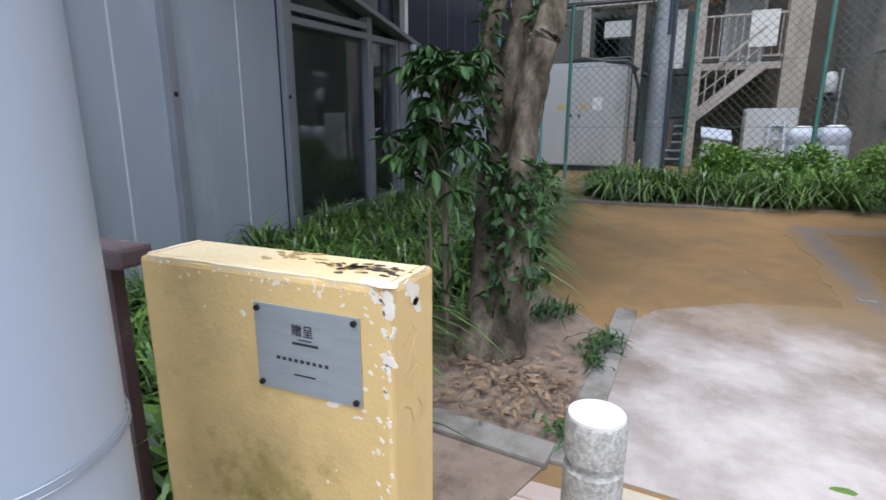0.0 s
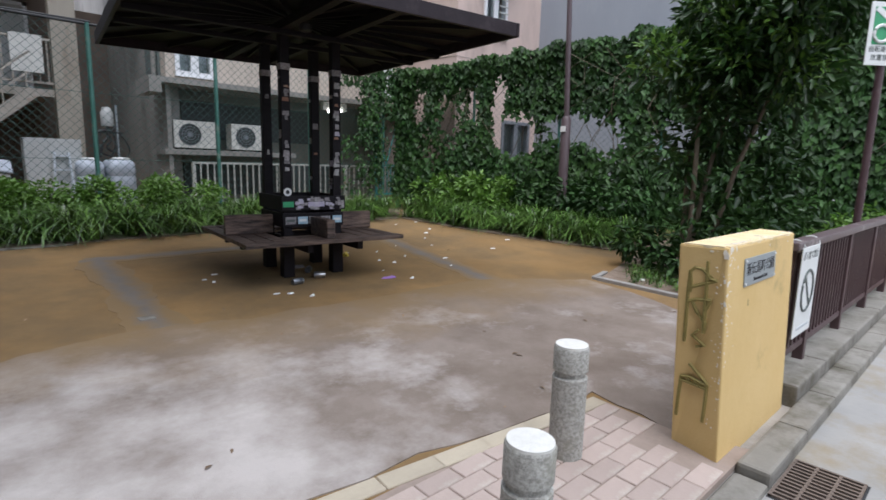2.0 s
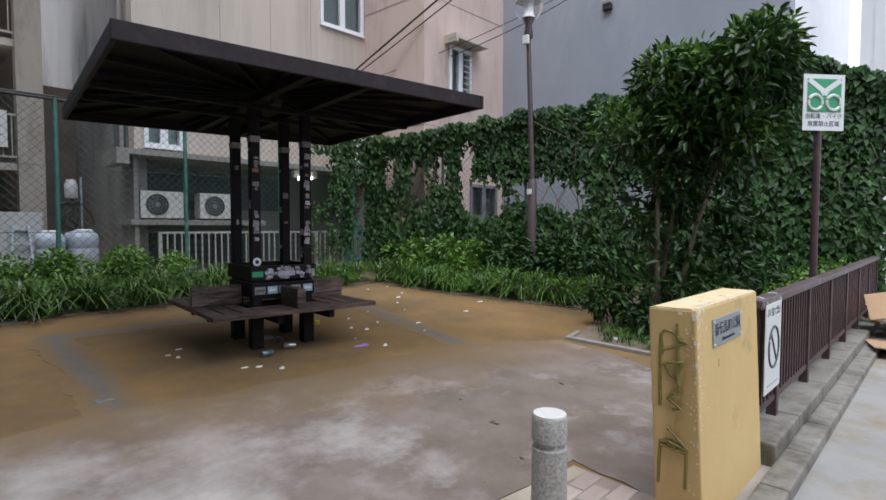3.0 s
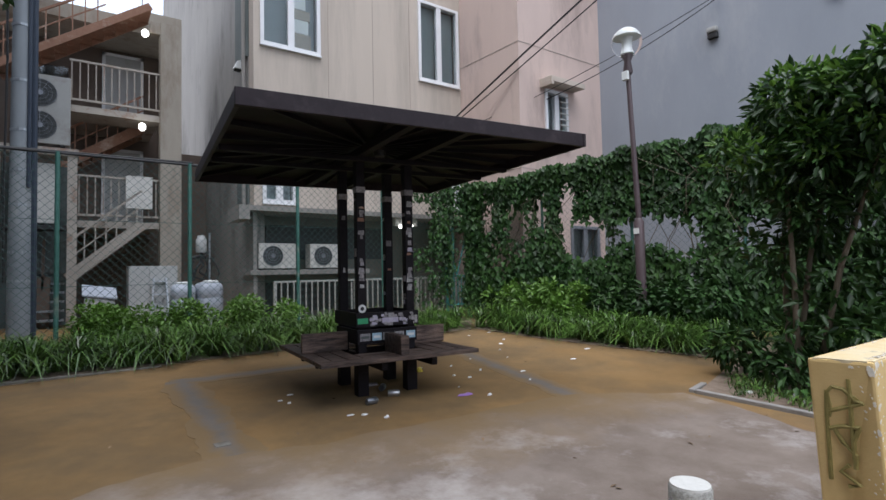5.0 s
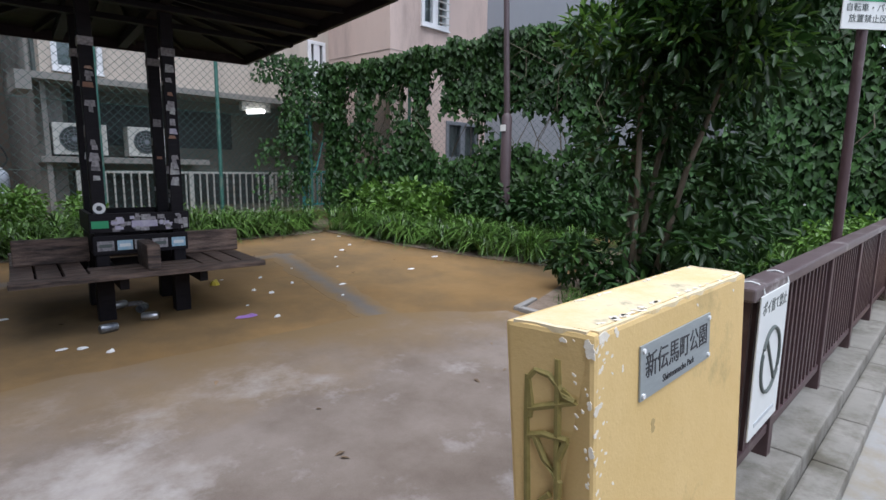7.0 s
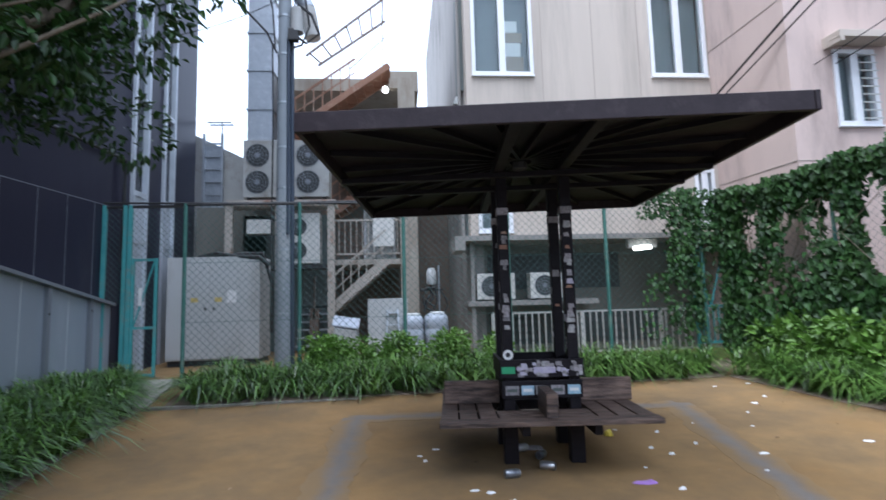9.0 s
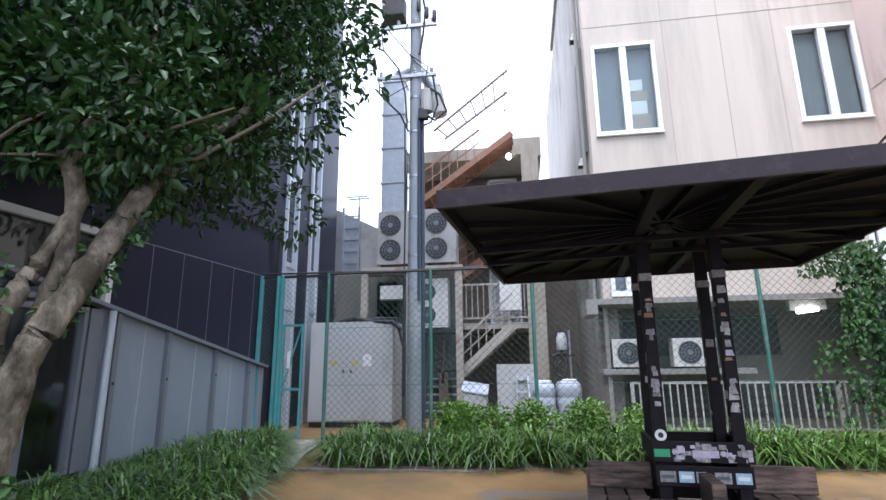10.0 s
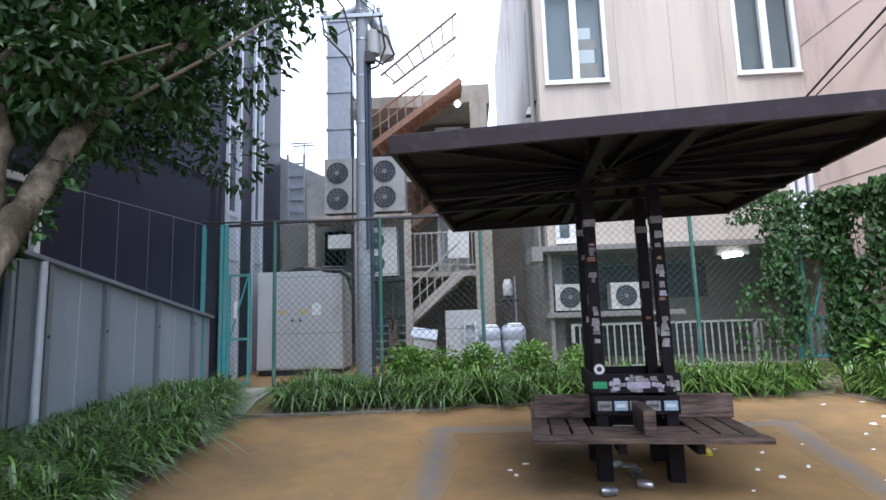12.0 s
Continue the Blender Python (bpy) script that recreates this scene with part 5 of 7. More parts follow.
# gate at the dark wall
gate = thing("fence_gate", "bright teal steel gate with wire mesh", "gate", at=(-2.8, FEN, 0))
for x, z in ((-3.46, 2.95), (-3.12, 2.95), (-3.04, 2.95)):
    part("post", Geo().box(x - 0.03, FEN - 0.03, 0, x + 0.03, FEN + 0.03, z), TEALBRIGHT, gate, bevel=0.004)
part("frame_rail", Geo().box(-3.46, FEN - 0.02, 2.90, -2.15, FEN + 0.02, 2.95), BLACK, gate)
for z in (0.08, 0.86, 2.0):
    part("frame_rail", Geo().box(-3.01, FEN + 0.04, z, -2.62, FEN + 0.075, z + 0.045), TEALBRIGHT, gate)
for x in (-3.0, -2.63):
    part("stile", Geo().box(x - 0.02, FEN + 0.035, 0.06, x + 0.02, FEN + 0.08, 2.05), TEALBRIGHT, gate)
part("brace", Geo().beam((-2.98, FEN + 0.06, 0.90), (-2.66, FEN + 0.06, 2.0), 0.02, 0.025), TEALBRIGHT, gate)
part("label_plate", Geo().box(-2.90, FEN + 0.03, 1.25, -2.84, FEN + 0.034, 1.55), PAPER, gate, "white label")
part("mesh", chain_link(chain_link(Geo(), (-3.46, FEN, 0), (-3.12, FEN, 0), 1.3, 2.9), (-2.98, FEN + 0.055, 0), (-2.65, FEN + 0.055, 0), 0.1, 2.0), WIRE, gate, "green wire mesh")
part("mesh", chain_link(Geo(), (-3.04, FEN, 0), (-2.15, FEN, 0), 2.06, 2.9), WIRE, gate)

# ---- things behind the fence ----
CBX0, CBX1, CBY = -3.134, -1.329, 11.14
cab = thing("equipment_cabinet", "large pale grey equipment cabinet with two doors", "cabinet", at=(-2.3, CBY, 0))
part("body", Geo().box(CBX0, CBY, 0.1, CBX1, CBY + 0.85, 2.14), BOXPAINT, cab, bevel=0.008)
part("plinth", Geo().box(CBX0 + 0.03, CBY + 0.03, 0, CBX1 - 0.03, CBY + 0.8, 0.1), BLACK, cab)
for x0, x1 in ((CBX0 + 0.02, -2.30), (-2.285, CBX1 - 0.02)):
    d = part("door", Geo().box(x0, CBY - 0.02, 0.13, x1, CBY - 0.001, 2.04), BOXPAINT, cab, bevel=0.004)
    part("lock", Geo().box(x1 - 0.10 if x0 < -2.5 else x0 + 0.05, CBY - 0.03, 1.08, x1 - 0.06 if x0 < -2.5 else x0 + 0.09, CBY - 0.02, 1.14), BOLT, d)
part("warning_label", Geo().box(-2.66, CBY - 0.026, 1.24, -2.52, CBY - 0.021, 1.33), YELLOWTAG, cab, "yellow warning label")
part("warning_label", Geo().box(-2.20, CBY - 0.026, 1.24, -2.06, CBY - 0.021, 1.33), YELLOWTAG, cab, "yellow warning label")
part("notice", Geo().box(-1.96, CBY - 0.026, 1.22, -1.78, CBY - 0.021, 1.46), PAPER, cab, "white printed label")
for k in range(7):
    ca = rng.uniform(0, 6)
    part("cable_coil", Geo().tube([(-1.95 + rng.uniform(-0.02, 0.02) + (0.50 - 0.03 * k) * math.cos(2 * math.pi * j / 20), CBY + 0.40 + (0.26 - 0.015 * k) * math.sin(2 * math.pi * j / 20), 2.10 + 0.022 * k + 0.02 * math.sin(6.28 * j / 10 + ca)) for j in range(21)], 0.022, 6), BLACK, cab)
part("top_cable", Geo().tube([(-2.6, CBY + 0.2, 2.14), (-2.2, CBY + 0.1, 2.22), (-1.8, CBY + 0.05, 2.14), (-1.35, CBY + 0.0, 2.12), (-1.15, CBY, 1.95)], 0.05, 8).tube([(-2.5, CBY + 0.25, 2.2), (-1.3, CBY + 0.1, 2.2), (-1.1, CBY, 1.6), (-1.1, CBY, 0.6)], 0.035, 8), BLACK, cab, "bundle of black cables")

UX, UY = -0.73, 10.55
up = thing("utility_pole", "grey concrete utility pole with crossarms and cables", "utility pole", at=(UX, UY, 0))
part("shaft", Geo().lathe(UX, UY, [(0.17, -0.05), (0.165, 1.5), (0.14, 5.0), (0.115, 10.6)], 22), POLE, up, smooth=True)
for z in (1.0, 1.45, 2.2, 2.75, 3.4, 4.2, 5.1, 6.1, 6.9):
    part("band", Geo().lathe(UX, UY, [(0.172 - z * 0.0045, z), (0.172 - z * 0.0045, z + 0.04)], 18), STEEL, up)
part("conduit", Geo().tube([(UX + 0.17, UY - 0.06, 0.0), (UX + 0.16, UY - 0.06, 3.0), (UX + 0.15, UY - 0.05, 6.5)], 0.045, 8), CABLE, up, "dark blue conduit")
part("conduit", Geo().tube([(UX + 0.10, UY - 0.15, 2.5), (UX + 0.10, UY - 0.14, 6.4)], 0.03, 8), CABLE, up)
for z, a, b in ((7.42, -0.85, 0.48), (8.66, -0.85, 0.50), (9.9, -0.9, 0.6)):
    arm = part("crossarm", Geo().box(UX + a, UY - 0.16, z - 0.04, UX + b, UY - 0.09, z + 0.04), STEEL, up, bevel=0.004)
    for k in range(4):
        x = UX + a + 0.1 + k * (b - a - 0.2) / 3
        part("insulator", Geo().lathe(x, UY - 0.125, [(0.02, z + 0.04), (0.045, z + 0.07), (0.03, z + 0.10), (0.045, z + 0.13), (0.02, z + 0.17)], 10), ACGREY, arm, smooth=True)
part("junction_box", Geo().tube([(UX + 0.26, UY - 0.1, 6.55), (UX + 0.26, UY - 0.1, 7.05)], 0.13, 14), ACGREY, up, "grey cylindrical junction housing")
part("junction_box", Geo().box(UX + 0.10, UY - 0.22, 6.35, UX + 0.30, UY - 0.08, 6.6), BLACK, up, bevel=0.02)
part("transformer", Geo().box(UX - 0.75, UY - 0.2, 8.95, UX - 0.25, UY + 0.2, 9.5), BLACK, up, "dark transformer housing", bevel=0.03)
part("loose_cable", Geo().tube([(UX - 0.8, UY - 0.15, 7.4), (UX - 0.75, UY - 0.2, 7.0), (UX - 0.3, UY - 0.2, 6.5), (UX - 0.12, UY - 0.16, 6.1)], 0.022, 6).tube([(UX - 0.6, UY - 0.15, 8.6), (UX - 0.1, UY - 0.2, 7.9), (UX + 0.3, UY - 0.15, 7.6), (UX + 0.2, UY - 0.15, 7.0)], 0.014, 6).tube([(UX + 0.4, UY - 0.12, 7.4), (UX + 0.5, UY - 0.1, 6.7), (UX + 0.35, UY - 0.1, 6.3), (UX + 0.15, UY - 0.15, 6.2)], 0.025, 6), BLACK, up, "hanging black cable loops")
for pts, r in (([(-0.15, 8.7), (-0.3, 8.2), (0.05, 7.7), (0.3, 7.45)], 0.012), ([(-0.75, 8.62), (-0.7, 8.1), (-0.35, 7.6), (-0.2, 7.0), (-0.15, 6.2)], 0.02), ([(0.15, 9.6), (0.25, 9.0), (0.2, 8.4), (0.12, 7.9)], 0.03), ([(0.3, 7.1), (0.55, 6.9), (0.7, 6.5), (0.45, 6.3), (0.25, 6.45)], 0.028), ([(-0.2, 6.3), (-0.18, 4.5), (-0.2, 2.6), (-0.19, 1.0)], 0.018)):
    part("loose_cable", Geo().tube([(UX + a, UY - 0.17, z) for a, z in pts], r, 6), BLACK, up)
for a, z in ((0.28, 8.95), (0.45, 8.85), (0.1, 9.15)):
    part("fuse_holder", Geo().lathe(UX + a, UY - 0.16, [(0.03, z - 0.16), (0.05, z - 0.12), (0.05, z + 0.1), (0.025, z + 0.14)], 10), BLACK, up, smooth=True)
wires = thing("overhead_cables", "sagging black overhead cables", "cable", at=(UX, UY, 7.4))
for a, b, s, r in (((UX, UY - 0.1, 7.3), (-4.0, 11.0, 6.6), 0.2, 0.01), ((7.45, FY - 0.05, 4.55), (9.7, 2.3, 9.2), -0.05, 0.022), ((7.5, FY - 0.05, 4.5), (9.85, 2.3, 9.1), 0.08, 0.014), ((7.6, FY - 0.05, 4.5), (11, 5.2, 6.9), 0.4, 0.01), ((7.6, FY - 0.05, 4.45), (11, 3.4, 7.4), 0.3, 0.008)):
    pts = []
    for k in range(13):
        u = k / 12
        q = Vector(a).lerp(Vector(b), u)
        pts.append((q.x, q.y, q.z - s * 4 * u * (1 - u)))
    part("cable", Geo().tube(pts, r, 5), BLACK, wires)
part("bracket", Geo().box(7.1, FY - 0.10, 4.45, 7.7, FY, 4.50).tube([(7.3, FY - 0.08, 4.4), (7.3, FY - 0.08, 4.62)], 0.03, 8).tube([(7.55, FY - 0.08, 4.3), (7.6, FY - 0.1, 4.62)], 0.025, 8), ACGREY, wires, "cable bracket on the facade")


def fan(p, x, y, z, r):
    """A round fan opening with rings on a face towards the street."""
    part("fan_well", Geo().tube([(x, y - 0.001, z), (x, y - 0.006, z)], r, 28), GRILLE, p)
    gg = Geo()
    for q in (0.97, 0.72, 0.48, 0.25):
        gg.tube([(x + r * q * math.cos(2 * math.pi * k / 28), y - 0.012, z + r * q * math.sin(2 * math.pi * k / 28)) for k in range(29)], 0.005, 4)
    for k in range(12):
        a = math.pi * k / 6
        gg.tube([(x + 0.06 * math.cos(a), y - 0.013, z + 0.06 * math.sin(a)), (x + r * math.cos(a), y - 0.013, z + r * math.sin(a))], 0.004, 3)
    part("grille", gg, GREYFRAME, p)
    part("hub", Geo().tube([(x, y - 0.006, z), (x, y - 0.02, z)], 0.2 * r, 14), GREYFRAME, p)


def aircon(x0, x1, y, z0, z1, fans, m, label, at=None, d=0.3):
    a = thing("air_conditioner", label, "air conditioner", at=((x0 + x1) / 2, y, z0))
    part("casing", Geo().box(x0, y, z0, x1, y + d, z1), m, a, bevel=0.012)
    for fx, fz, r in fans:
        fan(a, fx, y, fz, r)
    for fx in (x0 + 0.08, x1 - 0.16):
        part("foot", Geo().box(fx, y + 0.02, z0 - 0.04, fx + 0.08, y + d - 0.02, z0), BLACK, a)
    return a


for x in (2.985, 4.058):
    u = aircon(x, x + 0.76, 10.60, 1.165, 1.675, [(x + 0.29, 1.42, 0.205)], ACWHITE, "white wall air conditioner unit on a ledge")
    part("brand_bar", Geo().box(x + 0.56, 10.597, 1.565, x + 0.68, 10.6, 1.585), SEALANT, u)
solo("aircon_ledge", Geo().box(2.80, 10.50, 1.025, 5.40, 11.35, 1.125), SIDEWALL, "concrete ledge carrying the air conditioners", "ledge", bevel=0.01)
for k, x in enumerate((-2.06, -0.92)):
    aircon(x, x + 0.80, 12.40, 3.58, 4.92, [(x + 0.32, 3.93, 0.27), (x + 0.32, 4.56, 0.27)], ACGREY, "old grey air conditioner with two stacked fans", d=0.45)
aircon(-0.98, -0.36, 12.55, 2.05, 3.22, [(-0.85, 2.35, 0.2), (-0.85, 2.9, 0.2)], ACWHITE, "tall white air conditioner under the platform", d=0.4)

wr = thing("white_railing", "white steel railing before the recessed wall", "railing", at=(3.2, 10.4, 0))
for z in (0.10, 0.88):
    part("rail", Geo().box(3.22, 10.40, z, 8.1, 10.44, z + 0.04), RAILWHITE, wr)
for k in range(38):
    x = 3.25 + k * 0.128
    part("baluster", Geo().box(x - 0.012, 10.405, 0.14, x + 0.012, 10.435, 0.88), RAILWHITE, wr)
for x in (3.25, 5.0, 6.6, 8.05):
    part("post", Geo().box(x - 0.03, 10.39, 0, x + 0.03, 10.45, 0.92), RAILWHITE, wr)
lf = thing("wall_lamp", "lit white tube lamp under the ledge", "lamp", at=(6.3, 10.5, 2.1))
part("tube", Geo().tube([(6.15, 10.42, 2.10), (6.50, 10.42, 2.14)], 0.04, 10), LAMPGLOW, lf, "glowing white tube", smooth=True)
part("backplate", Geo().box(6.05, 10.44, 2.13, 6.65, 10.56, 2.30), ACWHITE, lf)

# tanks, lockers and clutter at the foot of the stairs
def rounded_tank(x0, x1, y0, y1, prof, n=32):
    """A box-shaped plastic tank with round corners; prof: (share of the half width, z)."""
    g = Geo()
    for q, z in prof:
        for k in range(n):
            a = 2 * math.pi * k / n
            c, d = math.cos(a), math.sin(a)
            g.v.append(((x0 + x1) / 2 + (x1 - x0) / 2 * q * math.copysign(abs(c) ** 0.45, c), (y0 + y1) / 2 + (y1 - y0) / 2 * q * math.copysign(abs(d) ** 0.45, d), z))
    for i in range(len(prof) - 1):
        for k in range(n):
            g.f.append((i * n + k, i * n + (k + 1) % n, (i + 1) * n + (k + 1) % n, (i + 1) * n + k))
    g.f += [tuple(range(n))[::-1], tuple((len(prof) - 1) * n + k for k in range(n))]
    return g


for x0, x1, h in ((1.49, 1.945, 0.87), (1.97, 2.46, 0.89)):
    tk = thing("water_tank", "pale blue plastic tank with rounded shoulders", "tank", "plastic tanks", at=((x0 + x1) / 2, 11.5, 0))
    part("body", rounded_tank(x0, x1, 11.1, 11.85, [(0.96, 0), (1, 0.05), (1, 0.27), (0.975, 0.29), (0.975, 0.31), (1, 0.33), (1, 0.55), (0.975, 0.57), (0.975, 0.59), (1, 0.61), (1, h - 0.14), (0.95, h - 0.07), (0.80, h - 0.02), (0.5, h)]), PLASTIC, tk, smooth=True)
    part("lid", Geo().lathe((x0 + x1) / 2 + 0.02, 11.35, [(0.15, h - 0.01), (0.15, h + 0.02), (0.11, h + 0.035), (0.0, h + 0.04)], 18), SIGNWHITE, tk, "white screw lid")
bins = thing("storage_bin", "white plastic storage bin with a sloping lid", "bin", at=(0.35, 11.4, 0))
part("body", Geo().add([(0.10, 11.2, 0), (0.62, 11.2, 0), (0.62, 11.6, 0), (0.10, 11.6, 0), (0.12, 11.2, 0.68), (0.58, 11.2, 0.60), (0.58, 11.6, 0.78), (0.12, 11.6, 0.86)], [(3, 2, 1, 0), (4, 5, 6, 7), (0, 1, 5, 4), (1, 2, 6, 5), (2, 3, 7, 6), (3, 0, 4, 7)]), BOXPAINT, bins, bevel=0.03)
part("lid", Geo().add([(0.08, 11.18, 0.69), (0.62, 11.18, 0.61), (0.62, 11.62, 0.79), (0.08, 11.62, 0.87), (0.08, 11.18, 0.73), (0.62, 11.18, 0.65), (0.62, 11.62, 0.83), (0.08, 11.62, 0.91)], [(3, 2, 1, 0), (4, 5, 6, 7), (0, 1, 5, 4), (1, 2, 6, 5), (2, 3, 7, 6), (3, 0, 4, 7)]), PLASTIC, bins, "pale plastic lid", bevel=0.015)
lk = thing("steel_locker", "grey steel locker standing by the stairs", "locker", at=(1.05, 11.4, 0))
part("body", Geo().box(0.80, 11.3, 0, 1.62, 11.8, 1.22), BOXPAINT, lk, bevel=0.006)
part("door", Geo().box(0.82, 11.285, 0.06, 1.12, 11.299, 1.18), BOXPAINT, lk)
part("door", Geo().box(1.14, 11.285, 0.06, 1.60, 11.299, 1.18), BOXPAINT, lk)
sl = thing("step_ladder", "small aluminium step ladder leaning on the locker", "ladder", at=(1.3, 11.2, 0))
for x, s in ((1.16, 0.05), (1.46, -0.05)):
    part("stile", Geo().beam((x, 11.08, 0), (x + s, 11.25, 1.0), 0.03, 0.05), ALU, sl)
for k in range(4):
    part("step", Geo().box(1.17 + k * 0.01, 11.08 + k * 0.045, 0.2 + k * 0.24, 1.45 - k * 0.01, 11.14 + k * 0.045, 0.225 + k * 0.24), ALU, sl)
mt = thing("gas_meter", "grey pump and meter on a pole with tangled black hoses", "meter", at=(2.20, 11.95, 0))
part("pole", Geo().tube([(2.33, 11.95, 0), (2.33, 11.95, 1.92)], 0.022, 8), STEEL, mt)
part("body", Geo().lathe(2.17, 11.95, [(0.10, 1.50), (0.11, 1.52), (0.11, 1.76), (0.09, 1.80), (0.07, 1.86), (0.0, 1.87)], 16), BOXPAINT, mt, smooth=True)
part("bracket", Geo().box(1.90, 11.93, 1.36, 2.42, 11.97, 1.40), BLACK, mt)
for pts, r in (([(2.17, 11.93, 1.5), (2.15, 11.90, 1.3), (2.05, 11.88, 1.15), (2.0, 11.9, 0.9)], 0.03), ([(2.05, 11.92, 1.38), (1.98, 11.88, 1.2), (2.02, 11.88, 1.0), (2.2, 11.88, 0.92)], 0.016), ([(2.25, 11.92, 1.4), (2.28, 11.88, 1.15), (2.2, 11.88, 0.95)], 0.018),
               ([(2.35, 11.92, 1.38), (2.46, 11.86, 1.2), (2.50, 11.85, 1.02), (2.38, 11.83, 0.88), (2.2, 11.83, 0.92)], 0.014), ([(2.1, 11.9, 1.45), (2.2, 11.88, 1.25), (2.12, 11.88, 1.1), (2.25, 11.88, 1.0)], 0.02), ([(2.30, 11.92, 1.52), (2.22, 11.9, 1.42), (2.08, 11.9, 1.42), (1.96, 11.9, 1.36)], 0.025)):
    part("hose", Geo().tube(*winding(pts, [r] * len(pts), 4), 7), BLACK, mt, smooth=True)

# ---- building with the outside stairs ----
SY = 13.0
g = Geo()
g.box(-3.4, 15.2, 0, 2.88, 15.5, 4.2).box(-1.70, 15.2, 4.2, 1.92, 15.5, 6.9)
structure("wall_stair_back", g, STAIRBACK, "brown back wall of the open stairwell", "wall")
st = structure("stair_frame", Geo().box(1.50, SY - 0.15, 0, 1.92, SY + 0.2, 6.65).box(1.30, SY - 0.1, 6.40, 1.50, SY + 0.1, 6.65), CREAM, "cream concrete frame of the stairwell", "wall")
part("roof_slab", Geo().box(-1.75, SY + 0.75, 6.65, 2.05, 15.5, 6.98), CREAM, st, "stained cream roof slab")
part("parapet", Geo().box(1.2, SY + 0.75, 6.98, 2.05, 14.6, 7.2), CREAM, st)
part("side_wall", Geo().box(-3.4, SY + 0.3, 0, -1.75, 15.2, 3.5), LOWWALL, st)
for z in (2.02, 4.42):
    part("landing", Geo().box(-0.15, SY, z, 1.50, 15.2, z + 0.14), STAIRWHITE, st, "chipped cream steel landing")
    door = part("door", Geo().box(0.55, 15.12, z + 0.14, 1.30, 15.19, z + 2.05), BOXPAINT, st, "pale grey door")
    part("door_frame", Geo().box(0.48, 15.10, z + 0.14, 0.55, 15.2, z + 2.12).box(1.30, 15.10, z + 0.14, 1.37, 15.2, z + 2.12).box(0.48, 15.10, z + 2.05, 1.37, 15.2, z + 2.12), WHITEFRAME, door)
part("pale_box", Geo().box(0.85, SY - 0.12, 2.45, 1.35, SY - 0.02, 3.15), ACWHITE, st, "white panel on the landing rail")
part("window_strip", Geo().box(-1.2, 15.14, 5.6, -0.2, 15.19, 6.0), PANE_DARK, st)


def flight(xa, za, xb, zb, y, m, steps, rail=1.0, deep=0.22):
    """A steel flight with two stringers, treads and a rail."""
    f = thing("steel_stair", "outside steel stair flight with worn paint", "stair", at=(xa, y, za), kind="structure")
    for yy in (y, y + 0.8):
        part("stringer", Geo().beam((xa, yy, za), (xb, yy, zb), 0.04, deep), m, f)
    for k in range(steps):
        u = (k + 0.5) / steps
        x, z = xa + (xb - xa) * u, za + (zb - za) * u
        part("tread", Geo().box(x - 0.13, y + 0.02, z, x + 0.13, y + 0.78, z + 0.03), m, f)
    xr, zr = xa + (xb - xa) * rail, za + (zb - za) * rail
    part("handrail", Geo().beam((xa, y, za + 0.75), (xr, y, zr + 0.75), 0.04, 0.045), m, f)
    part("handrail", Geo().beam((xa, y, za + 0.4), (xr, y, zr + 0.4), 0.025, 0.025), m, f)
    for k in range(int(steps * rail)):
        u = (k + 0.5) / steps
        x, z = xa + (xb - xa) * u, za + (zb - za) * u
        part("baluster", Geo().box(x - 0.012, y - 0.012, z, x + 0.012, y + 0.012, z + 0.75), m, f)
    return f


flight(-0.15, 0.95, 1.15, 2.08, SY - 0.1, STAIRWHITE, 7)
flight(-0.35, 3.35, 1.25, 4.45, SY + 0.9, RUST, 8)
flight(-1.30, 5.10, 1.30, 6.95, SY - 0.15, RUST, 12, 0.68, 0.15)
flight(-0.55, 0.0, -0.53, 1.0, SY - 0.1, STAIRBACK, 2)
low = thing("steel_stair", "dark steel steps at the foot of the stairwell", "stair", at=(-0.6, SY, 0), kind="structure")
for k in range(7):
    part("tread", Geo().box(-0.95, SY - 0.3 + k * 0.12, 0.12 + k * 0.18, -0.2, SY - 0.12 + k * 0.12, 0.16 + k * 0.18), STEEL, low)
rl = thing("landing_rail", "cream steel railings of the landings", "railing", at=(0.7, SY, 2.1))
for z in (2.16, 4.56):
    for zz in (0.1, 0.92):
        part("rail", Geo().box(-0.15, SY - 0.02, z + zz, 1.5, SY + 0.02, z + zz + 0.04), STAIRWHITE, rl)
    for k in range(12):
        part("baluster", Geo().box(-0.12 + k * 0.14, SY - 0.012, z + 0.1, -0.10 + k * 0.14, SY + 0.012, z + 0.92), STAIRWHITE, rl)
pf = thing("aircon_platform", "cream steel platform frame under the air conditioners", "platform", at=(-1.2, 12.6, 0))
part("beam", Geo().box(-2.4, 12.35, 3.36, 0.02, 12.9, 3.5), STAIRWHITE, pf)
for x in (-2.36, -1.25, -0.08):
    part("post", Geo().box(x - 0.08, 12.38, 0, x + 0.08, 12.5, 3.36), STAIRWHITE, pf)
part("shelf", Geo().box(-2.3, 12.4, 1.92, 0.0, 12.95, 2.0), BLACK, pf)
# dark sheet stands for the shade below the platform
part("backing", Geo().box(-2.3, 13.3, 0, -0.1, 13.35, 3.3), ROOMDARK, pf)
solo("meter_box", Geo().box(-2.0, 12.5, 2.75, -1.45, 12.75, 3.08), ACWHITE, "small white meter box on the platform frame", "box", bevel=0.01)
duct = thing("exhaust_duct", "tall galvanised square duct with an elbow at the top", "duct", at=(-1.75, 13.2, 4.9))
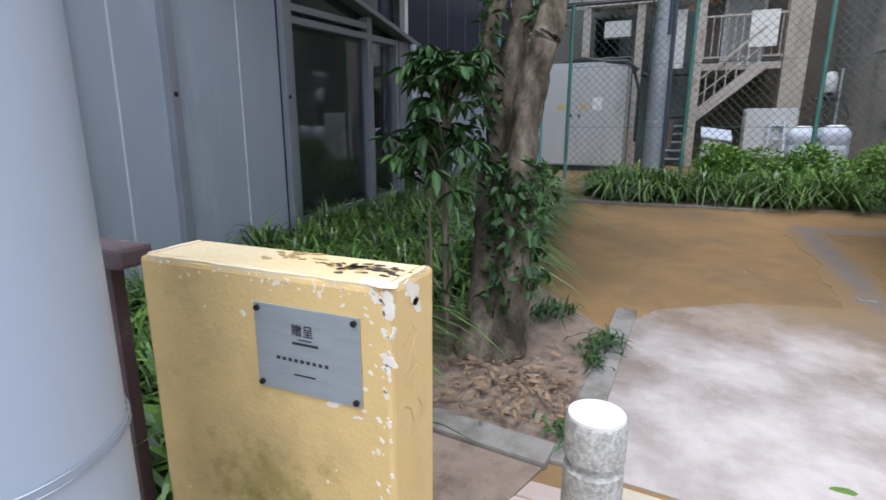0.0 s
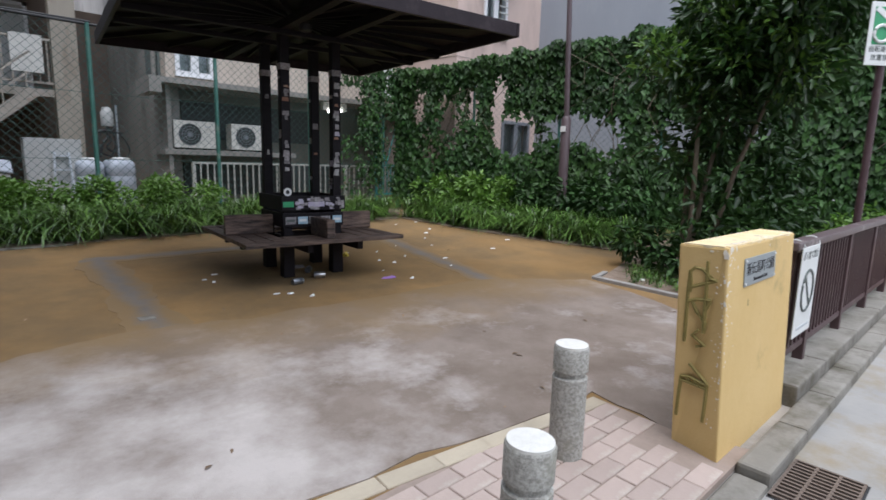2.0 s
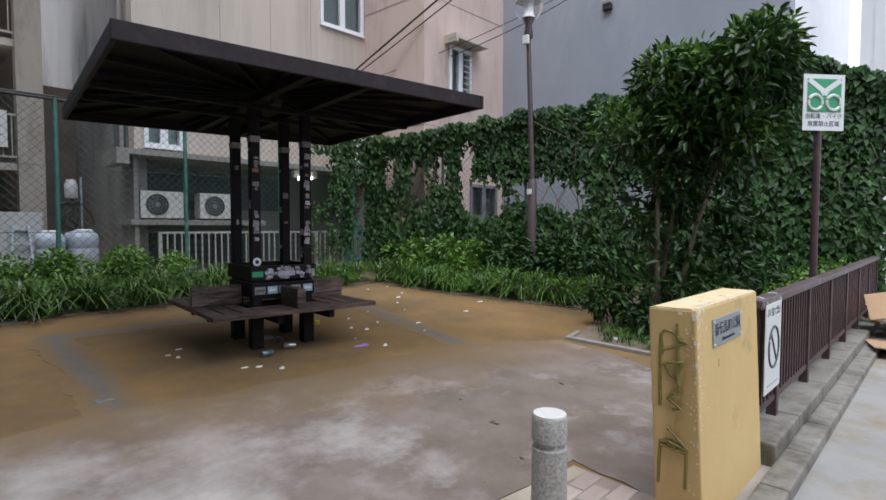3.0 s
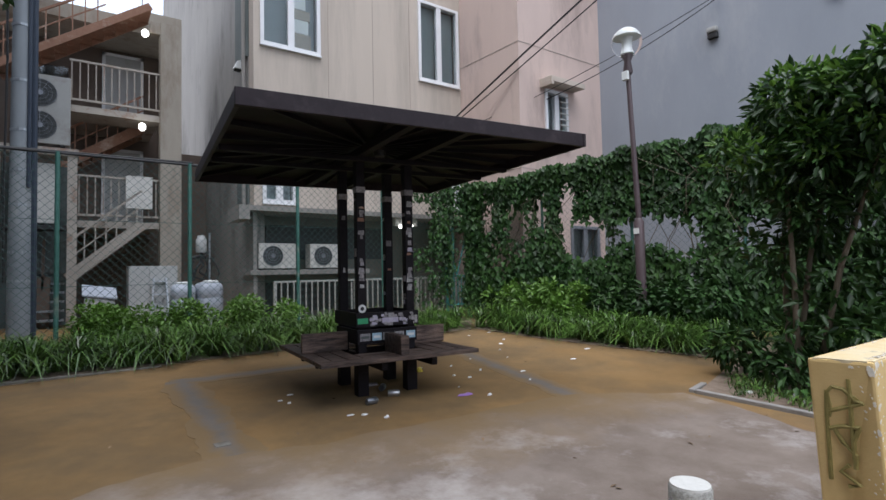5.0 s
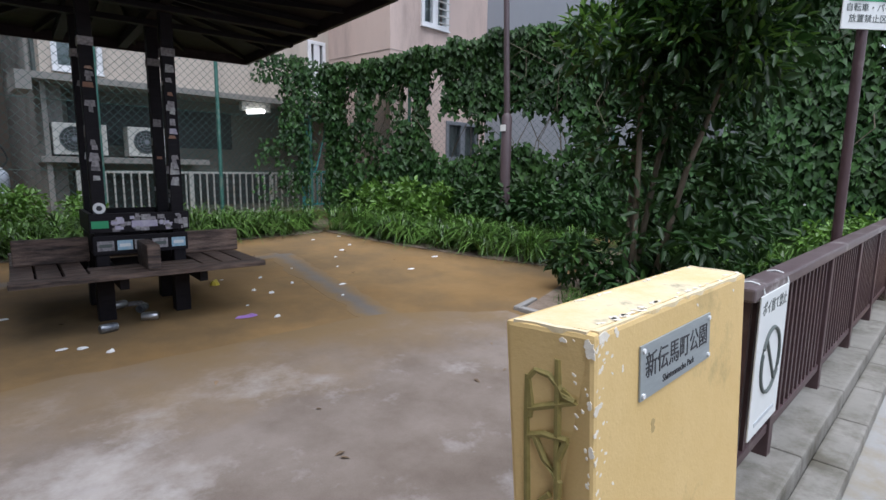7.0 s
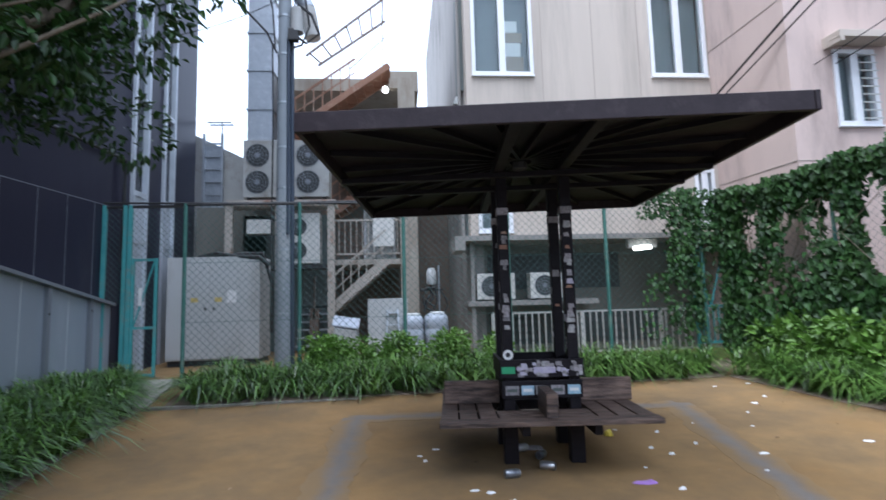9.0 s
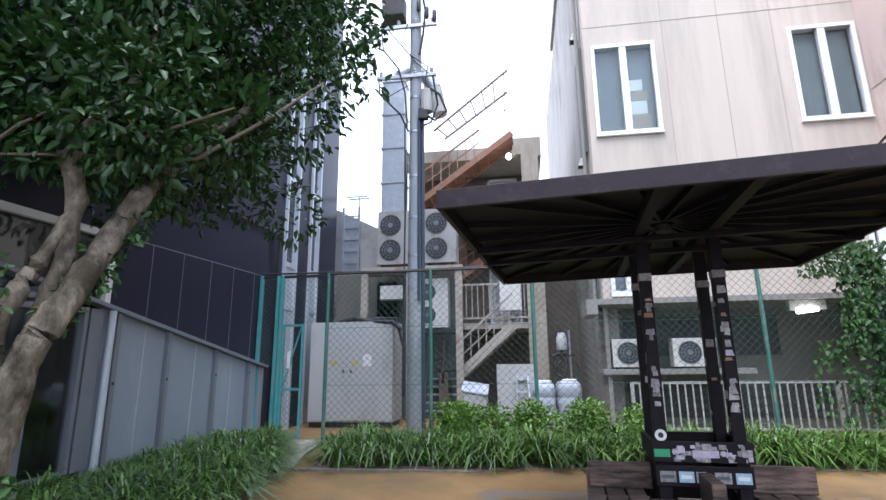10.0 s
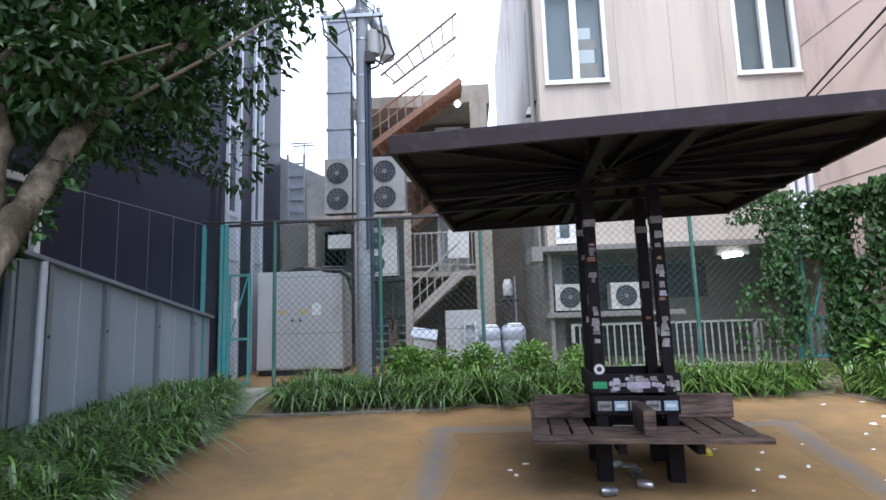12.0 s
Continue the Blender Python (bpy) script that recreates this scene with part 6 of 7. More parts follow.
for k in range(4):
    part("section", Geo().box(-2.15, 13.0, 4.9 + k * 0.98, -1.55, 13.5, 5.86 + k * 0.98), STEEL, duct, bevel=0.01)
    part("flange", Geo().box(-2.18, 12.97, 5.85 + k * 0.98, -1.52, 13.53, 5.89 + k * 0.98), STEEL, duct)
part("elbow", Geo().tube([(-1.85, 13.25, 8.7), (-1.75, 13.25, 9.05), (-1.4, 13.25, 9.25), (-1.0, 13.25, 9.1), (-0.75, 13.25, 8.6)], [0.2, 0.22, 0.23, 0.23, 0.2], 12), STEEL, duct, smooth=True)
part("outlet", Geo().tube([(-0.75, 13.25, 8.6), (-0.6, 13.2, 7.8)], 0.2, 12), ACGREY, duct, smooth=True)
# raised ladder on the roof
ld = thing("roof_ladder", "rusty steel ladder slanting above the roof", "ladder", at=(0.3, SY, 7.3))
for a, b in (((-0.75, SY, 7.25), (1.25, SY, 8.85)), ((-0.45, SY, 7.0), (1.22, SY, 8.2))):
    part("stile", Geo().beam(a, b, 0.04, 0.05), OLDSTEEL, ld)
for k in range(7):
    u = (k + 0.3) / 6.6
    part("rung", Geo().beam((-0.75 + 2.0 * u, SY, 7.25 + 1.6 * u), (-0.45 + 1.67 * u, SY, 7.0 + 1.2 * u), 0.035, 0.035), OLDSTEEL, ld)
part("strut", Geo().beam((1.15, SY, 6.98), (1.15, SY, 8.2), 0.02, 0.02).beam((0.3, SY, 6.9), (1.2, SY, 7.75), 0.02, 0.02), OLDSTEEL, ld)
for x, z in ((1.2, 6.35), (1.15, 4.25)):
    sp = thing("stair_lamp", "lit lamp under the stair landing", "lamp", at=(x, SY - 0.1, z))
    part("bulb", Geo().lathe(x, SY - 0.1, [(0.03, z - 0.08), (0.07, z - 0.04), (0.07, z + 0.04), (0.03, z + 0.08)], 12), LAMPGLOW, sp, "glowing lamp", smooth=True)
# grey shed with a ladder between the houses
g = Geo().add([(-3.9, 14.0, 0), (-2.5, 14.0, 0), (-2.5, 15.0, 0), (-3.9, 15.0, 0), (-3.9, 14.0, 5.6), (-2.5, 14.0, 4.9), (-2.5, 15.0, 4.9), (-3.9, 15.0, 5.6)],
              [(3, 2, 1, 0), (4, 5, 6, 7), (0, 1, 5, 4), (1, 2, 6, 5), (2, 3, 7, 6), (3, 0, 4, 7)])
structure("shed_wall", g, ACGREY, "grey metal shed wall with a sloping roof edge", "wall")
wl = thing("wall_ladder", "steel wall ladder with a hoop on the grey shed", "ladder", at=(-3.2, 13.8, 0))
for x in (-3.45, -3.0):
    part("stile", Geo().box(x - 0.03, 13.78, 0, x + 0.03, 13.84, 5.5), STEEL, wl)
for k in range(15):
    part("rung", Geo().box(-3.45, 13.79, 0.6 + k * 0.33, -3.0, 13.83, 0.64 + k * 0.33), STEEL, wl)
part("backing", Geo().box(-3.45, 13.86, 2.0, -3.0, 13.9, 5.2), STEEL, wl)
part("hoop", Geo().box(-3.35, 13.7, 5.75, -2.75, 13.72, 5.79).box(-3.35, 13.9, 5.75, -2.75, 13.92, 5.79).box(-3.02, 13.8, 5.4, -2.99, 13.83, 5.78), STEEL, wl)

# ---- plants ----
nr = np.random.default_rng(11)


def leaf_mesh(name, P, D, N, L, W, material, shape="oval", fold=0.25, bend=0.25):
    """Many separate folded leaves: place, direction, facing, length and width of each."""
    P, D, N = (np.asarray(a, float) for a in (P, D, N))
    L, W = np.asarray(L, float)[:, None], np.asarray(W, float)[:, None]
    D = D / np.linalg.norm(D, axis=1, keepdims=True)
    S = np.cross(D, N)
    S /= np.maximum(np.linalg.norm(S, axis=1, keepdims=True), 1e-6)
    U = np.cross(S, D)
    if shape == "lobed":
        prof = [(0, 0), (0.10, 0.95), (0.55, 0.55), (1.0, 0.0)]
    else:
        prof = [(0, 0), (0.35, 1.0), (0.72, 0.72), (1.0, 0.0)]
    mid = P + D * L * 0.5
    ring = [P]
    for u, w in prof[1:3]:
        ring.append(P + D * L * u + S * W * 0.5 * w + U * (W * fold * w - L * bend * u * u))
    ring.append(P + D * L - U * L * bend)
    for u, w in prof[2:0:-1]:
        ring.append(P + D * L * u - S * W * 0.5 * w + U * (W * fold * w - L * bend * u * u))
    V = np.stack(ring, 1).reshape(-1, 3)
    k = np.arange(len(P))[:, None] * 6
    F = np.concatenate([k + np.array([[0, 1, 2, 3]]), k + np.array([[0, 3, 4, 5]])], 1).reshape(-1)
    me = bpy.data.meshes.new(name)
    me.vertices.add(len(V))
    me.vertices.foreach_set("co", V.reshape(-1))
    me.loops.add(len(F))
    me.loops.foreach_set("vertex_index", F.astype(np.int32))
    me.polygons.add(len(F) // 4)
    me.polygons.foreach_set("loop_start", np.arange(0, len(F), 4, dtype=np.int32))
    me.update()
    me.validate()
    me.materials.append(material)
    return me


def blades(name, roots, material, length=(0.32, 0.52), n=(62, 82), width=0.0088, spread=1.0):
    """Clumps of arching strap leaves at the given roots (x, y, z, size)."""
    V, F = [], []
    for x, y, z, s in roots:
        lean_x, lean_y = nr.normal(0, 0.12), nr.normal(0, 0.12)
        for _ in range(int(nr.integers(n[0], n[1]))):
            a = nr.uniform(0, 2 * math.pi)
            ln = nr.uniform(*length) * s
            out = nr.uniform(0.25, 1.0) * spread
            dx, dy = math.cos(a) + lean_x, math.sin(a) + lean_y
            sx, sy = -math.sin(a), math.cos(a)
            bx, by = x + nr.normal(0, 0.04), y + nr.normal(0, 0.04)
            w = width * nr.uniform(0.7, 1.3)
            k = len(V)
            for i, u in enumerate((0.0, 0.3, 0.62, 0.85, 1.0)):
                r = ln * out * (0.20 * u + 0.60 * u * u)
                h = ln * (1.18 * u - (0.50 + 0.56 * out) * u ** 2.0)
                ww = w * (0.7, 1.0, 0.9, 0.55, 0.08)[i]
                px, py, pz = bx + dx * r, by + dy * r, z + max(h, 0.015)
                V.append((px + sx * ww, py + sy * ww, pz))
                V.append((px - sx * ww, py - sy * ww, pz))
            for i in range(4):
                F.append((k + 2 * i, k + 2 * i + 1, k + 2 * i + 3, k + 2 * i + 2))
    me = bpy.data.meshes.new(name)
    me.from_pydata(V, [], F)
    me.materials.append(material)
    return me


def inside(poly, x, y):
    c = False
    for i in range(len(poly)):
        (x1, y1), (x2, y2) = poly[i], poly[i - 1]
        if (y1 > y) != (y2 > y) and x < (x2 - x1) * (y - y1) / (y2 - y1) + x1:
            c = not c
    return c


def scatter(poly, gap):
    xs, ys = [p[0] for p in poly], [p[1] for p in poly]
    out = []
    x = min(xs)
    while x < max(xs):
        y = min(ys)
        while y < max(ys):
            q = (x + nr.uniform(-0.4, 0.4) * gap, y + nr.uniform(-0.4, 0.4) * gap)
            if inside(poly, *q):
                out.append(q)
            y += gap
        x += gap
    return out


def turf(name, poly, gap, label, z=0.005, size=(0.85, 1.2), **kw):
    roots = [(x, y, z, nr.uniform(*size) * nr.uniform(0.8, 1.1)) for x, y in scatter(poly, gap)]
    return tagged(new(name, blades(name, roots, LEAF_GRASS, **kw)), label, "plants", kind="stuff")


turf("lily_turf", [(-3.40, 2.2), (-1.68, 2.6), (-1.38, 3.6), (-1.58, 5.2), (-1.85, 7.2), (-2.15, 7.7), (-2.55, 8.6), (-3.40, 9.0)], 0.215,
     "dense dark green strap-leaved lily turf", length=(0.58, 0.84), spread=1.2)
turf("lily_turf", [(-3.40, 0.95), (-1.55, 0.95), (-1.60, 2.4), (-3.40, 2.2)], 0.25, "dark green strap-leaved lily turf behind the pillar", length=(0.55, 0.85))
turf("lily_turf", [(-1.42, 7.52), (6.15, 7.96), (6.6, 8.8), (-1.6, 8.7)], 0.23, "dense row of arching lily turf before the fence", length=(0.60, 0.88), spread=1.2)
turf("lily_turf", [(6.45, 7.95), (6.6, 6.4), (6.95, 4.8), (7.3, 3.6), (8.5, 4.2), (7.9, 6.3), (7.4, 8.3)], 0.24, "arching lily turf along the ivy bed", length=(0.60, 0.88), spread=1.2)
turf("lily_turf", [(6.8, 0.85), (9.8, 0.85), (9.2, 3.2), (7.7, 3.4)], 0.29, "lily turf behind the railing", length=(0.6, 0.9))
# tufts of weeds
turf("weeds", [(5.30, 1.2), (6.0, 1.2), (6.1, 2.9), (5.30, 2.6)], 0.13, "low weeds at the corner of the bed", length=(0.12, 0.25), n=(8, 16), width=0.006)
tuft = [(-0.66, 2.72, 0.03, 1.0), (-0.62, 2.62, 0.03, 1.0), (-0.70, 2.55, 0.03, 0.9), (-0.66, 2.40, 0.03, 0.7), (-0.72, 1.76, 0.03, 0.8), (-0.95, 3.0, 0.03, 1.6), (-1.05, 2.9, 0.03, 1.6)]
tagged(new("weed_tufts", blades("weed_tufts", tuft, LEAF_IVY, (0.09, 0.17), (30, 45), 0.006, 1.4)), "small weed tufts along the tree pit", "plants", kind="stuff")
pot = [(-1.56, 0.78, 0.14, 1.0), (-1.64, 0.80, 0.14, 1.1), (-1.75, 0.80, 0.10, 1.0), (-1.60, 0.86, 0.1, 1.2)]
tagged(new("strap_grass", blades("strap_grass", pot, LEAF_GRASS, (0.45, 0.75), (16, 22), 0.013, 1.1)), "long strap-leaved grass leaning through the railing", "plants", kind="stuff")


def cloud(centres, count, flat=1.0):
    """Leaf places in round clumps (x, y, z, r), thickest near their skins."""
    w = np.array([c[3] ** 2 for c in centres])
    idx = nr.choice(len(centres), count, p=w / w.sum())
    C = np.array([c[:3] for c in centres])[idx]
    R = np.array([c[3] for c in centres])[idx]
    d = nr.normal(size=(count, 3))
    d /= np.linalg.norm(d, axis=1, keepdims=True)
    rad = R * nr.uniform(0.35, 1.0, count) ** 0.5
    return C + d * rad[:, None] * np.array([1, 1, flat]), d


def foliage(name, centres, count, size, ratio, material, parent=None, label="", droop=0.5, flat=1.0, low=None):
    P, d = cloud(centres, count, flat)
    if low is not None:
        keep = P[:, 2] > low(P[:, 0], P[:, 1])
        P, d = P[keep], d[keep]
    D = d + nr.normal(0, 0.6, d.shape) + np.array([0, 0, -droop])
    N = nr.normal(0, 0.5, d.shape) + np.array([0, 0, 1.0])
    L = nr.uniform(size[0], size[1], len(P))
    me = leaf_mesh(name, P, D, N, L, L * ratio, material)
    ob = new(name, me)
    if parent is not None:
        ob.parent = parent
        ob.matrix_parent_inverse = Matrix.Translation(-parent.location)
        if label:
            tagged(ob, label)
    else:
        tagged(ob, label, "plants", kind="stuff")
    return ob


def clumps(x0, x1, y0, y1, zf, n, r):
    out = []
    for _ in range(n):
        x, y = nr.uniform(x0, x1), nr.uniform(y0, y1)
        z0, z1 = zf(x, y)
        out.append((x, y, nr.uniform(z0, z1), nr.uniform(*r)))
    return out


# evergreen tree by the entrance
TX, TY = -1.22, 2.38
tree = thing("evergreen_tree", "leaning evergreen tree with a mossy forked trunk", "tree", at=(TX, TY, 0))
part("trunk", Geo().tube(*winding([(-1.14, 2.36, -0.05), (-1.13, 2.38, 0.04), (-1.12, 2.41, 0.2), (-1.12, 2.5, 0.6), (-1.14, 2.62, 0.95), (-1.12, 2.65, 1.23), (-1.10, 2.66, 1.40), (-1.07, 2.70, 1.60), (-1.05, 2.82, 1.80), (-1.08, 3.05, 2.13), (-1.1, 3.36, 2.60), (-1.1, 3.78, 3.10), (-0.9, 4.3, 3.7), (-0.6, 4.5, 4.5)],
                                  [0.13, 0.11, 0.095, 0.085, 0.08, 0.08, 0.08, 0.078, 0.074, 0.068, 0.062, 0.05, 0.038, 0.02]), 22).gnarl(0.022, 10.0), BARK, tree, "pale flaking bark with dark moss", smooth=True)
part("limb", Geo().tube(*winding([(-1.27, 2.38, -0.05), (-1.26, 2.39, 0.04), (-1.25, 2.43, 0.2), (-1.28, 2.58, 0.6), (-1.32, 2.75, 0.95), (-1.31, 2.82, 1.20), (-1.30, 2.84, 1.36), (-1.28, 2.88, 1.57), (-1.25, 2.91, 1.77), (-1.25, 2.98, 2.10), (-1.26, 3.0, 2.45), (-1.25, 2.95, 2.80), (-1.3, 3.4, 3.5), (-1.5, 3.8, 4.4)],
                                 [0.17, 0.14, 0.115, 0.10, 0.09, 0.085, 0.08, 0.072, 0.062, 0.054, 0.05, 0.046, 0.035, 0.015]), 22).gnarl(0.022, 10.0), BARK, tree, smooth=True)
part("limb", Geo().tube(*winding([(-1.27, 2.66, 0.85), (-1.30, 2.70, 1.1), (-1.34, 2.74, 1.36), (-1.375, 2.75, 1.65), (-1.35, 2.80, 1.85), (-1.31, 2.90, 2.08), (-1.255, 2.99, 2.35)],
                                 [0.05, 0.058, 0.056, 0.052, 0.05, 0.045, 0.035]), 16).gnarl(0.018, 12.0), BARK, tree, "ivy-clad stem", smooth=True)
for pts in ([(-0.93, 3.42, 2.72), (-1.2, 3.2, 2.80), (-1.9, 2.9, 2.75), (-2.6, 2.8, 2.68)],
            [(-0.89, 3.55, 2.88), (-0.4, 3.7, 3.25), (-0.1, 3.9, 3.6)],
            [(-1.12, 3.30, 2.52), (-1.1, 3.9, 3.1), (-0.9, 4.4, 3.9)],
            [(-1.5, 3.05, 2.78), (-1.0, 3.2, 2.92), (-0.5, 3.35, 3.15)],
            [(-1.9, 2.9, 2.75), (-1.7, 2.95, 2.95), (-1.45, 3.0, 3.1)],
            [(-1.3, 3.1, 2.80), (-1.05, 3.1, 2.95), (-0.95, 3.1, 3.1)]):
    part("branch", Geo().tube(pts, [0.016, 0.012, 0.008, 0.005][:len(pts)], 6), TWIG, tree, smooth=True)


def low(x, y):
    """The underside of the crown, rising towards the open side."""
    u, v = (x - 1.42) / 1.55 + 1.42, (y - 0.46) / 1.55 + 0.46
    h = np.where(u < 0.0, 2.16 + 0.10 * np.sin(5 * u), 2.2 + 1.05 * np.maximum(u, 0)) + 0.12 * np.maximum(v - 3.2, 0)
    return 1.55 + 1.55 * (h - 1.42)


cl = clumps(-3.2, -0.55, 3.2, 5.7, lambda x, y: (2.9, 6.2), 105, (0.3, 0.55))
cl += clumps(-3.2, -1.6, 2.7, 3.6, lambda x, y: (2.75, 4.2), 22, (0.28, 0.45))
cl += clumps(-2.0, -0.75, 2.85, 3.5, lambda x, y: (2.7, 3.5), 26, (0.2, 0.33))
cl += [(-0.44, 4.3, 3.8, 0.45), (-0.25, 4.45, 4.25, 0.42), (-0.5, 4.4, 3.5, 0.4), (-0.95, 4.25, 3.2, 0.4), (-1.5, 4.2, 3.0, 0.36), (-0.32, 4.7, 4.8, 0.55), (-0.8, 4.4, 4.5, 0.6), (0.12, 4.5, 3.9, 0.14)]
foliage("crown", cl, 27000, (0.07, 0.12), 0.46, LEAF_TREE, tree, "dense dark glossy leaves", low=low, droop=0.15)
# ivy and suckers on the lower trunk
foliage("trunk_ivy", [(-1.17 + 0.02 * math.sin(3 * k), 2.36 + 0.036 * k, 0.36 + 0.085 * k, 0.09) for k in range(8)] + [(-1.03, 2.5, 0.72, 0.10), (-1.03, 2.56, 0.9, 0.09), (-1.02, 2.45, 0.5, 0.10)] + [(-1.33 - 0.02 * (k % 3), 2.68, 1.0 + 0.09 * k, 0.06) for k in range(12)] + [(-1.14, 2.42, 0.78, 0.1), (-1.08, 2.44, 0.64, 0.1), (-1.16, 2.4, 0.9, 0.1), (-1.05, 2.42, 0.42, 0.08), (-1.06, 2.5, 0.95, 0.09)] + [(-1.10 + 0.05 * math.sin(4 * k), 2.84 + 0.085 * k, 1.72 + 0.12 * k, 0.10) for k in range(9)], 1020, (0.045, 0.075), 0.55, LEAF_IVY, tree, "ivy leaves clinging to the trunk", droop=0.3)

# shrub with whorled leaves beside the trunk
SHX, SHY = -1.43, 2.26
shrub = thing("evergreen_shrub", "thin-stemmed evergreen shrub with whorled drooping leaves", "shrub", at=(SHX, SHY, 0))
whorls = []
for k in range(34):
    a, q = nr.uniform(0, 2 * math.pi), nr.uniform(0, 1) ** 0.5
    whorls.append((-1.46 + 0.20 * q * math.cos(a), 2.28 + 0.18 * q * math.sin(a), 1.44 + 0.13 * (1 - q * q) + nr.uniform(-0.05, 0.03)))
for k in range(20):
    a, q = nr.uniform(0, 2 * math.pi), nr.uniform(0, 1) ** 0.5
    whorls.append((-1.50 + 0.19 * q * math.cos(a), 2.30 + 0.15 * q * math.sin(a), 1.14 + 0.12 * (1 - q * q) + nr.uniform(-0.09, 0.03)))
for k in range(44):
    whorls.append((nr.normal(-1.47, 0.14), nr.normal(2.29, 0.10), nr.uniform(0.98, 1.56)))
whorls += [(-1.64, 2.3, 0.95), (-1.68, 2.35, 1.0), (-1.36, 2.2, 0.9), (-1.38, 2.24, 0.62), (-1.60, 2.3, 0.72), (-1.33, 2.2, 0.5), (-1.47, 2.2, 0.40)]
part("stem", Geo().tube([(SHX + 0.02, SHY, 0), (SHX + 0.01, SHY, 0.30), (SHX, SHY + 0.01, 0.7), (SHX + 0.01, SHY + 0.01, 1.1), (SHX - 0.02, SHY + 0.02, 1.45)], [0.016, 0.015, 0.013, 0.011, 0.006], 8), TWIG, shrub, smooth=True)
for dx, z0, z1, lean in ((-0.10, 0.26, 0.62, 0.02), (0.03, 0.28, 0.66, 0.0), (-0.14, 0.20, 0.24, 0.06), (-0.06, 0.32, 0.8, -0.03)):
    part("side_stem", Geo().tube([(SHX + 0.015, SHY, z0), (SHX + dx, SHY + lean, z0 + 0.14 * (z1 > 0.3)), (SHX + 1.15 * dx, SHY + lean, z1)], [0.011, 0.009, 0.006], 6), TWIG, shrub, smooth=True)
for x, y, z in whorls[::2]:
    part("twig", Geo().tube([(SHX, SHY + 0.01, max(0.3, z - 0.22)), ((SHX + x) / 2, (SHY + y) / 2, z - 0.07), (x, y, z)], [0.006, 0.005, 0.003], 5), TWIG, shrub, smooth=True)
LP, LD = [], []
for x, y, z in whorls:
    a0 = nr.uniform(0, 6)
    for k in range(int(nr.integers(7, 11))):
        a = a0 + k * 2.4
        LP.append((x, y, z))
        LD.append((math.cos(a), math.sin(a), nr.uniform(-1.1, 0.25)))
LL = nr.uniform(0.07, 0.125, len(LP))
ob = new("leaves", leaf_mesh("leaves", LP, LD, np.tile((0.02, 0.03, 1.0), (len(LP), 1)), LL, LL * 0.36, LEAF_IVY, "oval", 0.18, 0.35))
ob.parent = shrub
ob.matrix_parent_inverse = Matrix.Translation(-shrub.location)
tagged(ob, "pointed dark green leaves in whorls")

# small tree in the ivy bed
RXT, RYT = 6.12, 2.28
tr2 = thing("evergreen_tree", "bushy evergreen tree with slender grey-brown stems", "tree", at=(RXT, RYT, 0))
for a, b, c in (((RXT, RYT, 0), (RXT + 0.02, RYT + 0.02, 1.4), (RXT + 0.1, RYT + 0.1, 3.0)), ((RXT + 0.15, RYT + 0.1, 0), (RXT + 0.28, RYT - 0.05, 1.4), (RXT + 0.35, RYT - 0.4, 3.0)), ((RXT + 0.1, RYT - 0.1, 0), (RXT + 0.18, RYT - 0.35, 1.3), (RXT + 0.2, RYT - 0.8, 2.7)), ((RXT + 0.3, RYT + 0.2, 0), (RXT + 0.5, RYT + 0.3, 1.5), (RXT + 0.8, RYT + 0.2, 3.2))):
    part("stem", Geo().tube([a, b, c], [0.034, 0.026, 0.010], 10), TWIG, tr2, smooth=True)
cl = clumps(5.95, 7.2, 1.3, 2.95, lambda x, y: (2.15 + 0.25 * max(y - 2.3, 0), 3.2), 58, (0.20, 0.36))
cl += clumps(6.0, 7.5, 0.95, 2.4, lambda x, y: (2.9, 3.25), 12, (0.22, 0.34)) + clumps(6.0, 7.2, 1.2, 2.6, lambda x, y: (0.35, 0.95), 15, (0.14, 0.26)) + clumps(6.0, 7.0, 1.5, 2.7, lambda x, y: (0.85, 2.1), 26, (0.14, 0.26))
foliage("crown", cl, 7600, (0.10, 0.17), 0.38, LEAF_TREE, tr2, "large pointed glossy leaves", droop=0.2)
foliage("new_growth", [(x, y, z + 0.1, r * 0.8) for x, y, z, r in cl[:66]], 4000, (0.08, 0.14), 0.36, LEAF_BRIGHT, tr2, "fresh light green shoots", droop=-0.4)

# broad-leaved shrubs
foliage("leafy_shrub", clumps(0.1, 3.1, 8.55, 9.25, lambda x, y: (0.30, 0.55), 44, (0.16, 0.26)), 7600, (0.045, 0.085), 0.55, LEAF_BRIGHT, label="bright green broad-leaved shrub by the fence", droop=0.2)
foliage("leafy_shrub", clumps(7.3, 8.1, 6.6, 8.9, lambda x, y: (0.35, 0.75), 30, (0.16, 0.26)), 2300, (0.08, 0.15), 0.55, LEAF_BRIGHT, label="bright green broad-leaved shrub under the ivy", droop=0.2)
foliage("leafy_shrub", clumps(7.9, 8.7, 4.2, 6.4, lambda x, y: (0.3, 0.8), 30, (0.16, 0.28)), 1900, (0.09, 0.16), 0.55, LEAF_IVY, label="dark broad-leaved shrub under the ivy", droop=0.3)
foliage("leafy_shrub", clumps(5.85, 7.2, 1.0, 3.1, lambda x, y: (0.15, 0.4), 26, (0.14, 0.24)), 1500, (0.08, 0.15), 0.45, LEAF_IVY, label="low shrub at the foot of the tree", droop=0.3)
foliage("leafy_shrub", clumps(8.8, 10.6, 0.85, 1.6, lambda x, y: (0.3, 0.7), 18, (0.14, 0.24)), 900, (0.07, 0.12), 0.5, LEAF_BRIGHT, label="weedy shrub behind the end of the railing", droop=0.3)

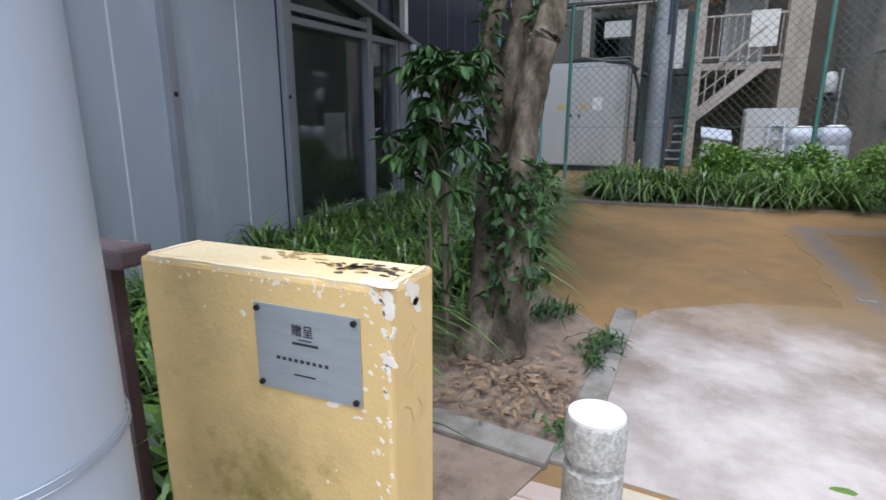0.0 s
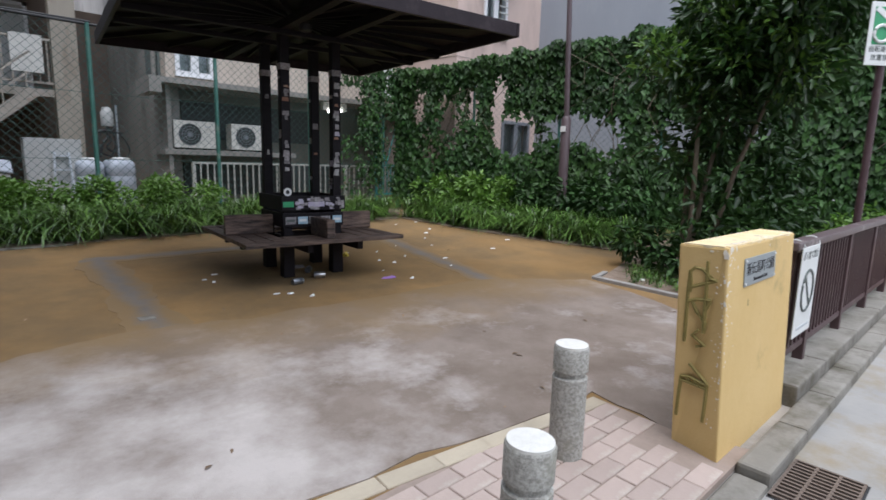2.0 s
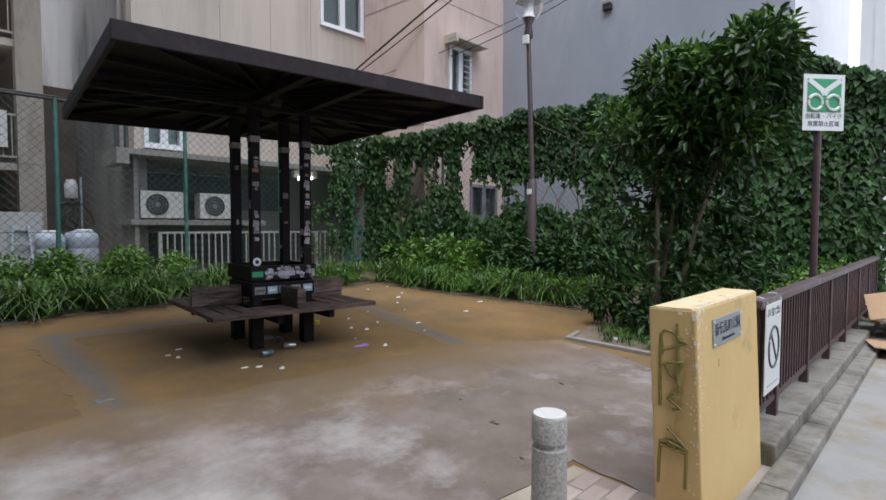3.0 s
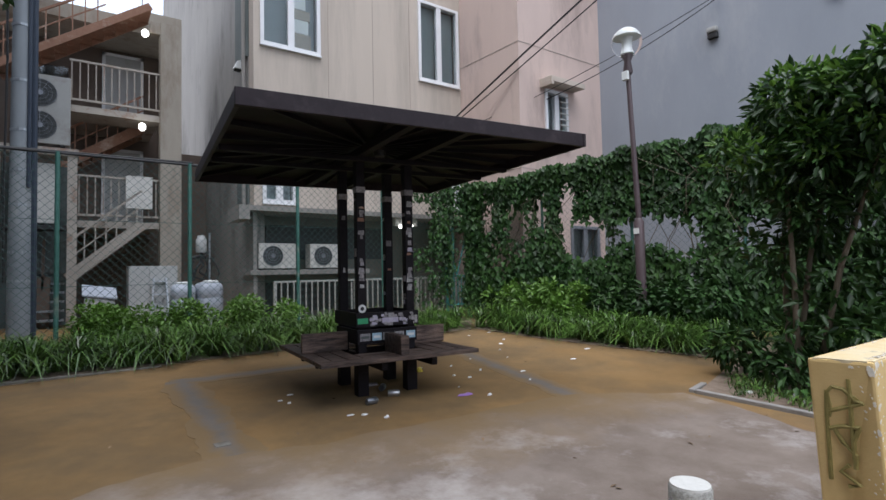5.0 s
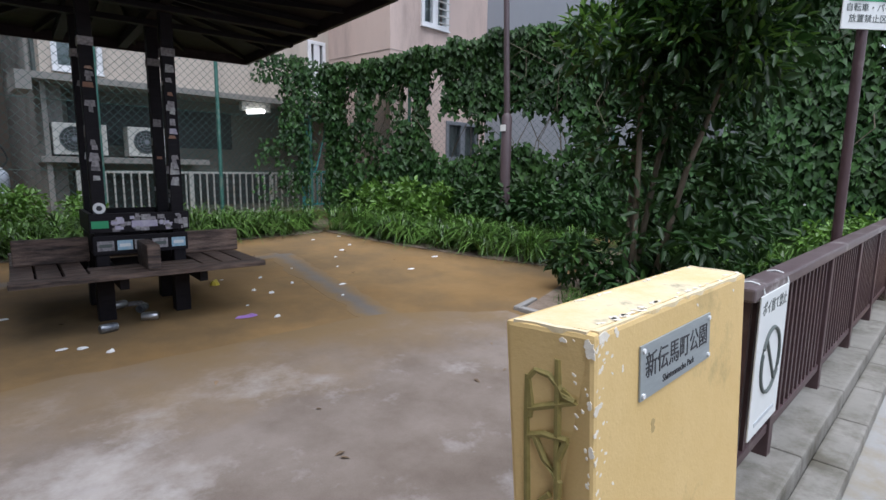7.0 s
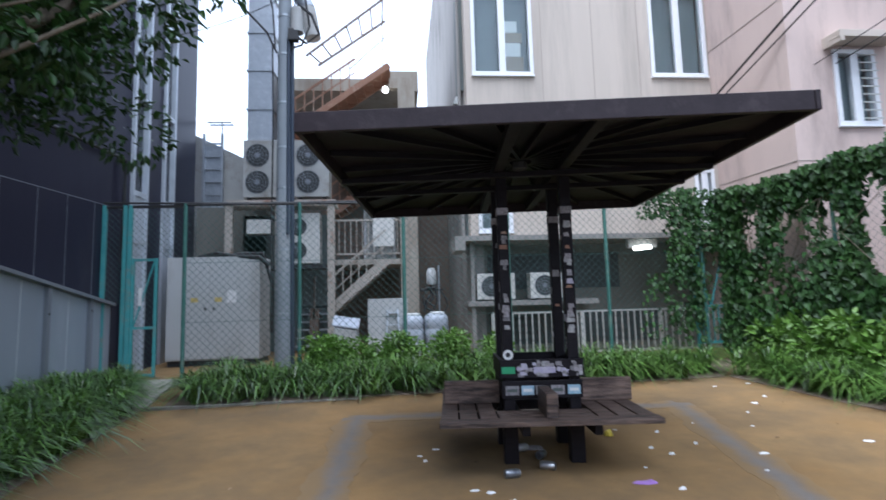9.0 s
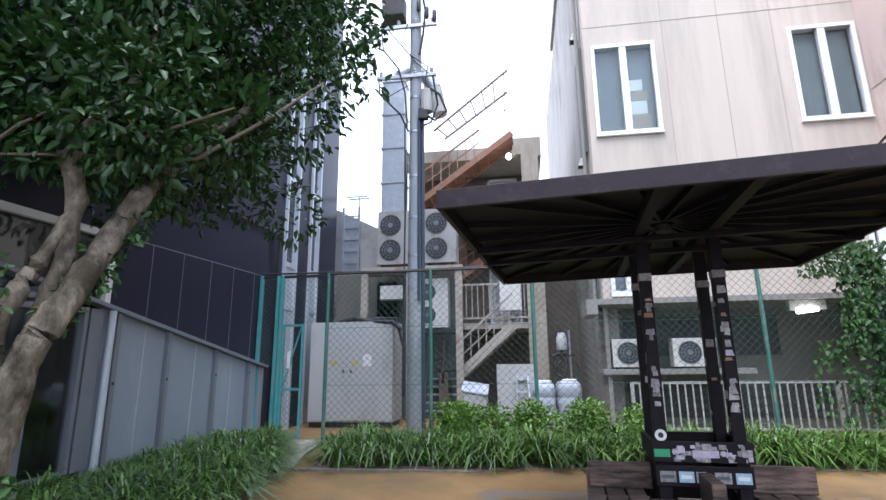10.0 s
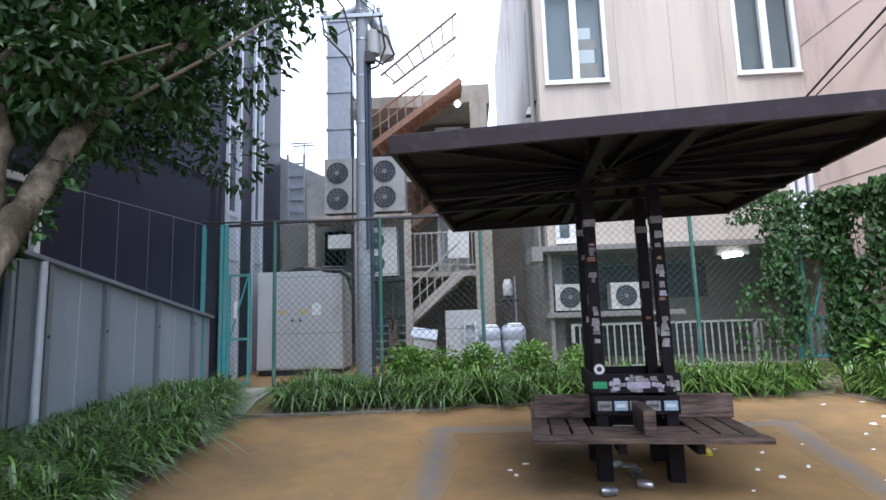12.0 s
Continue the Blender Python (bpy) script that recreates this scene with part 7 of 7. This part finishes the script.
# ---- ivy-grown boundary fence ----
IA, IB = Vector((7.5, 9.5, 0)), Vector((10.3, 0.62, 0))
ilen = (IB - IA).length
idir = (IB - IA).normalized()
inorm = Vector((idir.y, -idir.x, 0))
if inorm.x > 0:
    inorm = -inorm
itop = lambda s: np.interp(s, [0, 2.5, 4.7, 7.0, 8.2, 9.3], [2.92, 3.25, 3.45, 3.75, 3.95, 3.6])
bf = thing("boundary_fence", "green wire boundary fence hidden under ivy", "fence", at=(IA.x, IA.y, 0))
for k in range(6):
    q = IA + idir * (ilen * k / 5)
    part("post", Geo().tube([(q.x, q.y, 0), (q.x, q.y, 2.95 + 0.12 * k)], 0.03, 8), TEAL, bf, smooth=True)
part("top_rail", Geo().tube([(IA.x, IA.y, 2.85), (IB.x, IB.y, 3.45)], 0.022, 8), TEAL, bf)
part("mesh", chain_link(Geo(), (IA.x, IA.y, 0), (IB.x, IB.y, 0), 0.05, 2.9, 0.12, 0.0018), WIRE, bf, "green wire mesh")
part("end_panel", Geo().box(10.28, 0.60, 0, 10.33, 1.0, 2.9), TEAL, bf)


def ivy_gap(s, z):
    """How open the ivy is at a place along the fence."""
    o = np.zeros_like(s)
    for cs, cz, rs, rz, k in ((2.45, 2.35, 0.15, 0.42, 1.3), (2.85, 1.70, 0.42, 0.34, 1.4), (4.0, 1.85, 0.55, 0.30, 1.0), (4.6, 1.7, 0.45, 0.35, 0.8), (5.9, 1.75, 0.35, 0.22, 1.0), (1.3, 2.0, 0.4, 0.5, 0.7), (1.9, 2.3, 0.12, 0.4, 0.9), (6.9, 1.9, 0.35, 0.2, 0.8), (0.9, 1.3, 0.35, 0.5, 0.6), (0.55, 2.3, 0.2, 0.4, 0.6)):
        o = np.maximum(o, 1.35 * k * np.exp(-((s - cs) / (1.12 * rs)) ** 2 - ((z - cz - 0.05) / (1.12 * rz)) ** 2))
    return o


def ivy_leaves(name, a, d, nrm, s, z, off, size, label):
    P = np.stack([a.x + d.x * s + nrm.x * off, a.y + d.y * s + nrm.y * off, z], 1)
    nn = len(s)
    D = np.array([0, 0, -1.0]) + np.array(nrm) * nr.uniform(0.1, 0.7, (nn, 1)) + np.array(d) * nr.normal(0, 0.65, (nn, 1))
    N = np.array(nrm) * 1.0 + nr.normal(0, 0.55, (nn, 3)) + np.array([0, 0, 0.5])
    L = nr.uniform(size[0], size[1], nn)
    return tagged(new(name, leaf_mesh(name, P, D, N, L, L * 0.95, LEAF_IVY, "lobed", 0.12, 0.2)), label, "plants", kind="stuff")


M = 62000
s, z = nr.uniform(-0.1, ilen + 0.1, M), nr.uniform(0.25, 4.1, M)
lump = np.array([0.9 * noise.noise((a * 2.6, b * 0.8, 3.0)) + 0.6 * noise.noise((a * 6.5, b * 2.4, 9.0)) for a, b in zip(s, z)])
keep = (z < itop(s) + 0.10 * lump + 0.05) & (nr.uniform(0, 1, M) > ivy_gap(s, z) * 1.15) & (nr.uniform(0, 1, M) < 0.66 + 0.75 * lump + 0.3 * (z > itop(s) - 0.5))
s, z, lump = s[keep], z[keep], lump[keep]
ivy_leaves("ivy", IA, idir, inorm, s, z, nr.uniform(0.0, 0.16, len(s)) + 0.12 * np.maximum(lump, 0) + 0.12 * np.exp(-((z - itop(s)) / 0.3) ** 2), (0.075, 0.13), "thick dark green ivy curtain over the boundary fence")
# inner leaves that stop the light
s2, z2 = nr.uniform(0, ilen, 14000), nr.uniform(0.2, 3.9, 14000)
keep = (z2 < itop(s2) - 0.05) & (nr.uniform(0, 1, 14000) > ivy_gap(s2, z2) * 2.2)
ivy_leaves("ivy", IA, idir, inorm, s2[keep], z2[keep], nr.uniform(-0.12, 0.0, keep.sum()), (0.11, 0.17), "shaded inner ivy leaves on the wire")
# the same ivy on the corner of the wire fence
M = 12000
s, z = nr.uniform(5.75, 7.55, M), nr.uniform(0.35, 3.15, M)
dens = np.interp(s, [5.75, 6.15, 6.4, 6.85, 6.95, 7.4, 7.55], [0.05, 0.45, 0.9, 0.95, 0.55, 0.75, 1.0]) * np.where((s > 6.9) & (s < 7.42) & (z < 2.0), 0.10, 1.0) * np.interp(z, [0.3, 1.0, 2.4, 3.1], [0.45, 0.7, 1.0, 1.0])
dens *= np.where((s < 6.25) & (z < 1.2), 0.3, 1.0)
strand = np.array([noise.noise((a * 7.0, b * 1.3, 21.0)) for a, b in zip(s, z)])
dens *= np.where((s < 6.3) & (z > 1.6) & (z < 2.6), 0.0, 1.0) * np.clip(0.75 + 1.6 * strand, 0, 1.2)
keep = nr.uniform(0, 1, M) < 0.8 * dens
ivy_leaves("ivy", Vector((0, FEN, 0)), Vector((1, 0, 0)), Vector((0, -1, 0)), s[keep], z[keep], nr.uniform(-0.02, 0.18, keep.sum()), (0.055, 0.095), "ivy hanging over the corner of the wire fence")
gx = Geo()
for k in range(60):
    s0 = nr.uniform(0, ilen)
    q = IA + idir * s0 + inorm * nr.uniform(-0.03, 0.05)
    pts = [(q.x, q.y, 0.1)]
    for j in range(1, 7):
        pts.append((q.x + idir.x * nr.normal(0, 0.08) * j, q.y + idir.y * nr.normal(0, 0.08) * j, 0.1 + float(itop(s0)) * j / 6.5))
    gx.tube(pts, 0.007, 4, cap=False)
tagged(new("ivy_stems", gx.mesh("ivy_stems", STEM_IVY)), "brown woody ivy stems on the fence", "plants", kind="stuff")
# teal brace frame in the corner
cg = thing("corner_gate", "teal steel gate frame half hidden by ivy", "gate", at=(7.1, FEN, 0))
for x in (6.86, 7.46):
    part("stile", Geo().box(x - 0.025, FEN + 0.03, 0, x + 0.025, FEN + 0.08, 2.0), TEALBRIGHT, cg)
for z in (0.3, 0.95, 1.97):
    part("frame_rail", Geo().box(6.88, FEN + 0.035, z, 7.44, FEN + 0.075, z + 0.04), TEALBRIGHT, cg)
part("brace", Geo().beam((7.12, FEN + 0.05, 1.0), (6.90, FEN + 0.05, 1.95), 0.02, 0.025).beam((7.14, FEN + 0.05, 1.0), (7.42, FEN + 0.05, 1.95), 0.02, 0.025), TEALBRIGHT, cg)
for k in range(5):
    part("bar", Geo().box(6.95 + k * 0.1, FEN + 0.045, 0.3, 6.97 + k * 0.1, FEN + 0.065, 0.95), TEALBRIGHT, cg)

# ---- fallen leaves and litter ----
n = 600
P = np.stack([nr.normal(-1.0, 0.24, n), nr.normal(2.0, 0.28, n), np.full(n, 0.045)], 1)
P = P[(P[:, 0] > -1.7) & (P[:, 0] < -0.70) & (P[:, 1] > 1.70)]
D = np.stack([nr.normal(size=len(P)), nr.normal(size=len(P)), nr.normal(0, 0.15, len(P))], 1)
L = nr.uniform(0.02, 0.075, len(P))
tagged(new("fallen_leaves", leaf_mesh("fallen_leaves", P, D, nr.normal(0, 0.35, (len(P), 3)) + np.array([0, 0, 1.0]), L, L * 0.32, LEAF_DRY, "oval", 0.12, 0.12)), "dry brown fallen leaves in the tree pit", "leaves", kind="stuff")
n = 90
P = np.stack([nr.uniform(-3.0, 9.0, n), nr.uniform(1.4, 7.6, n), np.full(n, 0.012)], 1)
P[:30, 0], P[:30, 1] = nr.uniform(-2.1, -1.3, 30), nr.uniform(3.2, 7.2, 30)
D = np.stack([nr.normal(size=n), nr.normal(size=n), np.zeros(n)], 1)
L = nr.uniform(0.025, 0.06, n)
tagged(new("fallen_leaves", leaf_mesh("fallen_leaves", P, D, np.tile((0.1, 0.1, 1.0), (n, 1)), L, L * 0.42, LEAF_DRY, "oval", 0.2, 0.1)), "scattered dry leaves on the sand", "leaves", kind="stuff")


def crumple(name, x, y, w, d, h, m, label, category, n=8):
    pts = []
    for k in range(n):
        a = 2 * math.pi * k / n
        q = rng.uniform(0.6, 1.1)
        pts.append((x + w * q * math.cos(a) * 0.5, y + d * q * math.sin(a) * 0.5))
    vs = [(a, b, 0.003) for a, b in pts] + [(x + (a - x) * 0.7, y + (b - y) * 0.7, h * rng.uniform(0.5, 1.0)) for a, b in pts] + [(x, y, h * 0.8)]
    fs = [tuple(range(n))[::-1]] + [(i, (i + 1) % n, n + (i + 1) % n, n + i) for i in range(n)] + [(n + i, n + (i + 1) % n, 2 * n) for i in range(n)]
    solo(name, Geo().add(vs, fs), m, label, category, "litter on the sand")


def can(x, y, turn, m, label, r=0.033, h=0.115):
    c = thing("drink_can", label, "can", "litter on the sand", at=(x, y, r))
    d = Vector((math.cos(turn), math.sin(turn), 0))
    a, b = Vector((x, y, r)) - d * h / 2, Vector((x, y, r)) + d * h / 2
    part("body", Geo().tube([a, a + d * 0.012, b - d * 0.015, b], [r * 0.82, r, r, r * 0.8], 18), m, c, smooth=True)
    part("rim", Geo().tube([b, b + d * 0.003], r * 0.78, 16), CANSILVER, c, "silver rim")


can(2.29, 4.40, 0.15, CANDARK, "dark printed drink can lying on the sand")
can(2.60, 4.53, -0.5, CANSILVER, "dented silver drink can lying on the sand")
can(2.62, 4.80, 0.9, CANDARK, "drink can lying under the bench")
can(2.50, 5.0, 0.3, CANSILVER, "silver can lying under the bench")
crumple("wrapper", 3.22, 4.16, 0.20, 0.09, 0.02, PURPLE, "purple crumpled snack wrapper", "wrapper")
crumple("wrapper", 3.41, 5.33, 0.13, 0.10, 0.06, YTRASH, "yellow crumpled snack wrapper", "wrapper")
crumple("wrapper", 2.62, 5.05, 0.25, 0.10, 0.03, PALESTICK, "pale crumpled plastic wrapper under the bench", "wrapper")
for x, y, w in ((1.98, 4.19, 0.09), (2.08, 4.13, 0.08), (4.45, 4.62, 0.11), (6.88, 6.25, 0.13), (5.55, 4.79, 0.15), (6.34, 5.2, 0.13), (5.56, 6.29, 0.09), (1.76, 5.16, 0.08), (3.71, 4.72, 0.07), (5.62, 2.55, 0.16), (6.25, 7.4, 0.10), (5.7, 7.3, 0.08), (3.4, 4.0, 0.06), (5.9, 6.6, 0.07), (3.62, 4.9, 0.05), (3.9, 5.35, 0.06), (4.2, 4.25, 0.04), (3.55, 5.5, 0.05), (4.05, 4.95, 0.05), (3.35, 4.45, 0.04), (1.62, 5.0, 0.06), (1.66, 4.86, 0.05), (4.9, 5.4, 0.05), (2.2, 3.95, 0.05), (5.2, 5.9, 0.05), (4.4, 5.6, 0.04)):
    crumple("paper_scrap", x, y, w, w * rng.uniform(0.4, 0.8), rng.uniform(0.008, 0.03), PAPER, "small torn scrap of white paper", "litter", 7)
crumple("leaf_litter", 0.235, 1.835, 0.11, 0.05, 0.012, LEAF_BRIGHT, "single green fallen leaf on the concrete", "leaf", 7)
# flattened cardboard at the end of the railing
box_group = [(7.6, 0.12, 0.0, 1.0, 0.7, 12, 4), (8.3, 0.2, 0.10, 0.8, 0.6, -20, 10), (8.7, 0.25, 0.22, 0.6, 0.5, 35, -14), (9.1, 0.15, 0.15, 0.7, 0.5, 60, 25), (8.1, 0.35, 0.28, 0.5, 0.35, 15, -30)]
for x, y, z, w, d, rz, ry in box_group:
    solo("cardboard_sheet", Geo().box(-w / 2, -d / 2, 0, w / 2, d / 2, 0.012, pose(x, y, z + 0.03 + abs(ry) * 0.004, ry * 0.5, ry, rz)), CARD, "flattened brown cardboard piled by the railing", "cardboard", "pile of cardboard")
cb = thing("cardboard_box", "open brown cardboard box with flaps", "box", "pile of cardboard", at=(8.6, 0.0, 0))
for a in ((8.3, -0.28, -0.02, 8.9, -0.27, 0.32), (8.3, 0.1, -0.02, 8.9, 0.11, 0.32), (8.3, -0.27, -0.02, 8.31, 0.1, 0.32), (8.89, -0.27, -0.02, 8.9, 0.1, 0.32), (8.3, -0.27, -0.025, 8.9, 0.1, -0.015)):
    part("side", Geo().box(*a), CARD, cb)
part("flap", Geo().box(-0.3, -0.2, 0, 0.3, 0, 0.006, pose(8.6, -0.28, 0.32, -35, 0, 0)), CARD, cb)
part("flap", Geo().box(-0.15, -0.18, 0, 0.15, 0.18, 0.006, pose(8.2, -0.08, 0.36, 0, 30, 0)), CARD, cb)
part("tape", Geo().box(8.5, -0.283, 0.1, 8.62, -0.281, 0.25), PAPER, cb, "white label")
# drain grate at the kerb
gr = thing("drain_grate", "rusty steel drain grate in the gutter", "drain grate", at=(2.55, 0.2, 0))
for k in range(13):
    part("bar", Geo().box(2.35 + k * 0.033, 0.06, -0.026, 2.362 + k * 0.033, 0.33, -0.012), STAIRBACK, gr)
for k in range(4):
    part("cross_bar", Geo().box(2.35, 0.06 + k * 0.087, -0.025, 2.758, 0.072 + k * 0.087, -0.013), STAIRBACK, gr)
# no depth below the bars: a thin black sheet stands for its darkness
part("pit", Geo().box(2.34, 0.05, -0.0248, 2.77, 0.335, -0.0235), BLACK, gr)

# ---- entrance pavers ----
pave = structure("entrance_paving", Geo().plate([(-0.74, 0.483), (2.6, 0.483), (2.5, 0.81), (2.53, 1.28), (1.1, 1.44), (-0.60, 1.60), (-1.3, 1.60), (-1.3, 0.81), (-0.82, 0.81)], -0.05, 0.010), JOINTSAND, "pinkish block paving of the entrance", "paving")
poly = [(-1.28, 0.49), (2.50, 0.49), (2.47, 0.81), (2.48, 1.16), (1.08, 1.32), (-0.60, 1.47), (-1.28, 1.50)]
paver_mesh = Geo().box(-0.097, -0.047, 0, 0.097, 0.047, 0.018).mesh("paver", PAVER, 0.004, segments=1)
row = 0
y = 0.54
while y < 1.5:
    x = -1.2 + (0.1 if row % 2 else 0.0)
    while x < 2.5:
        if inside(poly, x, y) and not (LX0 - 0.1 < x < LX1 + 0.1 and LYF - 0.05 < y < LYB + 0.05) and not (x > RX0 - 0.10 and RYF - 0.05 < y < RYB + 0.05):
            p = new("paver", paver_mesh)
            p.location = (x, y, rng.uniform(-0.002, 0.001))
            p.rotation_euler = (rng.uniform(-0.008, 0.008), rng.uniform(-0.006, 0.006), rng.uniform(-0.01, 0.01))
            p.parent = pave
        x += 0.2
    y += 0.1
    row += 1
edge_mesh = Geo().box(-0.147, -0.05, 0, 0.147, 0.05, 0.02).mesh("edging_block", EDGE, 0.005, segments=1)
for a, b, n in (((-0.55, 1.535), (1.10, 1.385), 6), ((1.12, 1.383), (2.50, 1.225), 5)):
    for k in range(n):
        u = (k + 0.5) / n
        p = new("edging_block", edge_mesh)
        p.location = (a[0] + (b[0] - a[0]) * u, a[1] + (b[1] - a[1]) * u, 0)
        p.rotation_euler = (0, 0, math.atan2(b[1] - a[1], b[0] - a[0]))
        p.parent = pave

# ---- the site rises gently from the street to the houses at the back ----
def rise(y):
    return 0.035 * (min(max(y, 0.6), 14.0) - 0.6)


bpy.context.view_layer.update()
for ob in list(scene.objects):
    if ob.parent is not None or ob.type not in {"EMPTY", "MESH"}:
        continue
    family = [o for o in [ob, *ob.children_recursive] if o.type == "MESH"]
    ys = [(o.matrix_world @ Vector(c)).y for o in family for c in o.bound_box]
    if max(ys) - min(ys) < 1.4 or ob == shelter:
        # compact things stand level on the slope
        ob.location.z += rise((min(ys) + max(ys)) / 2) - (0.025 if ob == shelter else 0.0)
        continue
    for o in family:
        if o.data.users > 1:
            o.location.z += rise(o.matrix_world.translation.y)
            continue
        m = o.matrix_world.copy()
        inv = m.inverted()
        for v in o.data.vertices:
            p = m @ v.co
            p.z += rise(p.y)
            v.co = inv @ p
